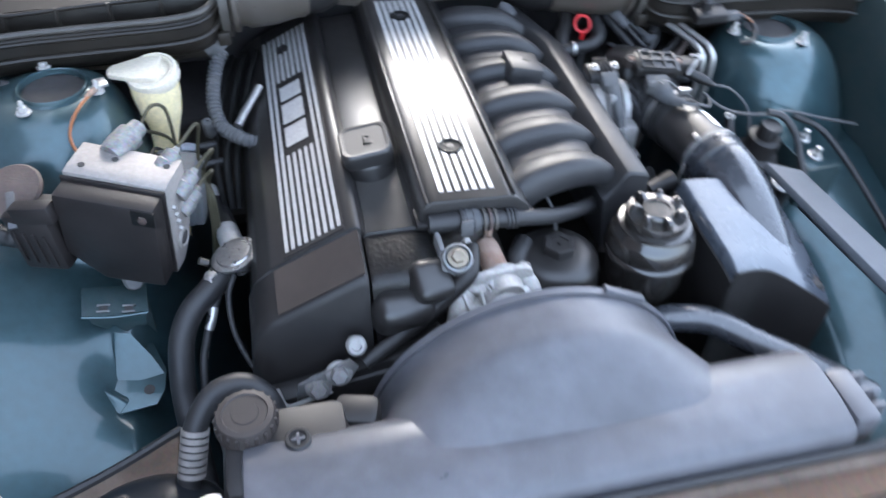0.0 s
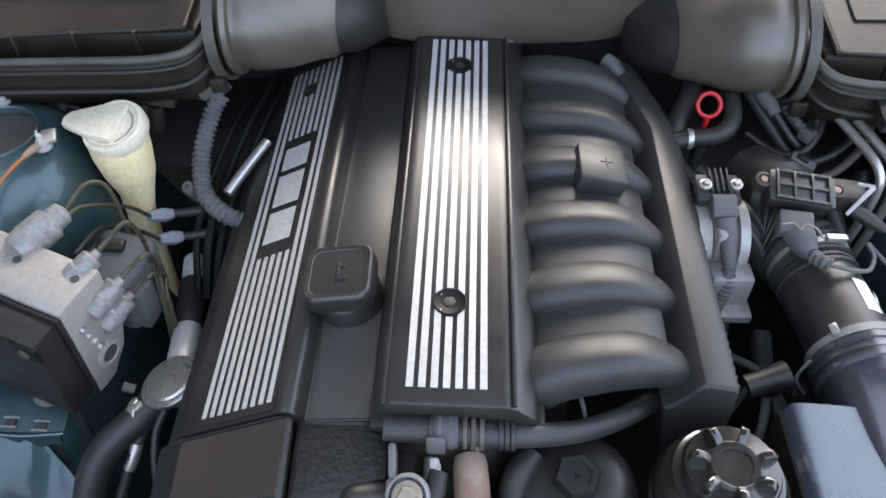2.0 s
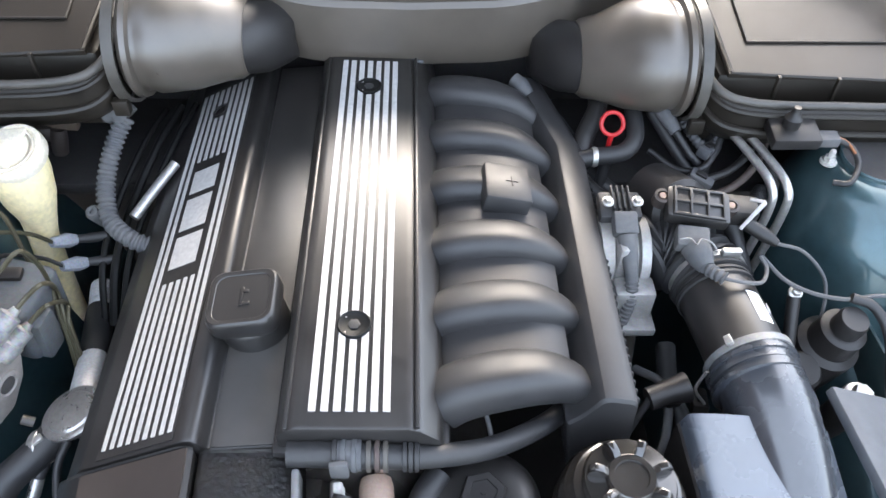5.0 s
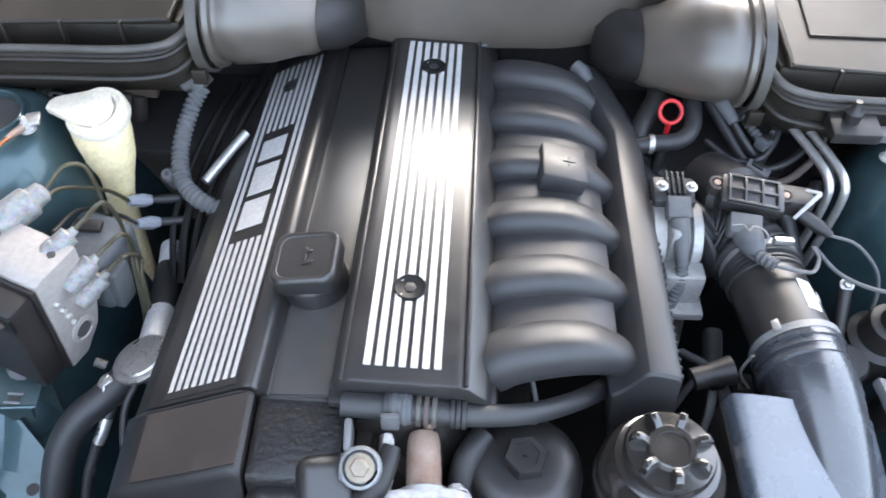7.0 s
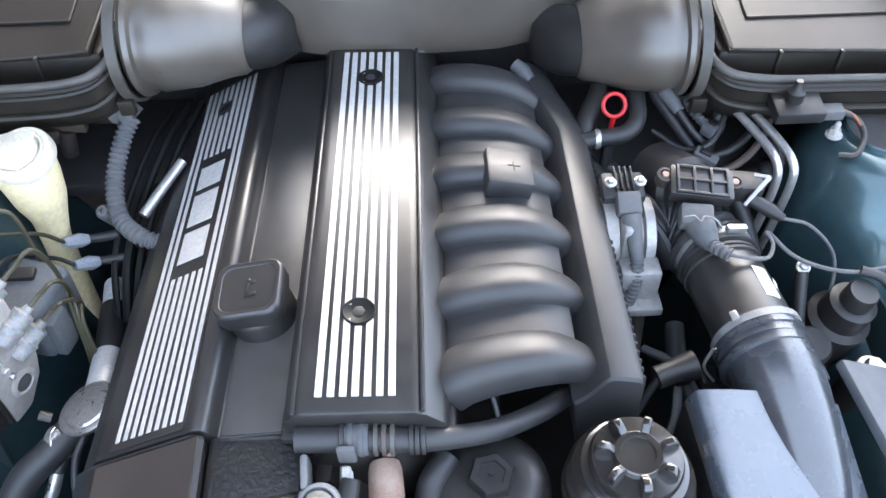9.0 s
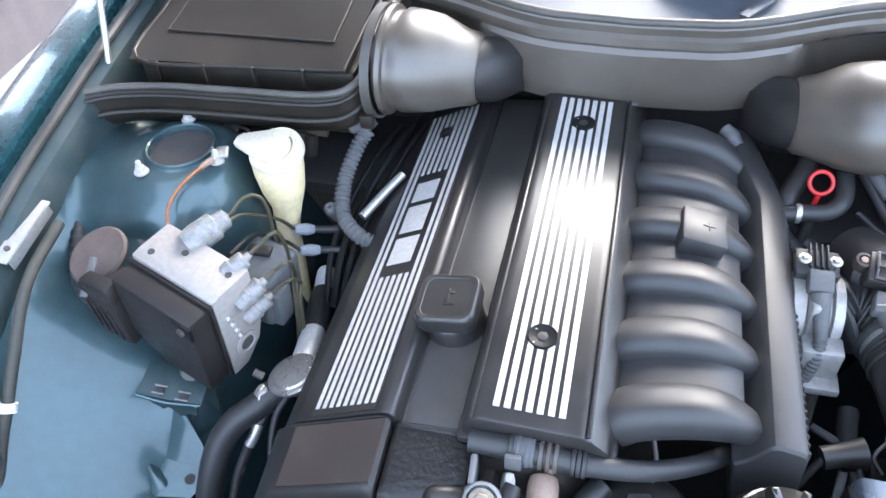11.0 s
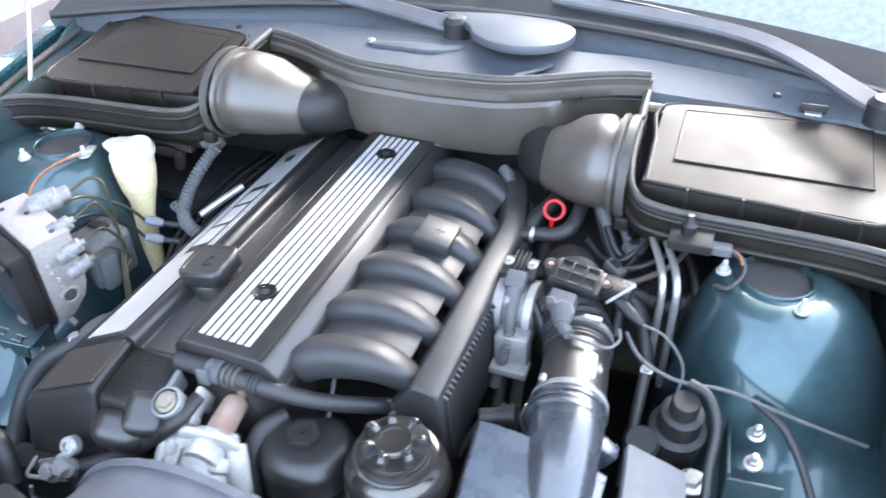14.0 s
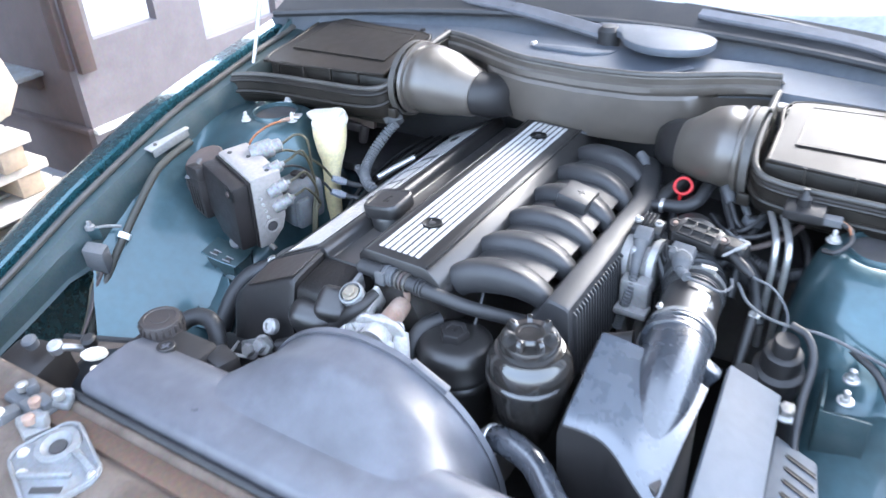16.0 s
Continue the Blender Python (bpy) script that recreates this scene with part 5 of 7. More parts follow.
sensor = thing("vent_valve", "rusty brown cylinder valve on the coolant housing", "valve", (-0.034, -0.34, 0.74))
bm = lathe([(0.0140, -0.034), (0.0155, -0.026), (0.0157, -0.004), (0.0150, 0.020), (0.0135, 0.0265), (0.007, 0.028), (0.0, 0.028)], 28)
bm.transform(AX)
child("cylinder", bm, RUST, sensor)
bm = lathe([(0.020, -0.038), (0.025, -0.036), (0.026, -0.028), (0.020, -0.025), (0.015, -0.024)], 24)
bm.transform(AX)
child("flange", bm, ALUMINIUM, sensor, "pale cast flange")
child("nozzle", tube([(-0.033, -0.316, 0.776), (-0.032, -0.308, 0.782), (-0.031, -0.309, 0.800)], [0.0045, 0.0050, 0.0055], 12, 5), RUST, sensor)
breather = thing("breather_pipe", "dull black breather pipe with banded joint", "pipe", (0.0, -0.31, 0.78))
child("pipe", tube([(-0.108, -0.310, 0.819), (-0.06, -0.311, 0.818), (0.0, -0.311, 0.812), (0.06, -0.294, 0.792), (0.11, -0.263, 0.770), (0.15, -0.225, 0.745)], [0.0115, 0.0115, 0.0105, 0.010, 0.010, 0.010], 18, 6), RUBBER, breather)
for x, mt, r in ((-0.068, RUBBER, 0.0148), (-0.061, GREY_RUBBER, 0.0146), (-0.052, GREY_RUBBER, 0.0148), (-0.040, SEAL, 0.0142), (-0.033, BROWN, 0.0142), (-0.026, SEAL, 0.0140), (-0.010, RUBBER, 0.0132), (-0.005, RUBBER, 0.0131), (0.000, RUBBER, 0.0130)):
    child("band", lathe([(r - 0.003, -0.0025), (r, -0.0018), (r, 0.0018), (r - 0.003, 0.0025)], 22, (x, -0.3110, 0.8180 - 0.09 * max(0, x + 0.06)), (0, 90, 0)), mt, breather)
child("joint_hood", lathe([(0.0138, 0), (0.0138, 0.022), (0.0125, 0.024), (0, 0.024)], 18, (-0.046, -0.311, 0.8175), (0, 90, 180)), GREY_RUBBER, breather)
child("clip", box((0.016, 0.006, 0.022), (-0.064, -0.3255, 0.819), 0.002), GREY_RUBBER, breather, "dusty grey pipe clip")
holder = thing("sensor_holder", "dull grey stepped metal holder with round plug", "bracket", (-0.085, -0.36, 0.72))
child("post", box((0.034, 0.026, 0.060), (-0.088, -0.356, 0.778), 0.005, (12, 0, 0)), GALVANISED, holder)
child("web", box((0.009, 0.022, 0.050), (-0.069, -0.330, 0.784), 0.003, (28, 8, 4)), CASTING, holder, "pale sheet web")
child("web", box((0.005, 0.040, 0.034), (-0.066, -0.344, 0.782), 0.002, (28, 14, 10)), CASTING, holder, "pale sheet web")
child("web", box((0.007, 0.030, 0.030), (-0.100, -0.334, 0.800), 0.003, (10, 0, 4)), GALVANISED, holder)
child("eye", lathe([(0.017, -0.014), (0.0185, 0.0), (0.0175, 0.004), (0.0150, 0.005), (0.0140, -0.004), (0.0, -0.004)], 28, (-0.085, -0.366, 0.811), (28, 0, 0)), GALVANISED, holder)
child("washer", lathe([(0.0125, -0.006), (0.0125, 0.002), (0.011, 0.003), (0, 0.003)], 22, (-0.085, -0.366, 0.811), (28, 0, 0)), GALVANISED, holder)
child("bolt", hexbolt(0.0085, 0.007, (-0.085, -0.3675, 0.8138), (28, 0, 0)), BRASS_DULL, holder, "dull bronze hexagon bolt")
oilhose = thing("coolant_hose", "black coolant hose curving beside the oil filter", "hose", (0, -0.33, 0.7), "hoses")
child("hose", tube([(0.02, -0.30, 0.76), (0.004, -0.325, 0.755), (0.0, -0.35, 0.735), (0.004, -0.37, 0.70), (0.02, -0.38, 0.65)], 0.0125, 16, 6), RUBBER, oilhose)
rows = []
for v in (0.0, 0.5, 1.0):
    row = []
    for u in (0.0, 0.5, 1.0):
        x, y = -0.2965 + 0.1035 * u, -0.3030 - 0.0640 * v
        row.append(Vector((x, y, 0.7730 + 0.4803 * (x + 0.2845) + 0.0022 - 0.142 * max(0.0, -y - 0.302))))
    rows.append(row)
child("front_plate", sheet(rows, 0.002), PANEL_BROWN, engine, "dusty brown front plate")
lower = thing("belt_cover", "black front belt guard with aluminium lugs", "belt guard", (-0.2, -0.42, 0.6))
child("guard", prism([(-0.315, 0.58), (-0.305, 0.650), (-0.20, 0.692), (-0.14, 0.705), (-0.11, 0.735), (-0.10, 0.58)], -0.408, -0.385, 0.006), COVER_MATT, lower)
child("blank", box((0.052, 0.052, 0.046), (-0.117, -0.368, 0.780), 0.014, (30, 8, 14), seg=4), COVER, lower, "smooth blanking cover")
child("sensor_hood", box((0.078, 0.050, 0.066), (-0.152, -0.376, 0.748), 0.024, (26, 6, 8), seg=5), COVER, lower, "smooth dark sensor hood")
child("mount_plate", prism([(-0.290, 0.655), (-0.285, 0.682), (-0.222, 0.715), (-0.212, 0.700), (-0.225, 0.675)], -0.413, -0.4085, 0.001), GALVANISED, lower, "dull steel plate")
child("arm", tube([(-0.061, -0.342, 0.806), (-0.066, -0.362, 0.801), (-0.076, -0.380, 0.793), (-0.112, -0.387, 0.758), (-0.160, -0.395, 0.722), (-0.205, -0.412, 0.705)], [0.008, 0.010, 0.010, 0.010, 0.010, 0.009], 12, 6, flat=0.7), COVER_MATT, lower)
child("edge_strip", tube([(-0.298, -0.428, 0.645), (-0.297, -0.430, 0.622), (-0.24, -0.430, 0.641), (-0.17, -0.430, 0.672)], 0.0026, 8, 4), STEEL, lower, "bright sheet edge")
child("bolt", lathe([(0.012, 0), (0.012, 0.010), (0.009, 0.013), (0.006, 0.013), (0.0055, 0.009), (0, 0.009)], 20, (-0.213, -0.405, 0.733), (55, 0, 0)), ALUMINIUM, lower)
for x, y, z in ((-0.236, -0.412, 0.694), (-0.262, -0.414, 0.676)):
    child("lug", hexbolt(0.011, 0.014, (x, y, z), (60, 0, 0)), ALUMINIUM, lower)

rhose = thing("radiator_hose", "thick black hose behind the radiator", "hose", (0.2, -0.47, 0.6), "hoses")
child("hose", tube([(0.13, -0.40, 0.640), (0.160, -0.410, 0.688), (0.19, -0.418, 0.704), (0.235, -0.434, 0.704), (0.278, -0.468, 0.694), (0.330, -0.505, 0.683), (0.40, -0.55, 0.66)], 0.0180, 20, 6), HORN, rhose)
child("hose_clip", lathe([(0.0178, -0.005), (0.0195, -0.004), (0.0195, 0.004), (0.0178, 0.005)], 24, (0.166, -0.4115, 0.694), (0, 60, -18)), STEEL, rhose, "spring hose clip")

rod = thing("steel_stay", "thin bent bright steel rod below the front cover", "rod", (-0.25, -0.41, 0.66))
child("rod", tube([(-0.311, -0.397, 0.661), (-0.3085, -0.405, 0.661), (-0.302, -0.422, 0.660), (-0.285, -0.421, 0.660), (-0.23, -0.407, 0.660), (-0.172, -0.393, 0.660)], 0.0028, 8, 5), STEEL, rod)

# ---- left side: brake control unit, washer filler, hoses ----
abs_unit = thing("brake_control_unit", "aluminium brake hydraulic block with black control box", "brake unit", (-0.46, -0.16, 0.66))
AM = pose(-0.4713, -0.1890, 0.7815, 1, 6, -20)


def abs_part(name, bm, mat, label=""):
    bm.transform(AM)
    return child(name, bm, mat, abs_unit, label)


abs_part("block", prism([(-0.009, -0.070), (-0.009, 0.0735), (0.004, 0.0755), (0.049, 0.0755), (0.049, -0.018), (0.041, -0.044), (0.016, -0.070)], -0.063, 0.063, 0.003, axis="x"), ABS_METAL, "machined aluminium valve block")
abs_part("control_box", prism([(-0.062, 0.066), (0.061, 0.068), (0.061, -0.062), (-0.018, -0.066), (-0.062, -0.030)], -0.044, -0.012, 0.005), ABS_BLACK, "matt black control box")
abs_part("box_seam", prism([(-0.064, 0.069), (0.0635, 0.071), (0.0635, -0.064), (-0.018, -0.068), (-0.064, -0.032)], -0.014, -0.0095, 0.001), ABS_BLACK)
# thin plate on the box face, coloured as the shade inside a pocket
abs_part("screw_pocket", box((0.028, 0.004, 0.022), (0.048, -0.0435, 0.054), 0.001), RECESS)
abs_part("screw", hexbolt(0.0058, 0.003, (0.048, -0.0456, 0.054), (90, 0, 0), flange=False), BROWN, "rusty corner screw")
plug_body = abs_part("plug", box((0.060, 0.050, 0.088), (-0.092, -0.030, -0.014), 0.007, (0, -10, 0)), ABS_BLACK, "black multi plug")
abs_part("plug_lever", box((0.054, 0.020, 0.026), (-0.086, -0.046, 0.034), 0.004, (0, -16, 0)), ABS_BLACK)
for k in range(4):
    abs_part("plug_rib", box((0.004, 0.004, 0.050), (-0.112 + 0.013 * k, -0.0555, -0.020), 0.001, (0, -10, 0)), ABS_BLACK)
abs_part("motor", lathe([(0.030, 0), (0.030, 0.05), (0.026, 0.06), (0, 0.06)], 30, (0.0, 0.045, -0.02), (-90, 0, 0)), MOTOR)
abs_part("motor_case", box((0.064, 0.074, 0.080), (0.026, 0.096, -0.020), 0.010, (0, 0, 8), seg=3), MOTOR, "dark blue grey motor case")
abs_part("case_socket", box((0.030, 0.016, 0.008), (0.016, 0.106, 0.022), 0.003, (0, 0, 24)), ABS_BLACK)
abs_part("case_step", box((0.034, 0.030, 0.060), (0.052, 0.084, -0.030), 0.006, (0, 0, 8)), MOTOR)
for x, y, z in ((0.050, 0.030, 0.0757), (-0.012, 0.026, 0.0757), (-0.045, 0.006, 0.0757)):
    abs_part("top_hole", lathe([(0.0042, 0), (0.0042, 0.0008), (0, 0.0008)], 14, (x, y, z)), BLACK)
abs_part("port_rim", lathe([(0.016, 0), (0.016, 0.003), (0.0115, 0.004), (0.0105, 0.0015), (0, 0.0015)], 24, (0.0625, 0.019, -0.030), (0, 90, 0)), ABS_METAL)
abs_part("port_hole", lathe([(0.0095, 0), (0.0095, 0.0026), (0, 0.0026)], 20, (0.0628, 0.019, -0.030), (0, 90, 0)), BLACK)
for k in range(4):
    abs_part("side_screw", hexbolt(0.0034, 0.005, (0.0625, 0.004 + 0.003 * k, 0.034 - 0.014 * k), (0, 90, 0), flange=False), STEEL)
UNIONS = ((0.038, 0.028, 0.062), (0.060, 0.024, 0.036), (0.058, 0.030, 0.002))
for k, at in enumerate(UNIONS):
    abs_part("union", lathe([(0.0125, 0), (0.0130, 0.018), (0.0112, 0.020), (0.0108, 0.034), (0.0055, 0.036), (0.0042, 0.042), (0, 0.042)], 12, at, (-66, 0, -20)), UNION, "dull alloy pipe union")
abs_part("valve", lathe([(0.0150, -0.006), (0.0165, 0.002), (0.0175, 0.010), (0.0170, 0.034), (0.0125, 0.037), (0.0115, 0.050), (0.0045, 0.053), (0, 0.053)], 18, (-0.022, 0.042, 0.072), (-80, 0, -16)), UNION, "rough cast valve")
for k, at in enumerate(UNIONS):
    a = AM @ (Vector(at) + Vector((0.0125, 0.0345, 0.0165)))
    way = AM.to_3x3() @ Vector((0.30, 0.84, 0.44))
    pts = [a, a + way * 0.016, a + way * (0.036 - 0.006 * k) + Vector((0.006, 0, 0.002)), Vector((-0.380 + 0.003 * k, -0.096, 0.800 - 0.022 * k)), Vector((-0.378 + 0.004 * k, -0.112, 0.745)), Vector((-0.378 + 0.004 * k, -0.122, 0.70)), Vector((-0.392 + 0.004 * k, -0.13, 0.60))]
    child("brake_pipe", tube(pts, 0.0024, 8, 6), OLIVE, abs_unit, "thin bent olive brake pipe")
a = AM @ Vector((-0.008, 0.093, 0.081))
child("brake_pipe", tube([a, a + Vector((0.012, 0.022, 0.010)), a + Vector((0.024, 0.034, 0.004)), a + Vector((0.030, 0.036, -0.016)), a + Vector((0.030, 0.034, -0.08))], 0.0024, 8, 6), OLIVE, abs_unit, "thin bent olive brake pipe")
for k, (x, y, z) in enumerate(((-0.405, 0.004, 0.747), (-0.392, -0.018, 0.731))):
    a = AM @ Vector((0.000 + 0.012 * k, 0.066, 0.074 - 0.024 * k))
    child("brake_pipe", tube([a, (-0.448 + 0.014 * k, -0.074, 0.836 - 0.030 * k), (-0.426 + 0.008 * k, -0.030 - 0.006 * k, z + 0.048 - 0.018 * k), (x - 0.010, y - 0.012, z + 0.010)], 0.0024, 8, 6), (OLIVE, COVER_MATT)[k], abs_unit, "thin bent brake pipe")
    child("pipe_joint", tube([(x - 0.011, y - 0.013, z + 0.010), (x, y, z), (x + 0.008, y + 0.006, z - 0.004)], [0.0060, 0.0088, 0.0060], 8, 4), JOINT, abs_unit, "pale grey pipe joint")
    child("pipe_end", tube([(x + 0.008, y + 0.006, z - 0.004), (x + 0.022, y + 0.012, z - 0.008), (x + 0.038, y + 0.018, z - 0.010)], [0.0048, 0.0062, 0.0058], 10, 4), RUBBER, abs_unit)
bracket = thing("abs_bracket", "teal painted sheet bracket below the brake unit", "bracket", (-0.50, -0.23, 0.6))
child("plate", box((0.080, 0.048, 0.003), (-0.508, -0.224, 0.6780), 0.001, (8, 12, 6)), BRACKET, bracket)
child("front_edge", tube([(-0.545, -0.252, 0.684), (-0.508, -0.252, 0.677), (-0.468, -0.243, 0.668)], 0.0020, 6, 3), PAINT, bracket)
child("flange", prism([(-0.540, 0.684), (-0.538, 0.664), (-0.522, 0.650), (-0.512, 0.657), (-0.500, 0.640), (-0.486, 0.650), (-0.474, 0.648), (-0.470, 0.668)], -0.247, -0.243, 0.001), BRACKET, bracket)
for x in (-0.520, -0.490):
    z = 0.6805 - 0.21 * (x + 0.508)
    for dy in (-0.007, 0.004):
        child("slot_rim", box((0.016, 0.0025, 0.002), (x, -0.238 + dy, z), 0.0005, (8, 12, 6)), GALVANISED, bracket)
    child("slot", box((0.010, 0.008, 0.001), (x, -0.2395, z - 0.0006), 0, (8, 12, 6)), BLACK, bracket)
child("grommet", lathe([(0.013, 0), (0.013, 0.012), (0.010, 0.016), (0, 0.016)], 18, (-0.480, -0.214, 0.706), (70, 0, 20)), GREY_RUBBER, bracket)
child("stay", box((0.060, 0.006, 0.12), (-0.505, -0.205, 0.615), 0.001, (-10, 0, 6)), BRACKET, bracket)
foot = thing("chassis_bracket", "teal pressed chassis bracket with a round hole", "bracket", (-0.49, -0.29, 0.55))
ear = prism([(-0.566, -0.300), (-0.520, -0.326), (-0.474, -0.318), (-0.464, -0.298), (-0.462, -0.270), (-0.480, -0.225), (-0.53, -0.225)], -0.0018, 0.0018, 0.0008, axis="z")
ear.transform(Matrix.Translation((-0.484, -0.296, 0.5735)) @ pose(0, 0, 0, 13, 4, 0) @ Matrix.Translation((0.484, 0.296, 0)))
child("plate", ear, PAINT, foot)
child("hole", lathe([(0.0072, 0), (0.0072, 0.0012), (0, 0.0012)], 18, (-0.484, -0.296, 0.5745), (13, 4, 0)), BLACK, foot)
child("rise", sheet([[Vector((-0.520, -0.236, 0.632)), Vector((-0.510, -0.240, 0.632)), Vector((-0.500, -0.240, 0.630))], [Vector((-0.524, -0.258, 0.600)), Vector((-0.502, -0.260, 0.603)), Vector((-0.478, -0.258, 0.600))], [Vector((-0.526, -0.284, 0.577)), Vector((-0.498, -0.282, 0.579)), Vector((-0.464, -0.276, 0.580))]], 0.002), PAINT, foot, "sloping teal web")
rows = []
for f in (-1.0, -0.7, -0.4, -0.15, 0.15, 0.4, 0.7, 1.0):
    rows.append([Vector((x + 0.008 * f, y + 0.012 * f, z + 0.5 * h * (1 + math.cos(math.pi * f)))) for x, y, z, h in ((-0.584, -0.262, 0.577, 0.003), (-0.566, -0.274, 0.577, 0.014), (-0.545, -0.290, 0.576, 0.017), (-0.524, -0.306, 0.574, 0.009), (-0.512, -0.314, 0.573, 0.001))])
child("fold", sheet(rows, 0.002), PAINT, foot)

disc = thing("warning_horn", "rust brown round horn disc with grey arm", "horn", (-0.58, -0.17, 0.75))
child("disc", lathe([(0.038, -0.004), (0.039, 0.0), (0.036, 0.003), (0.015, 0.0045), (0.006, 0.007), (0, 0.007)], 34, (-0.598, -0.156, 0.823), (18, -8, 0)), BROWN, disc, "rusty horn disc")
child("arm", box((0.010, 0.05, 0.004), (-0.595, -0.186, 0.816), 0.001, (25, 0, 5)), GREY_RUBBER, disc)

wash = thing("washer_filler", "yellowed white washer filler neck with ivory cap", "washer bottle", (-0.43, 0.02, 0.5))
WP = (-0.430, 0.020, 0.867)
child("neck", tube([(-0.455, 0.020, 0.50), (-0.444, 0.016, 0.66), (-0.436, 0.014, 0.745), (-0.431, 0.015, 0.780), (-0.430, 0.016, 0.808), (-0.4305, 0.018, 0.838), (-0.431, 0.020, 0.860)], [0.0165, 0.0165, 0.0170, 0.0205, 0.0285, 0.0330, 0.033], 30, 6), BOTTLE, wash)
child("cap", lathe([(0.0335, -0.014), (0.0360, -0.010), (0.0360, 0.0), (0.0345, 0.004), (0.031, 0.005), (0.030, 0.0025), (0.02, 0.0035), (0, 0.0045)], 36, WP, (14, -7, 0)), BOTTLE_CAP, wash, "ivory snap cap")
bm = prism([(-0.020, -0.026), (0.012, -0.024), (0.046, -0.012), (0.052, -0.004), (0.050, 0.008), (0.012, 0.022), (-0.020, 0.026)], -0.005, 0.004, 0.002, axis="z")
bm.transform(pose(-0.440, 0.023, 0.871, -8, 6, 170))
child("tab", bm, BOTTLE_CAP, wash, "lifting tab of the cap")
for r in (0.026, 0.014):
    child("cap_ring", lathe([(r - 0.0015, 0), (r, 0.0012), (r + 0.0015, 0)], 30, (WP[0], WP[1], WP[2] + 0.0035), (14, -7, 0)), BOTTLE_CAP, wash)

ledge = thing("bulkhead_bracket", "brown dusty sheet bracket under the filter box", "bracket", (-0.48, 0.13, 0.82))
child("strip", box((0.150, 0.012, 0.020), (-0.482, 0.134, 0.824), 0.002, (0, 5, 0)), FILTH, ledge)
child("lump", box((0.040, 0.016, 0.022), (-0.458, 0.126, 0.808), 0.006, (0, 8, 12)), CAP_BROWN, ledge)
child("stub", tube([(-0.432, 0.130, 0.812), (-0.435, 0.128, 0.797), (-0.440, 0.128, 0.776)], [0.0095, 0.0105, 0.0095], 14, 4), CAP_BROWN, ledge)
child("bolt", hexbolt(0.0075, 0.009, (-0.553, 0.126, 0.812), (60, 0, 0)), STEEL, ledge)
child("wire_clip", tube([(-0.548, 0.124, 0.816), (-0.530, 0.122, 0.814), (-0.522, 0.122, 0.808), (-0.500, 0.122, 0.809)], 0.0022, 8, 5), STEEL, ledge)
child("plug", tube([(-0.530, 0.128, 0.806), (-0.510, 0.127, 0.804), (-0.492, 0.127, 0.802)], [0.008, 0.009, 0.007], 12, 4), COVER_MATT, ledge)
for k in range(3):
    h = thing("engine_wire", "thin dark wire at the back of the engine", "wire", (-0.37, 0.15, 0.8), "wires")
    child("wire", tube([(-0.292 - 0.020 * k, 0.225, 0.775 - 0.004 * k), (-0.308 - 0.019 * k, 0.15, 0.768), (-0.326 - 0.018 * k, 0.06, 0.748), (-0.338 - 0.015 * k, -0.01, 0.722), (-0.342 - 0.010 * k, -0.07, 0.68)], 0.0042 + 0.0012 * (k % 2), 8, 5), RECESS, h)
corr = thing("corrugated_conduit", "grey corrugated cable conduit", "conduit", (-0.33, 0.1, 0.7), "conduits")
child("elbow", tube([(-0.362, 0.118, 0.846), (-0.348, 0.118, 0.850), (-0.337, 0.113, 0.840)], 0.0155, 16, 5), GREY_RUBBER, corr)
child("tube", tube([(-0.338, 0.112, 0.842), (-0.350, 0.095, 0.825), (-0.360, 0.055, 0.795), (-0.352, 0.015, 0.772), (-0.325, -0.010, 0.764), (-0.300, -0.015, 0.755)], 0.0088, 16, 8, rib=0.0022, pitch=0.0066), GREY_RUBBER, corr)
corr2 = thing("corrugated_conduit", "grey corrugated conduit behind the engine", "conduit", (0.01, 0.25, 0.85), "conduits")
child("tube", tube([(-0.005, 0.235, 0.80), (0.0, 0.245, 0.84), (0.0, 0.265, 0.862), (-0.005, 0.30, 0.88)], 0.0125, 16, 6, rib=0.003, pitch=0.008), GREY_RUBBER, corr2)

line = thing("fuel_rail_pipe", "bright steel pipe beside the cylinder head", "pipe", (-0.31, 0.02, 0.7))
child("pipe", tube([(-0.330, 0.026, 0.762), (-0.312, 0.060, 0.772), (-0.292, 0.098, 0.782)], 0.0062, 12, 5), STEEL, line)
child("clip", lathe([(0.009, -0.03), (0.009, 0.006), (0.006, 0.010), (0.003, 0.010), (0.003, 0.006), (0, 0.006)], 14, (-0.372, 0.025, 0.770), (30, 0, 0)), GREY_RUBBER, line)
hose = thing("coolant_hose", "black coolant hose with silver pressed damper", "hose", (-0.38, -0.25, 0.5), "hoses")
DC = Vector((-0.348, -0.207, 0.716))
child("hose", tube([(-0.366, -0.216, 0.697), (-0.385, -0.240, 0.690), (-0.410, -0.262, 0.678), (-0.426, -0.286, 0.655), (-0.432, -0.315, 0.622), (-0.432, -0.345, 0.585), (-0.42, -0.42, 0.53), (-0.41, -0.50, 0.48)], 0.0165, 20, 6), RUBBER, hose)
child("damper", lathe([(0.014, -0.026), (0.014, -0.008), (0.029, -0.006), (0.0325, -0.001), (0.0325, 0.0015), (0.029, 0.003), (0.025, 0.0025), (0.023, 0.0045), (0, 0.0065)], 38, tuple(DC), (-2, -15, 0)), PRESSED, hose, "round pressed silver damper")
child("damper_lug", box((0.012, 0.009, 0.010), (-0.378, -0.232, 0.706), 0.002, (0, -15, 40)), STEEL, hose)
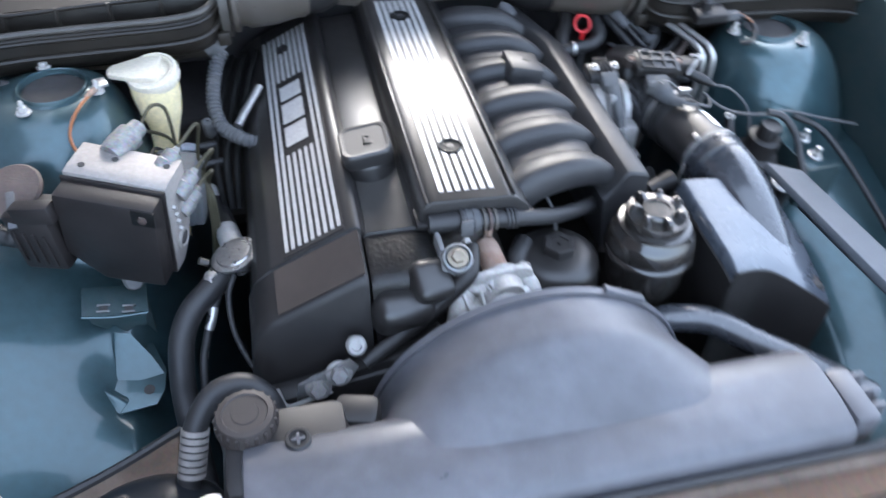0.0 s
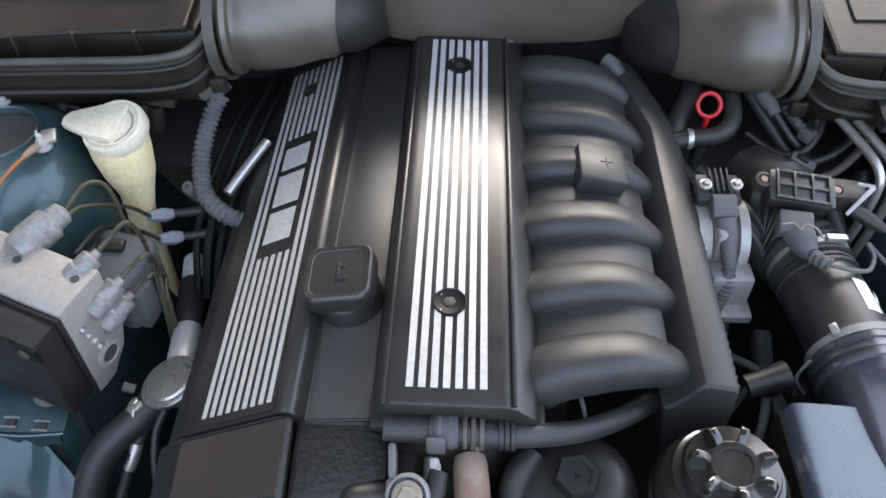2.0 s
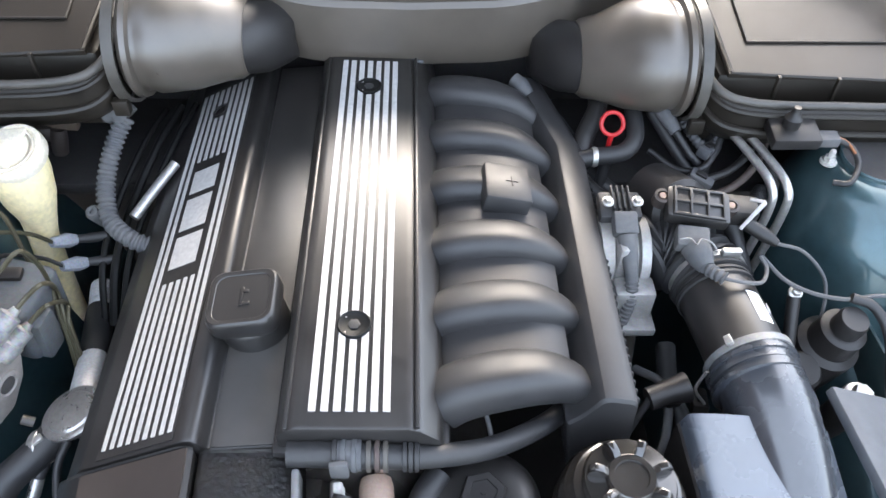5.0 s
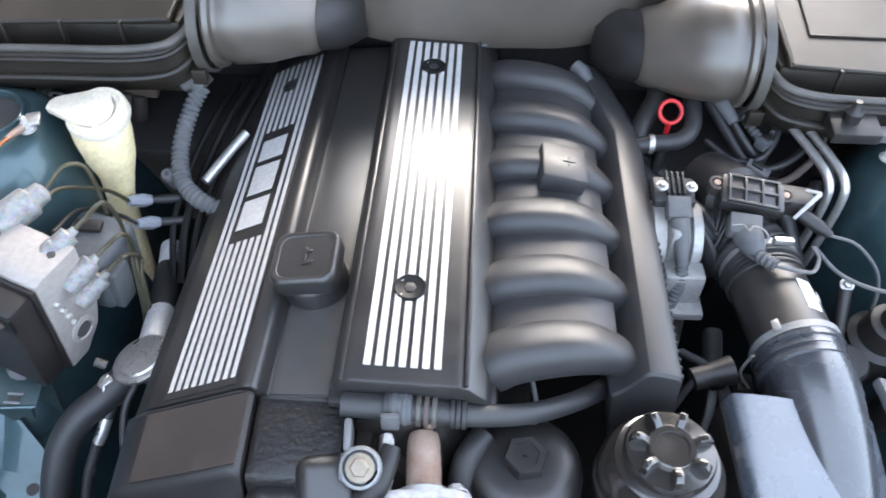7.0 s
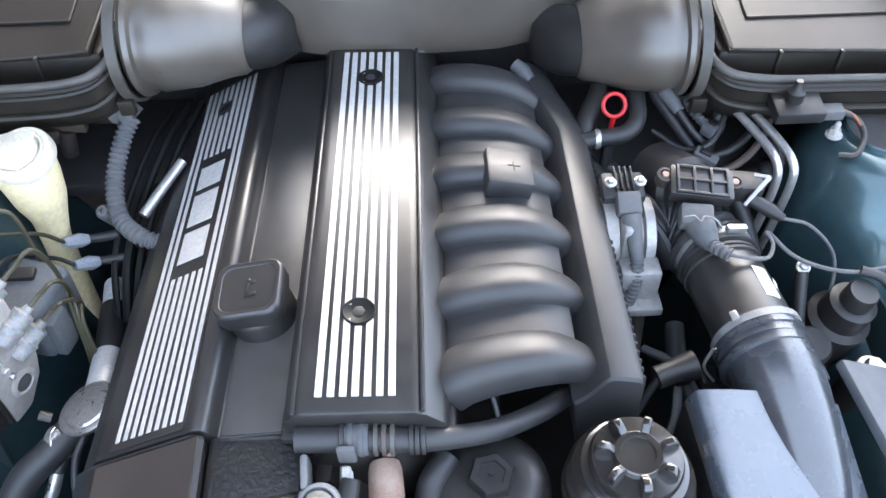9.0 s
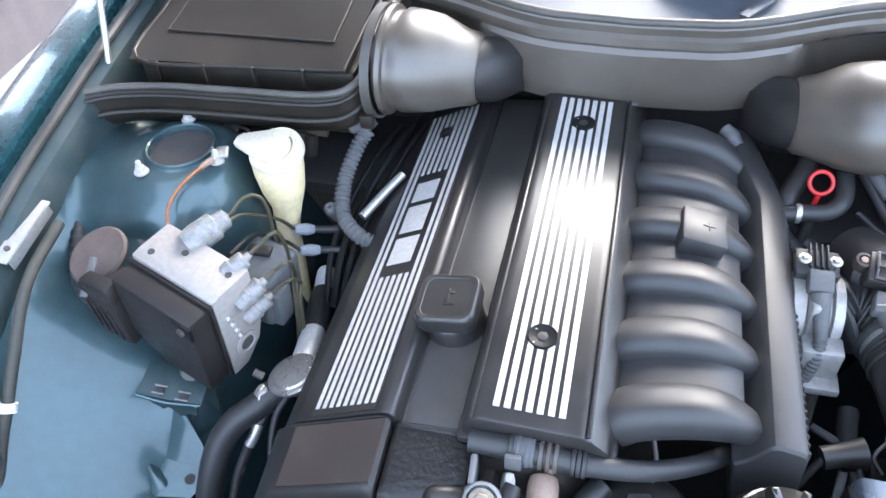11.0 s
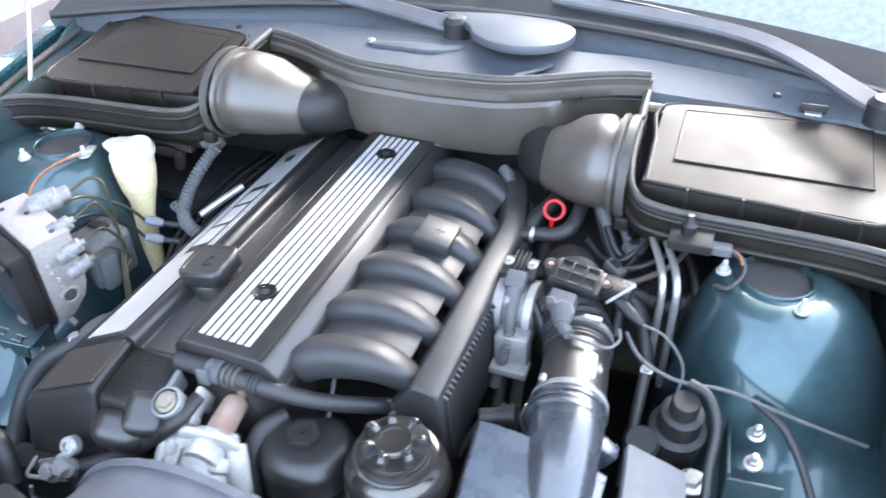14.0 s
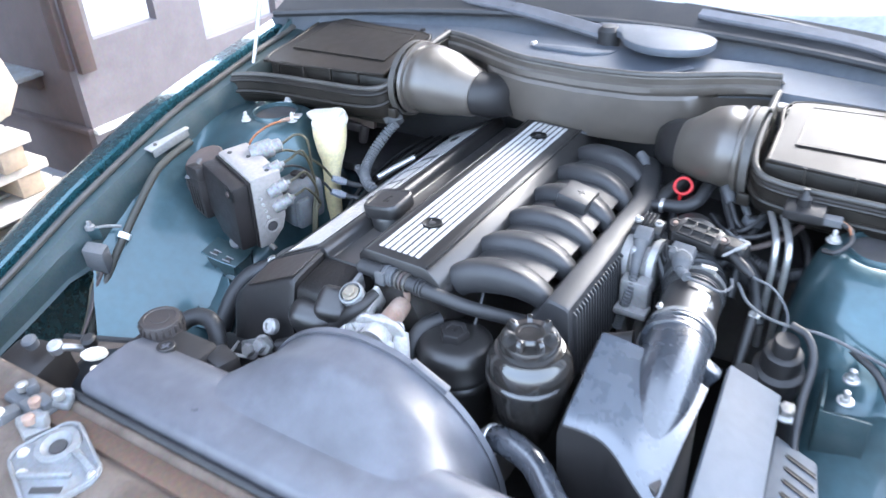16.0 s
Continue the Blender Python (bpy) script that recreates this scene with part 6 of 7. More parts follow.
child("collar", tube([(-0.348, -0.196, 0.702), (-0.353, -0.165, 0.694), (-0.359, -0.132, 0.686), (-0.361, -0.116, 0.684)], [0.0135, 0.0162, 0.0162, 0.0150], 18, 4), COLLAR, hose, "crimped silver collar")
child("upper_hose", tube([(-0.361, -0.118, 0.684), (-0.370, -0.078, 0.677), (-0.378, -0.040, 0.670)], 0.0160, 18, 4), RUBBER, hose)
child("upper_collar", tube([(-0.378, -0.040, 0.670), (-0.384, -0.018, 0.666), (-0.390, 0.006, 0.661)], 0.0128, 18, 5, rib=0.0016, pitch=0.006), COLLAR, hose, "ribbed silver collar")
child("valve_stem", lathe([(0.005, 0), (0.005, 0.012), (0, 0.013)], 12, (-0.382, -0.218, 0.718), (0, -60, 0)), BLOCK, hose)
ac = thing("refrigerant_line", "thin black refrigerant line with crimped silver sleeves", "pipe", (-0.36, -0.3, 0.5), "pipes")
child("line", tube([(-0.352, -0.228, 0.700), (-0.362, -0.250, 0.682), (-0.360, -0.285, 0.650), (-0.342, -0.320, 0.618), (-0.318, -0.345, 0.600)], 0.0042, 12, 6), RUBBER, ac, "thin black line")
child("line", tube([(-0.372, -0.236, 0.688), (-0.387, -0.262, 0.664), (-0.398, -0.280, 0.638), (-0.406, -0.300, 0.615), (-0.410, -0.34, 0.57)], 0.0060, 12, 6), RUBBER, ac)
child("sleeve", tube([(-0.383, -0.254, 0.672), (-0.3875, -0.2645, 0.6605), (-0.393, -0.272, 0.650)], 0.0066, 14, 3), STEEL, ac, "crimped silver sleeve")
child("sleeve", tube([(-0.3985, -0.281, 0.637), (-0.403, -0.292, 0.624), (-0.407, -0.304, 0.610)], 0.0052, 14, 3), STEEL, ac, "crimped silver sleeve")
child("clamp", lathe([(0.0170, -0.005), (0.0182, -0.004), (0.0182, 0.004), (0.0170, 0.005)], 24, (-0.378, -0.231, 0.6925), (28, 62, 30)), STEEL, ac, "bright hose clamp")
top_hose = thing("coolant_hose", "black bent coolant hose at the filler tank", "hose", (-0.36, -0.48, 0.6), "hoses")
child("hose", tube([(-0.312, -0.44, 0.660), (-0.324, -0.424, 0.690), (-0.348, -0.414, 0.704), (-0.378, -0.420, 0.702), (-0.400, -0.440, 0.685), (-0.412, -0.462, 0.655), (-0.424, -0.50, 0.60), (-0.42, -0.55, 0.55)], 0.0140, 18, 6), RUBBER, top_hose)
for k in range(7):
    f = k / 6
    p = Vector((-0.4040, -0.446, 0.678)).lerp(Vector((-0.4150, -0.474, 0.638)), f)
    child("crimp", tube([p, p + Vector((-0.0012, -0.0034, -0.0045))], 0.0160, 18, 2), ABS_METAL, top_hose, "bright crimp ring")

earth = thing("earth_wire", "orange wire from the strut tower nut", "wire", (-0.5, 0.0, 0.8))
child("wire", tube([(-0.504, -0.016, 0.866), (-0.514, -0.040, 0.867), (-0.524, -0.066, 0.862), (-0.529, -0.090, 0.852), (-0.524, -0.108, 0.842), (-0.512, -0.122, 0.832)], 0.0021, 10, 6), ORANGE, earth)
child("ferrule", tube([(-0.502, -0.008, 0.866), (-0.507, -0.020, 0.867), (-0.511, -0.030, 0.867)], [0.0042, 0.0038, 0.0030], 10, 4), RUST, earth, "tarnished crimp")
child("lug", box((0.016, 0.022, 0.005), (-0.496, 0.003, 0.868), 0.002, (0, 0, 20)), STEEL, earth)
loom = thing("wiring_loom", "taped black wiring loom along the wing", "loom", (-0.66, -0.1, 0.75))
child("loom", tube([(-0.625, 0.05, 0.85), (-0.66, 0.0, 0.83), (-0.675, -0.08, 0.80), (-0.64, -0.16, 0.775), (-0.59, -0.19, 0.77), (-0.56, -0.20, 0.775)], 0.0115, 12, 6, rib=0.001, pitch=0.012), RUBBER, loom)
child("branch", tube([(-0.672, -0.12, 0.83), (-0.668, -0.207, 0.812), (-0.662, -0.278, 0.762), (-0.660, -0.322, 0.724), (-0.662, -0.356, 0.689), (-0.660, -0.41, 0.63), (-0.655, -0.45, 0.575), (-0.63, -0.52, 0.53)], 0.0072, 12, 6), OLIVE_LOOM, loom, "dusty olive sleeved branch")
child("cable", tube([(-0.70, 0.06, 0.88), (-0.71, 0.0, 0.84), (-0.69, -0.06, 0.82), (-0.67, -0.1, 0.80)], 0.005, 10, 6), RUBBER, loom)
child("tape", tube([(-0.6605, -0.318, 0.728), (-0.6600, -0.326, 0.7205)], 0.0118, 12, 2), LABEL, loom, "white tape band")
clip = thing("wing_clip", "grey plastic clip on the wing gutter", "clip", (-0.67, -0.2, 0.83))
child("plate", box((0.020, 0.100, 0.003), (-0.694, -0.155, 0.846), 0.001, (6, 10, 2)), ALUMINIUM, clip)
child("fold", box((0.003, 0.092, 0.016), (-0.685, -0.155, 0.838), 0.001, (6, 0, 2)), GALVANISED, clip)
child("rivet", lathe([(0.004, 0), (0.0035, 0.002), (0, 0.0025)], 12, (-0.694, -0.185, 0.8445), (6, 10, 0)), BLOCK, clip)
relay = thing("relay_bracket", "grey relay on a painted bracket", "relay", (-0.65, -0.38, 0.70))
child("relay", box((0.040, 0.026, 0.058), (-0.668, -0.380, 0.706), 0.004, (16, 10, 24)), GREY_RUBBER, relay)
child("bracket", box((0.030, 0.004, 0.026), (-0.683, -0.366, 0.745), 0.001, (10, 0, 30)), PAINT, relay)
child("stud", lathe([(0.009, -0.002), (0.009, 0.004), (0.004, 0.006), (0.004, 0.014), (0, 0.014)], 14, (-0.684, -0.368, 0.758)), GALVANISED, relay, "pale round stud")
child("stay", tube([(-0.682, -0.364, 0.756), (-0.672, -0.342, 0.752), (-0.662, -0.322, 0.744)], 0.003, 8, 4), GALVANISED, relay)
for k in range(3):
    child("lead", tube([(-0.672 + 0.006 * k, -0.386, 0.680), (-0.676 + 0.006 * k, -0.405, 0.655), (-0.664 + 0.004 * k, -0.43, 0.625), (-0.64, -0.47, 0.60)], 0.0032, 8, 5), (OLIVE, RUBBER, BROWN)[k], relay)

strut = thing("bonnet_gas_strut", "thin bright gas strut of the raised bonnet", "gas strut", (-0.70, 0.1, 0.88))
child("rod", tube([(-0.705, 0.10, 0.885), (-0.712, 0.14, 0.96), (-0.72, 0.18, 1.04)], 0.0045, 12, 3), STEEL, strut)
child("cylinder", tube([(-0.72, 0.18, 1.04), (-0.76, 0.36, 1.40)], 0.009, 14, 2), STEEL, strut)
child("ball_joint", lathe([(0.009, 0), (0.009, 0.012), (0.006, 0.016), (0, 0.016)], 14, (-0.704, 0.096, 0.873)), COVER_MATT, strut)

# ---- right side ----
dip = thing("dipstick", "red ring handle dipstick in a black tube", "dipstick", (0.23, 0.1, 0.7))
bm = bmesh.new()
rings = []
for a in np.linspace(0, 2 * math.pi, 28, endpoint=False):
    c = Vector((0.0135 * math.cos(a), 0, 0.0135 * math.sin(a)))
    rings.append([c + (c.normalized() * math.cos(b) * 0.0027 + Vector((0, 1, 0)) * math.sin(b) * 0.0026) for b in np.linspace(0, 2 * math.pi, 10, endpoint=False)])
rings.append(rings[0])
rings_to_mesh(rings, caps=False, bm=bm)
bmesh.ops.remove_doubles(bm, verts=bm.verts, dist=1e-5)
bm.transform(pose(0.234, 0.104, 0.838, -38, 0, 6))
child("ring", bm, RED, dip, "red ring handle")
child("tube", tube([(0.230, 0.085, 0.80), (0.227, 0.078, 0.77), (0.225, 0.07, 0.74), (0.22, 0.06, 0.62)], 0.007, 12, 4), RUBBER, dip)
child("stem", tube([(0.2335, 0.0965, 0.827), (0.2325, 0.096, 0.810), (0.231, 0.090, 0.790), (0.230, 0.083, 0.778)], [0.0035, 0.0032, 0.0045, 0.006], 12, 4), RED, dip)
vent = thing("vacuum_hose", "black bent vacuum hose behind the manifold", "hose", (0.25, 0.09, 0.8), "hoses")
child("hose", tube([(0.190, 0.075, 0.805), (0.215, 0.075, 0.812), (0.245, 0.078, 0.815), (0.262, 0.095, 0.822), (0.266, 0.13, 0.83), (0.268, 0.18, 0.835)], 0.0105, 16, 6), RUBBER, vent)
child("clip", lathe([(0.0115, -0.003), (0.0125, 0), (0.0115, 0.003)], 18, (0.212, 0.075, 0.811), (0, 90, 0)), STEEL, vent)
for k, pts in enumerate(([(0.16, 0.16, 0.80), (0.22, 0.05, 0.77), (0.30, 0.04, 0.775), (0.37, 0.03, 0.76), (0.40, -0.02, 0.70)], [(0.18, 0.17, 0.79), (0.24, 0.07, 0.76), (0.33, 0.05, 0.755), (0.39, 0.02, 0.73)], [(0.29, 0.14, 0.83), (0.32, 0.09, 0.80), (0.345, 0.06, 0.77), (0.35, 0.0, 0.72)], [(0.37, 0.12, 0.82), (0.35, 0.08, 0.79), (0.33, 0.04, 0.76), (0.30, 0.03, 0.75)])):
    h = thing("engine_hose", "black rubber hose in the bulkhead corner", "hose", pts[0], "hoses")
    child("hose", tube(pts, 0.0105 - 0.0025 * (k > 1), 12, 6), RUBBER, h)
plug3 = thing("cable_plug", "grey cable connector on the bulkhead", "connector", (0.3, 0.11, 0.84), "cable connectors")
child("plug_body", tube([(0.284, 0.150, 0.852), (0.300, 0.122, 0.84), (0.312, 0.10, 0.828)], [0.008, 0.0105, 0.007], 14, 4), GREY_RUBBER, plug3)
child("lead", tube([(0.312, 0.10, 0.828), (0.33, 0.075, 0.81), (0.345, 0.08, 0.80), (0.36, 0.13, 0.81)], 0.0045, 10, 5), RUBBER, plug3)

for pts, r, rib, mt in (
        ([(0.232, 0.20, 0.83), (0.225, 0.15, 0.825), (0.205, 0.11, 0.81), (0.195, 0.07, 0.78)], 0.0125, 0.0, COVER_MATT),
        ([(0.30, 0.175, 0.85), (0.325, 0.125, 0.826), (0.352, 0.085, 0.812), (0.372, 0.12, 0.83), (0.38, 0.19, 0.85)], 0.0052, 0.0012, GREY_RUBBER),
        ([(0.38, 0.15, 0.845), (0.368, 0.10, 0.826), (0.345, 0.065, 0.806), (0.315, 0.07, 0.795), (0.285, 0.10, 0.80)], 0.0040, 0.0, RUBBER),
        ([(0.425, 0.13, 0.84), (0.405, 0.085, 0.825), (0.372, 0.055, 0.808), (0.335, 0.045, 0.80)], 0.0046, 0.0, COVER_MATT),
        ([(0.432, 0.12, 0.83), (0.410, 0.072, 0.812), (0.378, 0.04, 0.80), (0.345, 0.028, 0.79)], 0.0046, 0.0, BROWN),
        ([(0.27, 0.05, 0.765), (0.315, 0.055, 0.775), (0.36, 0.045, 0.77), (0.41, 0.05, 0.75), (0.44, 0.09, 0.74)], 0.009, 0.0018, RUBBER),
        ([(0.40, 0.14, 0.80), (0.43, 0.10, 0.79), (0.445, 0.06, 0.76), (0.44, 0.03, 0.70)], 0.0065, 0.0, COVER_MATT),
        ([(0.21, 0.0, 0.69), (0.25, 0.03, 0.73), (0.29, 0.055, 0.745), (0.33, 0.06, 0.73)], 0.0075, 0.0015, GREY_RUBBER),
        ([(0.24, -0.15, 0.70), (0.262, -0.185, 0.715), (0.255, -0.235, 0.70), (0.235, -0.27, 0.66)], 0.0048, 0.0, GREY_RUBBER),
        ([(0.28, -0.12, 0.70), (0.275, -0.17, 0.69), (0.285, -0.215, 0.67), (0.26, -0.25, 0.62)], 0.011, 0.0, RUBBER)):
    h = thing("engine_cable", "dusty dark cable in the crowded engine bay corner", "cable", pts[0], "cables")
    child("cable", tube(pts, r, 10, 7, rib=rib, pitch=0.006), mt, h)
for k, (x, y, z, a) in enumerate(((0.352, 0.085, 0.812, 40), (0.335, 0.046, 0.80, -30), (0.365, 0.15, 0.835, 70), (0.262, -0.196, 0.722, 100), (0.295, -0.20, 0.712, 80))):
    h = thing("cable_plug", "dusty grey cable connector on a dark lead", "connector", (x, y, z), "cable connectors")
    body = child("plug_body", box((0.030, 0.017, 0.015), (x, y, z), 0.003, (0, 14, a)), GREY_RUBBER if k < 3 else COVER_MATT, h)
    child("latch", box((0.014, 0.008, 0.004), (x, y, z + 0.0085), 0.001, (0, 14, a)), COVER_MATT, body)
brake = thing("brake_pipes", "pair of bent bright steel pipes", "pipe", (0.39, 0.05, 0.75), "pipes")
for dx in (0.0, 0.018):
    child("pipe", tube([(0.355 + dx, 0.13, 0.84), (0.372 + dx, 0.088, 0.838), (0.392 + dx, 0.035, 0.832), (0.4 + dx, 0.008, 0.825), (0.4025 + dx, -0.002, 0.805), (0.402 + dx, 0.0, 0.74), (0.40 + dx, 0.01, 0.64)], 0.0050, 14, 6), STEEL, brake)
press = thing("pressure_sensor", "black pressure sensor with coloured wires", "sensor", (0.42, 0.06, 0.87))
child("body", box((0.055, 0.036, 0.016), (0.424, 0.050, 0.866), 0.003, (8, 0, 0)), COVER_MATT, press)
child("nipple", lathe([(0.010, 0), (0.010, 0.012), (0.006, 0.016), (0.004, 0.026), (0, 0.026)], 16, (0.42, 0.055, 0.873)), COVER_MATT, press)
child("plug", box((0.026, 0.018, 0.012), (0.462, 0.046, 0.862), 0.002), GREY_RUBBER, press)
child("wire", tube([(0.474, 0.045, 0.862), (0.489, 0.035, 0.858), (0.492, 0.015, 0.85), (0.478, -0.005, 0.842), (0.462, 0.0, 0.838)], 0.0035, 10, 6), RUBBER, press)
child("wire", tube([(0.472, 0.048, 0.864), (0.484, 0.040, 0.862), (0.490, 0.026, 0.857)], 0.0016, 8, 5), ORANGE, press)

hang = thing("sensor_cable", "grey cable looping past the strut tower", "cable", (0.4, -0.05, 0.8), "cables")
child("plug_body", tube([(0.352, -0.045, 0.824), (0.375, -0.058, 0.815), (0.388, -0.066, 0.810)], [0.0075, 0.0080, 0.0045], 14, 4), COVER_MATT, hang)
child("cable", tube([(0.388, -0.066, 0.81), (0.42, -0.07, 0.80), (0.445, -0.09, 0.775), (0.44, -0.12, 0.745), (0.425, -0.14, 0.71)], 0.0020, 8, 7), GREY_RUBBER, hang)
child("cable", tube([(0.372, -0.075, 0.80), (0.392, -0.10, 0.79), (0.42, -0.115, 0.785), (0.452, -0.125, 0.787), (0.50, -0.115, 0.78), (0.58, -0.105, 0.75), (0.66, -0.09, 0.72)], 0.0024, 8, 7), GREY_RUBBER, hang)
child("ring", tube([(0.312, -0.124, 0.821), (0.336, -0.127, 0.818), (0.358, -0.116, 0.806), (0.368, -0.098, 0.806), (0.364, -0.084, 0.81)], 0.0022, 8, 6), GREY_RUBBER, hang)
heavy = thing("heavy_cable", "thick grey cable hanging over the canister", "cable", (0.5, -0.2, 0.7), "cables")
child("cable", tube([(0.455, -0.125, 0.79), (0.478, -0.135, 0.785), (0.492, -0.16, 0.765), (0.492, -0.20, 0.73), (0.50, -0.25, 0.69), (0.53, -0.30, 0.66)], 0.0055, 12, 7), RUBBER, heavy)
child("cable", tube([(0.53, -0.095, 0.755), (0.57, -0.12, 0.74), (0.605, -0.17, 0.70), (0.625, -0.24, 0.66), (0.63, -0.32, 0.63)], 0.005, 12, 7), RUBBER, heavy)
can = thing("purge_canister", "black stepped canister valve with top plug", "valve", (0.452, -0.15, 0.6))
child("body", lathe([(0.030, -0.12), (0.034, -0.05), (0.034, -0.045), (0.026, -0.040), (0.025, -0.012), (0.020, -0.009), (0.0165, -0.009), (0.0165, 0.008), (0.0145, 0.012), (0, 0.012)], 30, (0.455, -0.143, 0.768), (10, 4, 0)), COVER_MATT, can)
child("lower", lathe([(0.020, -0.02), (0.022, 0.0), (0.018, 0.006), (0, 0.006)], 22, (0.415, -0.165, 0.715), (20, 0, 0)), COVER_MATT, can)
bolt = thing("tower_bolt", "large bright hexagon bolt by the canister", "bolt", (0.478, -0.187, 0.68))
child("bolt", hexbolt(0.0115, 0.014, (0.478, -0.187, 0.695), (10, 0, 0)), STEEL, bolt)
child("stand", lathe([(0.018, -0.1), (0.018, 0), (0, 0)], 20, (0.478, -0.187, 0.695), (10, 0, 0)), COVER_MATT, bolt)
prop = thing("support_rod", "dark steel rod beside the air mass meter", "rod", (0.395, -0.12, 0.6))
child("rod", tube([(0.404, -0.11, 0.775), (0.402, -0.15, 0.72), (0.40, -0.19, 0.66)], 0.007, 12, 3), COVER_MATT, prop)
child("bolt", hexbolt(0.0052, 0.006, (0.405, -0.108, 0.778), (20, 0, 0)), STEEL, prop)
for dx in (0.0, 0.024):
    p = thing("down_pipe", "dark steel coolant pipe below the throttle", "pipe", (0.225 + dx, -0.1, 0.5), "pipes")
    child("pipe", tube([(0.222 + dx, -0.085, 0.72), (0.22 + dx, -0.11, 0.66), (0.218 + dx, -0.14, 0.56)], 0.008, 14, 4), BLOCK, p)
plate = thing("tower_bracket", "grey coated bracket with two bright bolts", "bracket", (0.54, -0.14, 0.65))
child("plate", prism(rounded(0.062, 0.082, 0.006), -0.006, 0.0, 0.001, axis="z"), GREY_RUBBER, plate).matrix_basis = Matrix.Translation((-0.54, 0.14, -0.65)) @ pose(0.540, -0.142, 0.728, 12, 0, 4)
child("skirt", box((0.06, 0.004, 0.10), (0.543, -0.184, 0.668), 0.001, (0, 0, 4)), BRACKET, plate)
child("skirt", box((0.004, 0.08, 0.10), (0.5115, -0.143, 0.672), 0.001, (0, 0, 4)), BRACKET, plate)
for y, z in ((-0.124, 0.731), (-0.162, 0.724)):
    bm = hexbolt(0.007, 0.008, (0.538, y, z), (12, 0, 0))
    bm = lathe([(0.004, 0), (0.004, 0.018), (0, 0.019)], 10, (0.538, y, z), (12, 0, 0), bm=bm)
    child("bolt", bm, STEEL, plate)
side = thing("engine_mount_sensor", "black connector under the plenum rail", "connector", (0.23, -0.2, 0.7), "cable connectors")
child("plug_body", tube([(0.232, -0.215, 0.742), (0.25, -0.21, 0.745), (0.272, -0.205, 0.748)], [0.012, 0.012, 0.016], 16, 4), COVER_MATT, side)
child("lead", tube([(0.234, -0.215, 0.742), (0.222, -0.225, 0.72), (0.21, -0.235, 0.69)], 0.004, 10, 5), RUBBER, side)
cap6 = thing("manifold_plug", "pale grey sensor at the rear of the manifold", "sensor", (0.15, 0.2, 0.83))
child("plug_body", tube([(0.145, 0.188, 0.818), (0.136, 0.198, 0.824), (0.126, 0.208, 0.828)], [0.007, 0.0105, 0.009], 14, 4), GREY_RUBBER, cap6)
loop = thing("thin_wire", "thin pale wire under the front runner", "wire", (0.06, -0.28, 0.7), "wires")
child("wire", tube([(0.062, -0.25, 0.79), (0.068, -0.275, 0.775), (0.066, -0.29, 0.745), (0.06, -0.295, 0.70)], 0.0022, 8, 6), GREY_RUBBER, loop)

# ---- wipers ----
def wiper(hub, tip, bend, label):
    w = thing("wiper", label, "wiper", hub, "wipers")
    way = smooth_path([Vector(hub), Vector(bend), Vector(tip)], 8)
    rings = []
    for k, q in enumerate(way):
        f = k / (len(way) - 1)
        d = (way[min(k + 1, len(way) - 1)] - way[max(k - 1, 0)]).normalized()
        across = d.cross(Vector((0, -0.45, 0.9))).normalized()
        up = across.cross(d)
        half, rise = 0.017 - 0.006 * f, 0.005
        rings.append([q + across * (half * c) + up * (rise * e) for c, e in ((-1, -1), (-1, 0.3), (-0.75, 1), (0.75, 1), (1, 0.3), (1, -1))])
    child("arm", rings_to_mesh(rings), SHROUD, w, "flat weathered grey wiper arm")
    a, b = Vector(tip), Vector(bend)
    d = (a - b).normalized()
    child("blade", tube([a - d * 0.30 + Vector((0, 0.02, 0)), a - d * 0.1 + Vector((0, 0.025, 0.004)), a + d * 0.25 + Vector((0, 0.02, 0))], 0.006, 8, 5), RUBBER, w)
    child("pivot", lathe([(0.022, -0.02), (0.022, 0.008), (0.015, 0.016), (0, 0.018)], 22, hub), RUBBER, w)
    return w


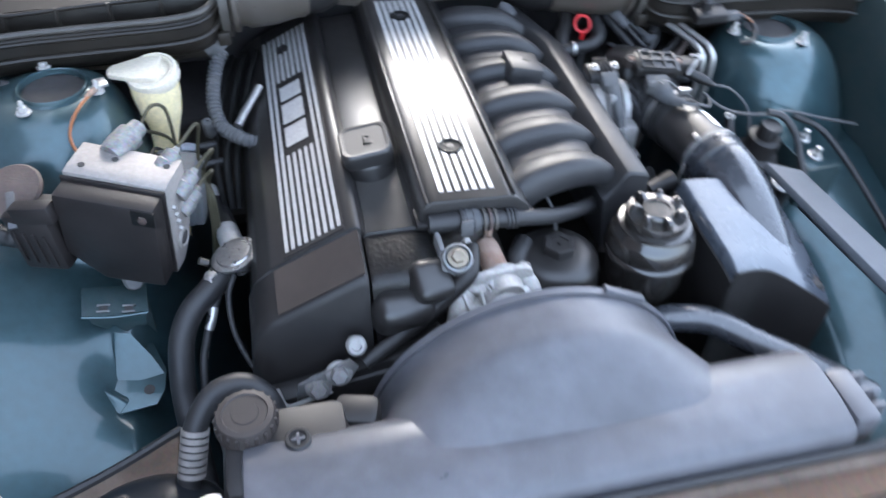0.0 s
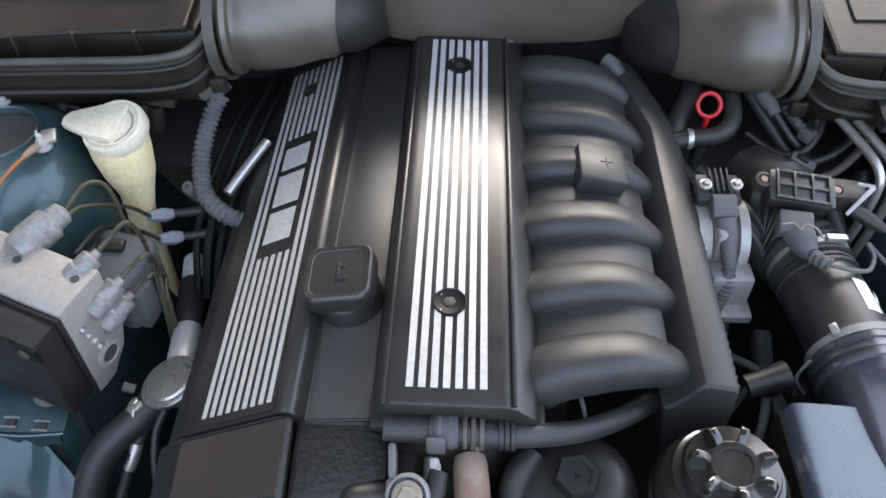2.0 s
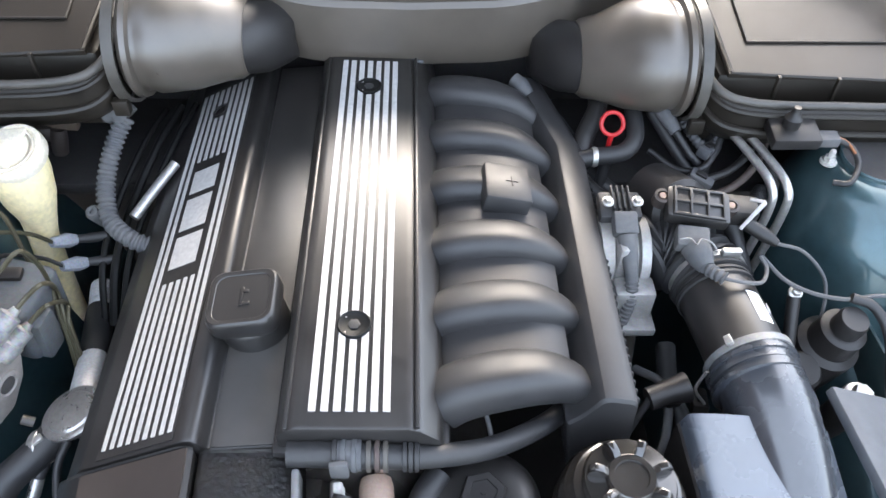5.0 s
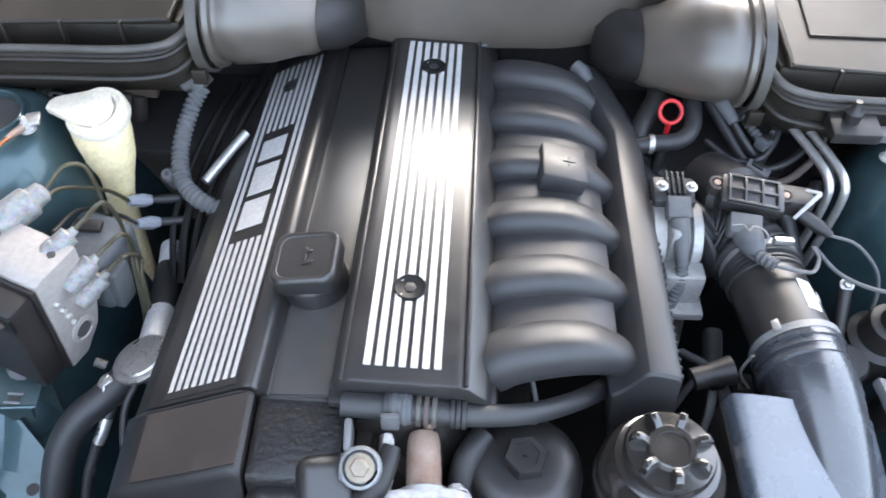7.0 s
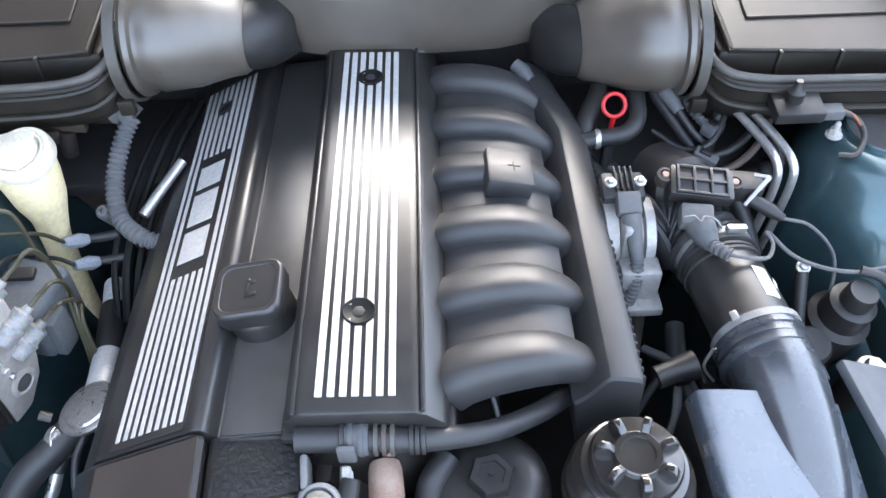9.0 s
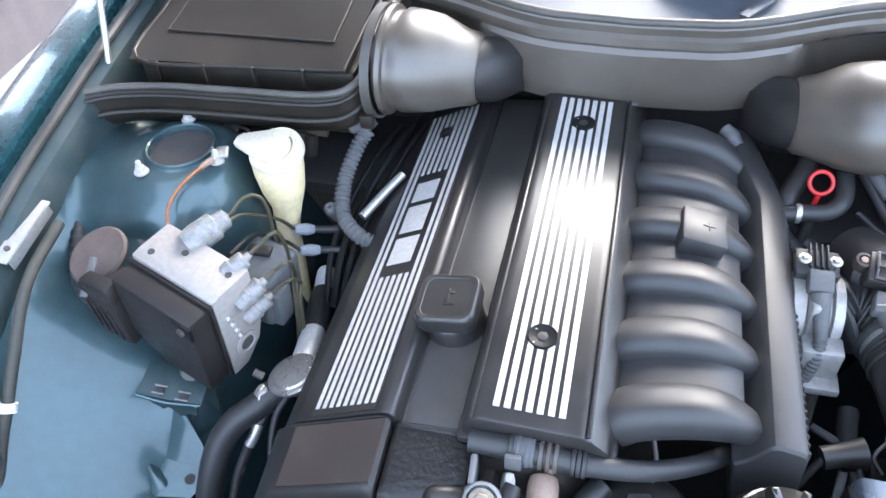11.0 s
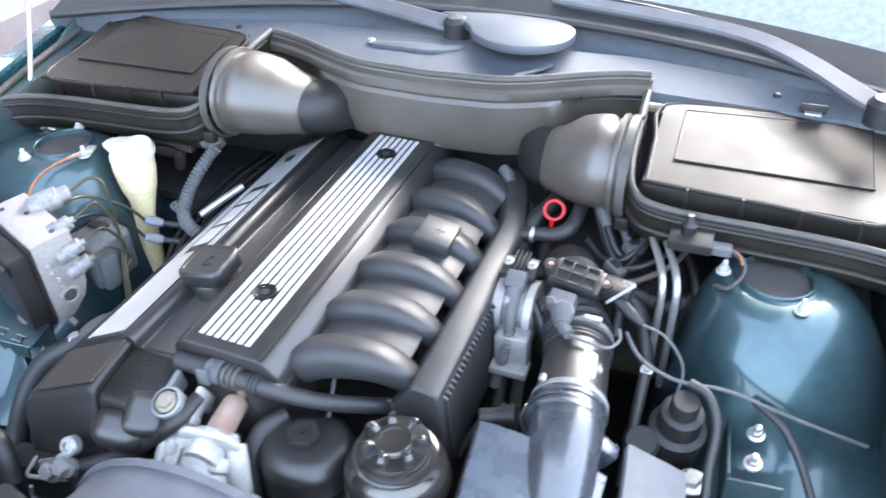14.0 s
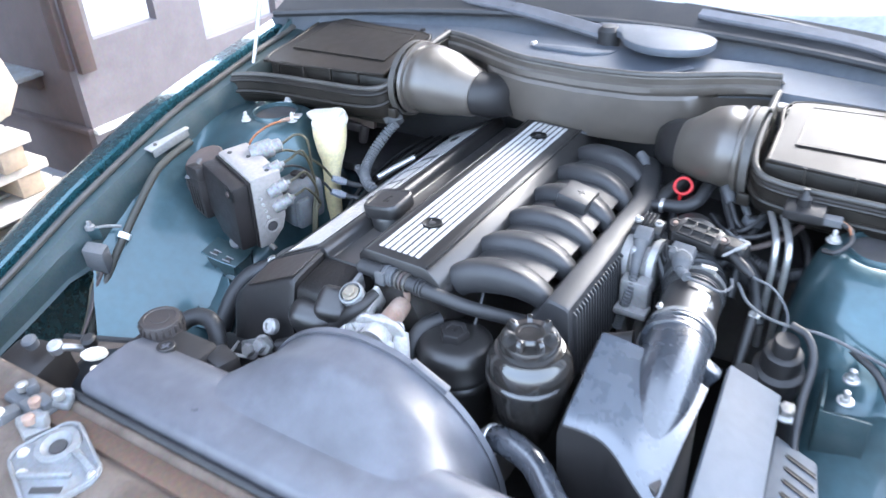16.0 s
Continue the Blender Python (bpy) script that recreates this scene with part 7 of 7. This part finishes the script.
wiper((0.625, 0.243, 0.985), (0.13, 0.480, 1.010), (0.445, 0.402, 1.005), "grey black wiper arm over the scuttle")
wiper((-0.02, 0.40, 0.975), (-0.55, 0.44, 1.0), (-0.28, 0.43, 1.0), "dark wiper arm resting below the screen")
cover = thing("wiper_motor_cover", "large teardrop grey wiper motor cover", "cover", (0.12, 0.36, 0.95))
pts = [(-0.06, 0.43), (0.005, 0.385), (0.03, 0.345), (0.075, 0.316), (0.125, 0.312), (0.17, 0.335), (0.188, 0.375), (0.175, 0.42), (0.10, 0.45)]
pts = [(p.x, p.y) for p in smooth_path([(a, b, 0) for a, b in pts + pts[:1]], 3)][:-1]
child("shell", prism(pts, 0.972, 0.988, 0.005, axis="z"), SCUTTLE, cover)
child("strap", box((0.014, 0.07, 0.004), (0.145, 0.300, 0.956), 0.001, (0, 0, -35)), SCUTTLE, cover)
hook = thing("lid_hook", "small black latch hook behind the filter lid", "latch", (0.549, 0.292, 0.945))
child("frame", box((0.035, 0.006, 0.014), (0.549, 0.300, 0.948), 0.002), COVER_MATT, hook)
child("tongue", box((0.022, 0.012, 0.004), (0.549, 0.293, 0.944), 0.001), STEEL, hook)
child("hinge_arm", prism([(0.20, 0.915), (0.42, 0.985), (0.42, 1.005), (0.30, 0.985), (0.20, 0.935)], -0.728, -0.722, 0.001, axis="x"), PAINT, wing_l, "perforated steel bonnet hinge arm")
for y, z in ((0.26, 0.948), (0.31, 0.965), (0.36, 0.98)):
    child("hinge_hole", lathe([(0.007, 0), (0.007, 0.008), (0, 0.008)], 14, (-0.729, y, z), (0, 90, 0)), BLACK, wing_l)
lowc = thing("linkage_cover", "flat grey cover of the wiper linkage", "cover", (-0.08, 0.33, 0.95))
child("shell", prism([(-0.165, 0.345), (-0.145, 0.328), (-0.04, 0.325), (0.005, 0.345), (0.02, 0.375), (-0.03, 0.36), (-0.10, 0.352)], 0.948, 0.958, 0.004, axis="z"), SCUTTLE, lowc)
for x, y, z in ((-0.152, 0.338, 0.956), (-0.42, 0.345, 0.950), (0.50, 0.325, 0.948), (0.25, 0.295, 0.944)):
    nz = thing("scuttle_screw", "small round screw in the scuttle panel", "screw", (x, y, z), "scuttle screws")
    child("head", lathe([(0.007, 0), (0.0065, 0.004), (0.004, 0.006), (0, 0.006)], 16, (x, y, z)), STEEL if x > -0.2 and x < 0 else COVER_MATT, nz)
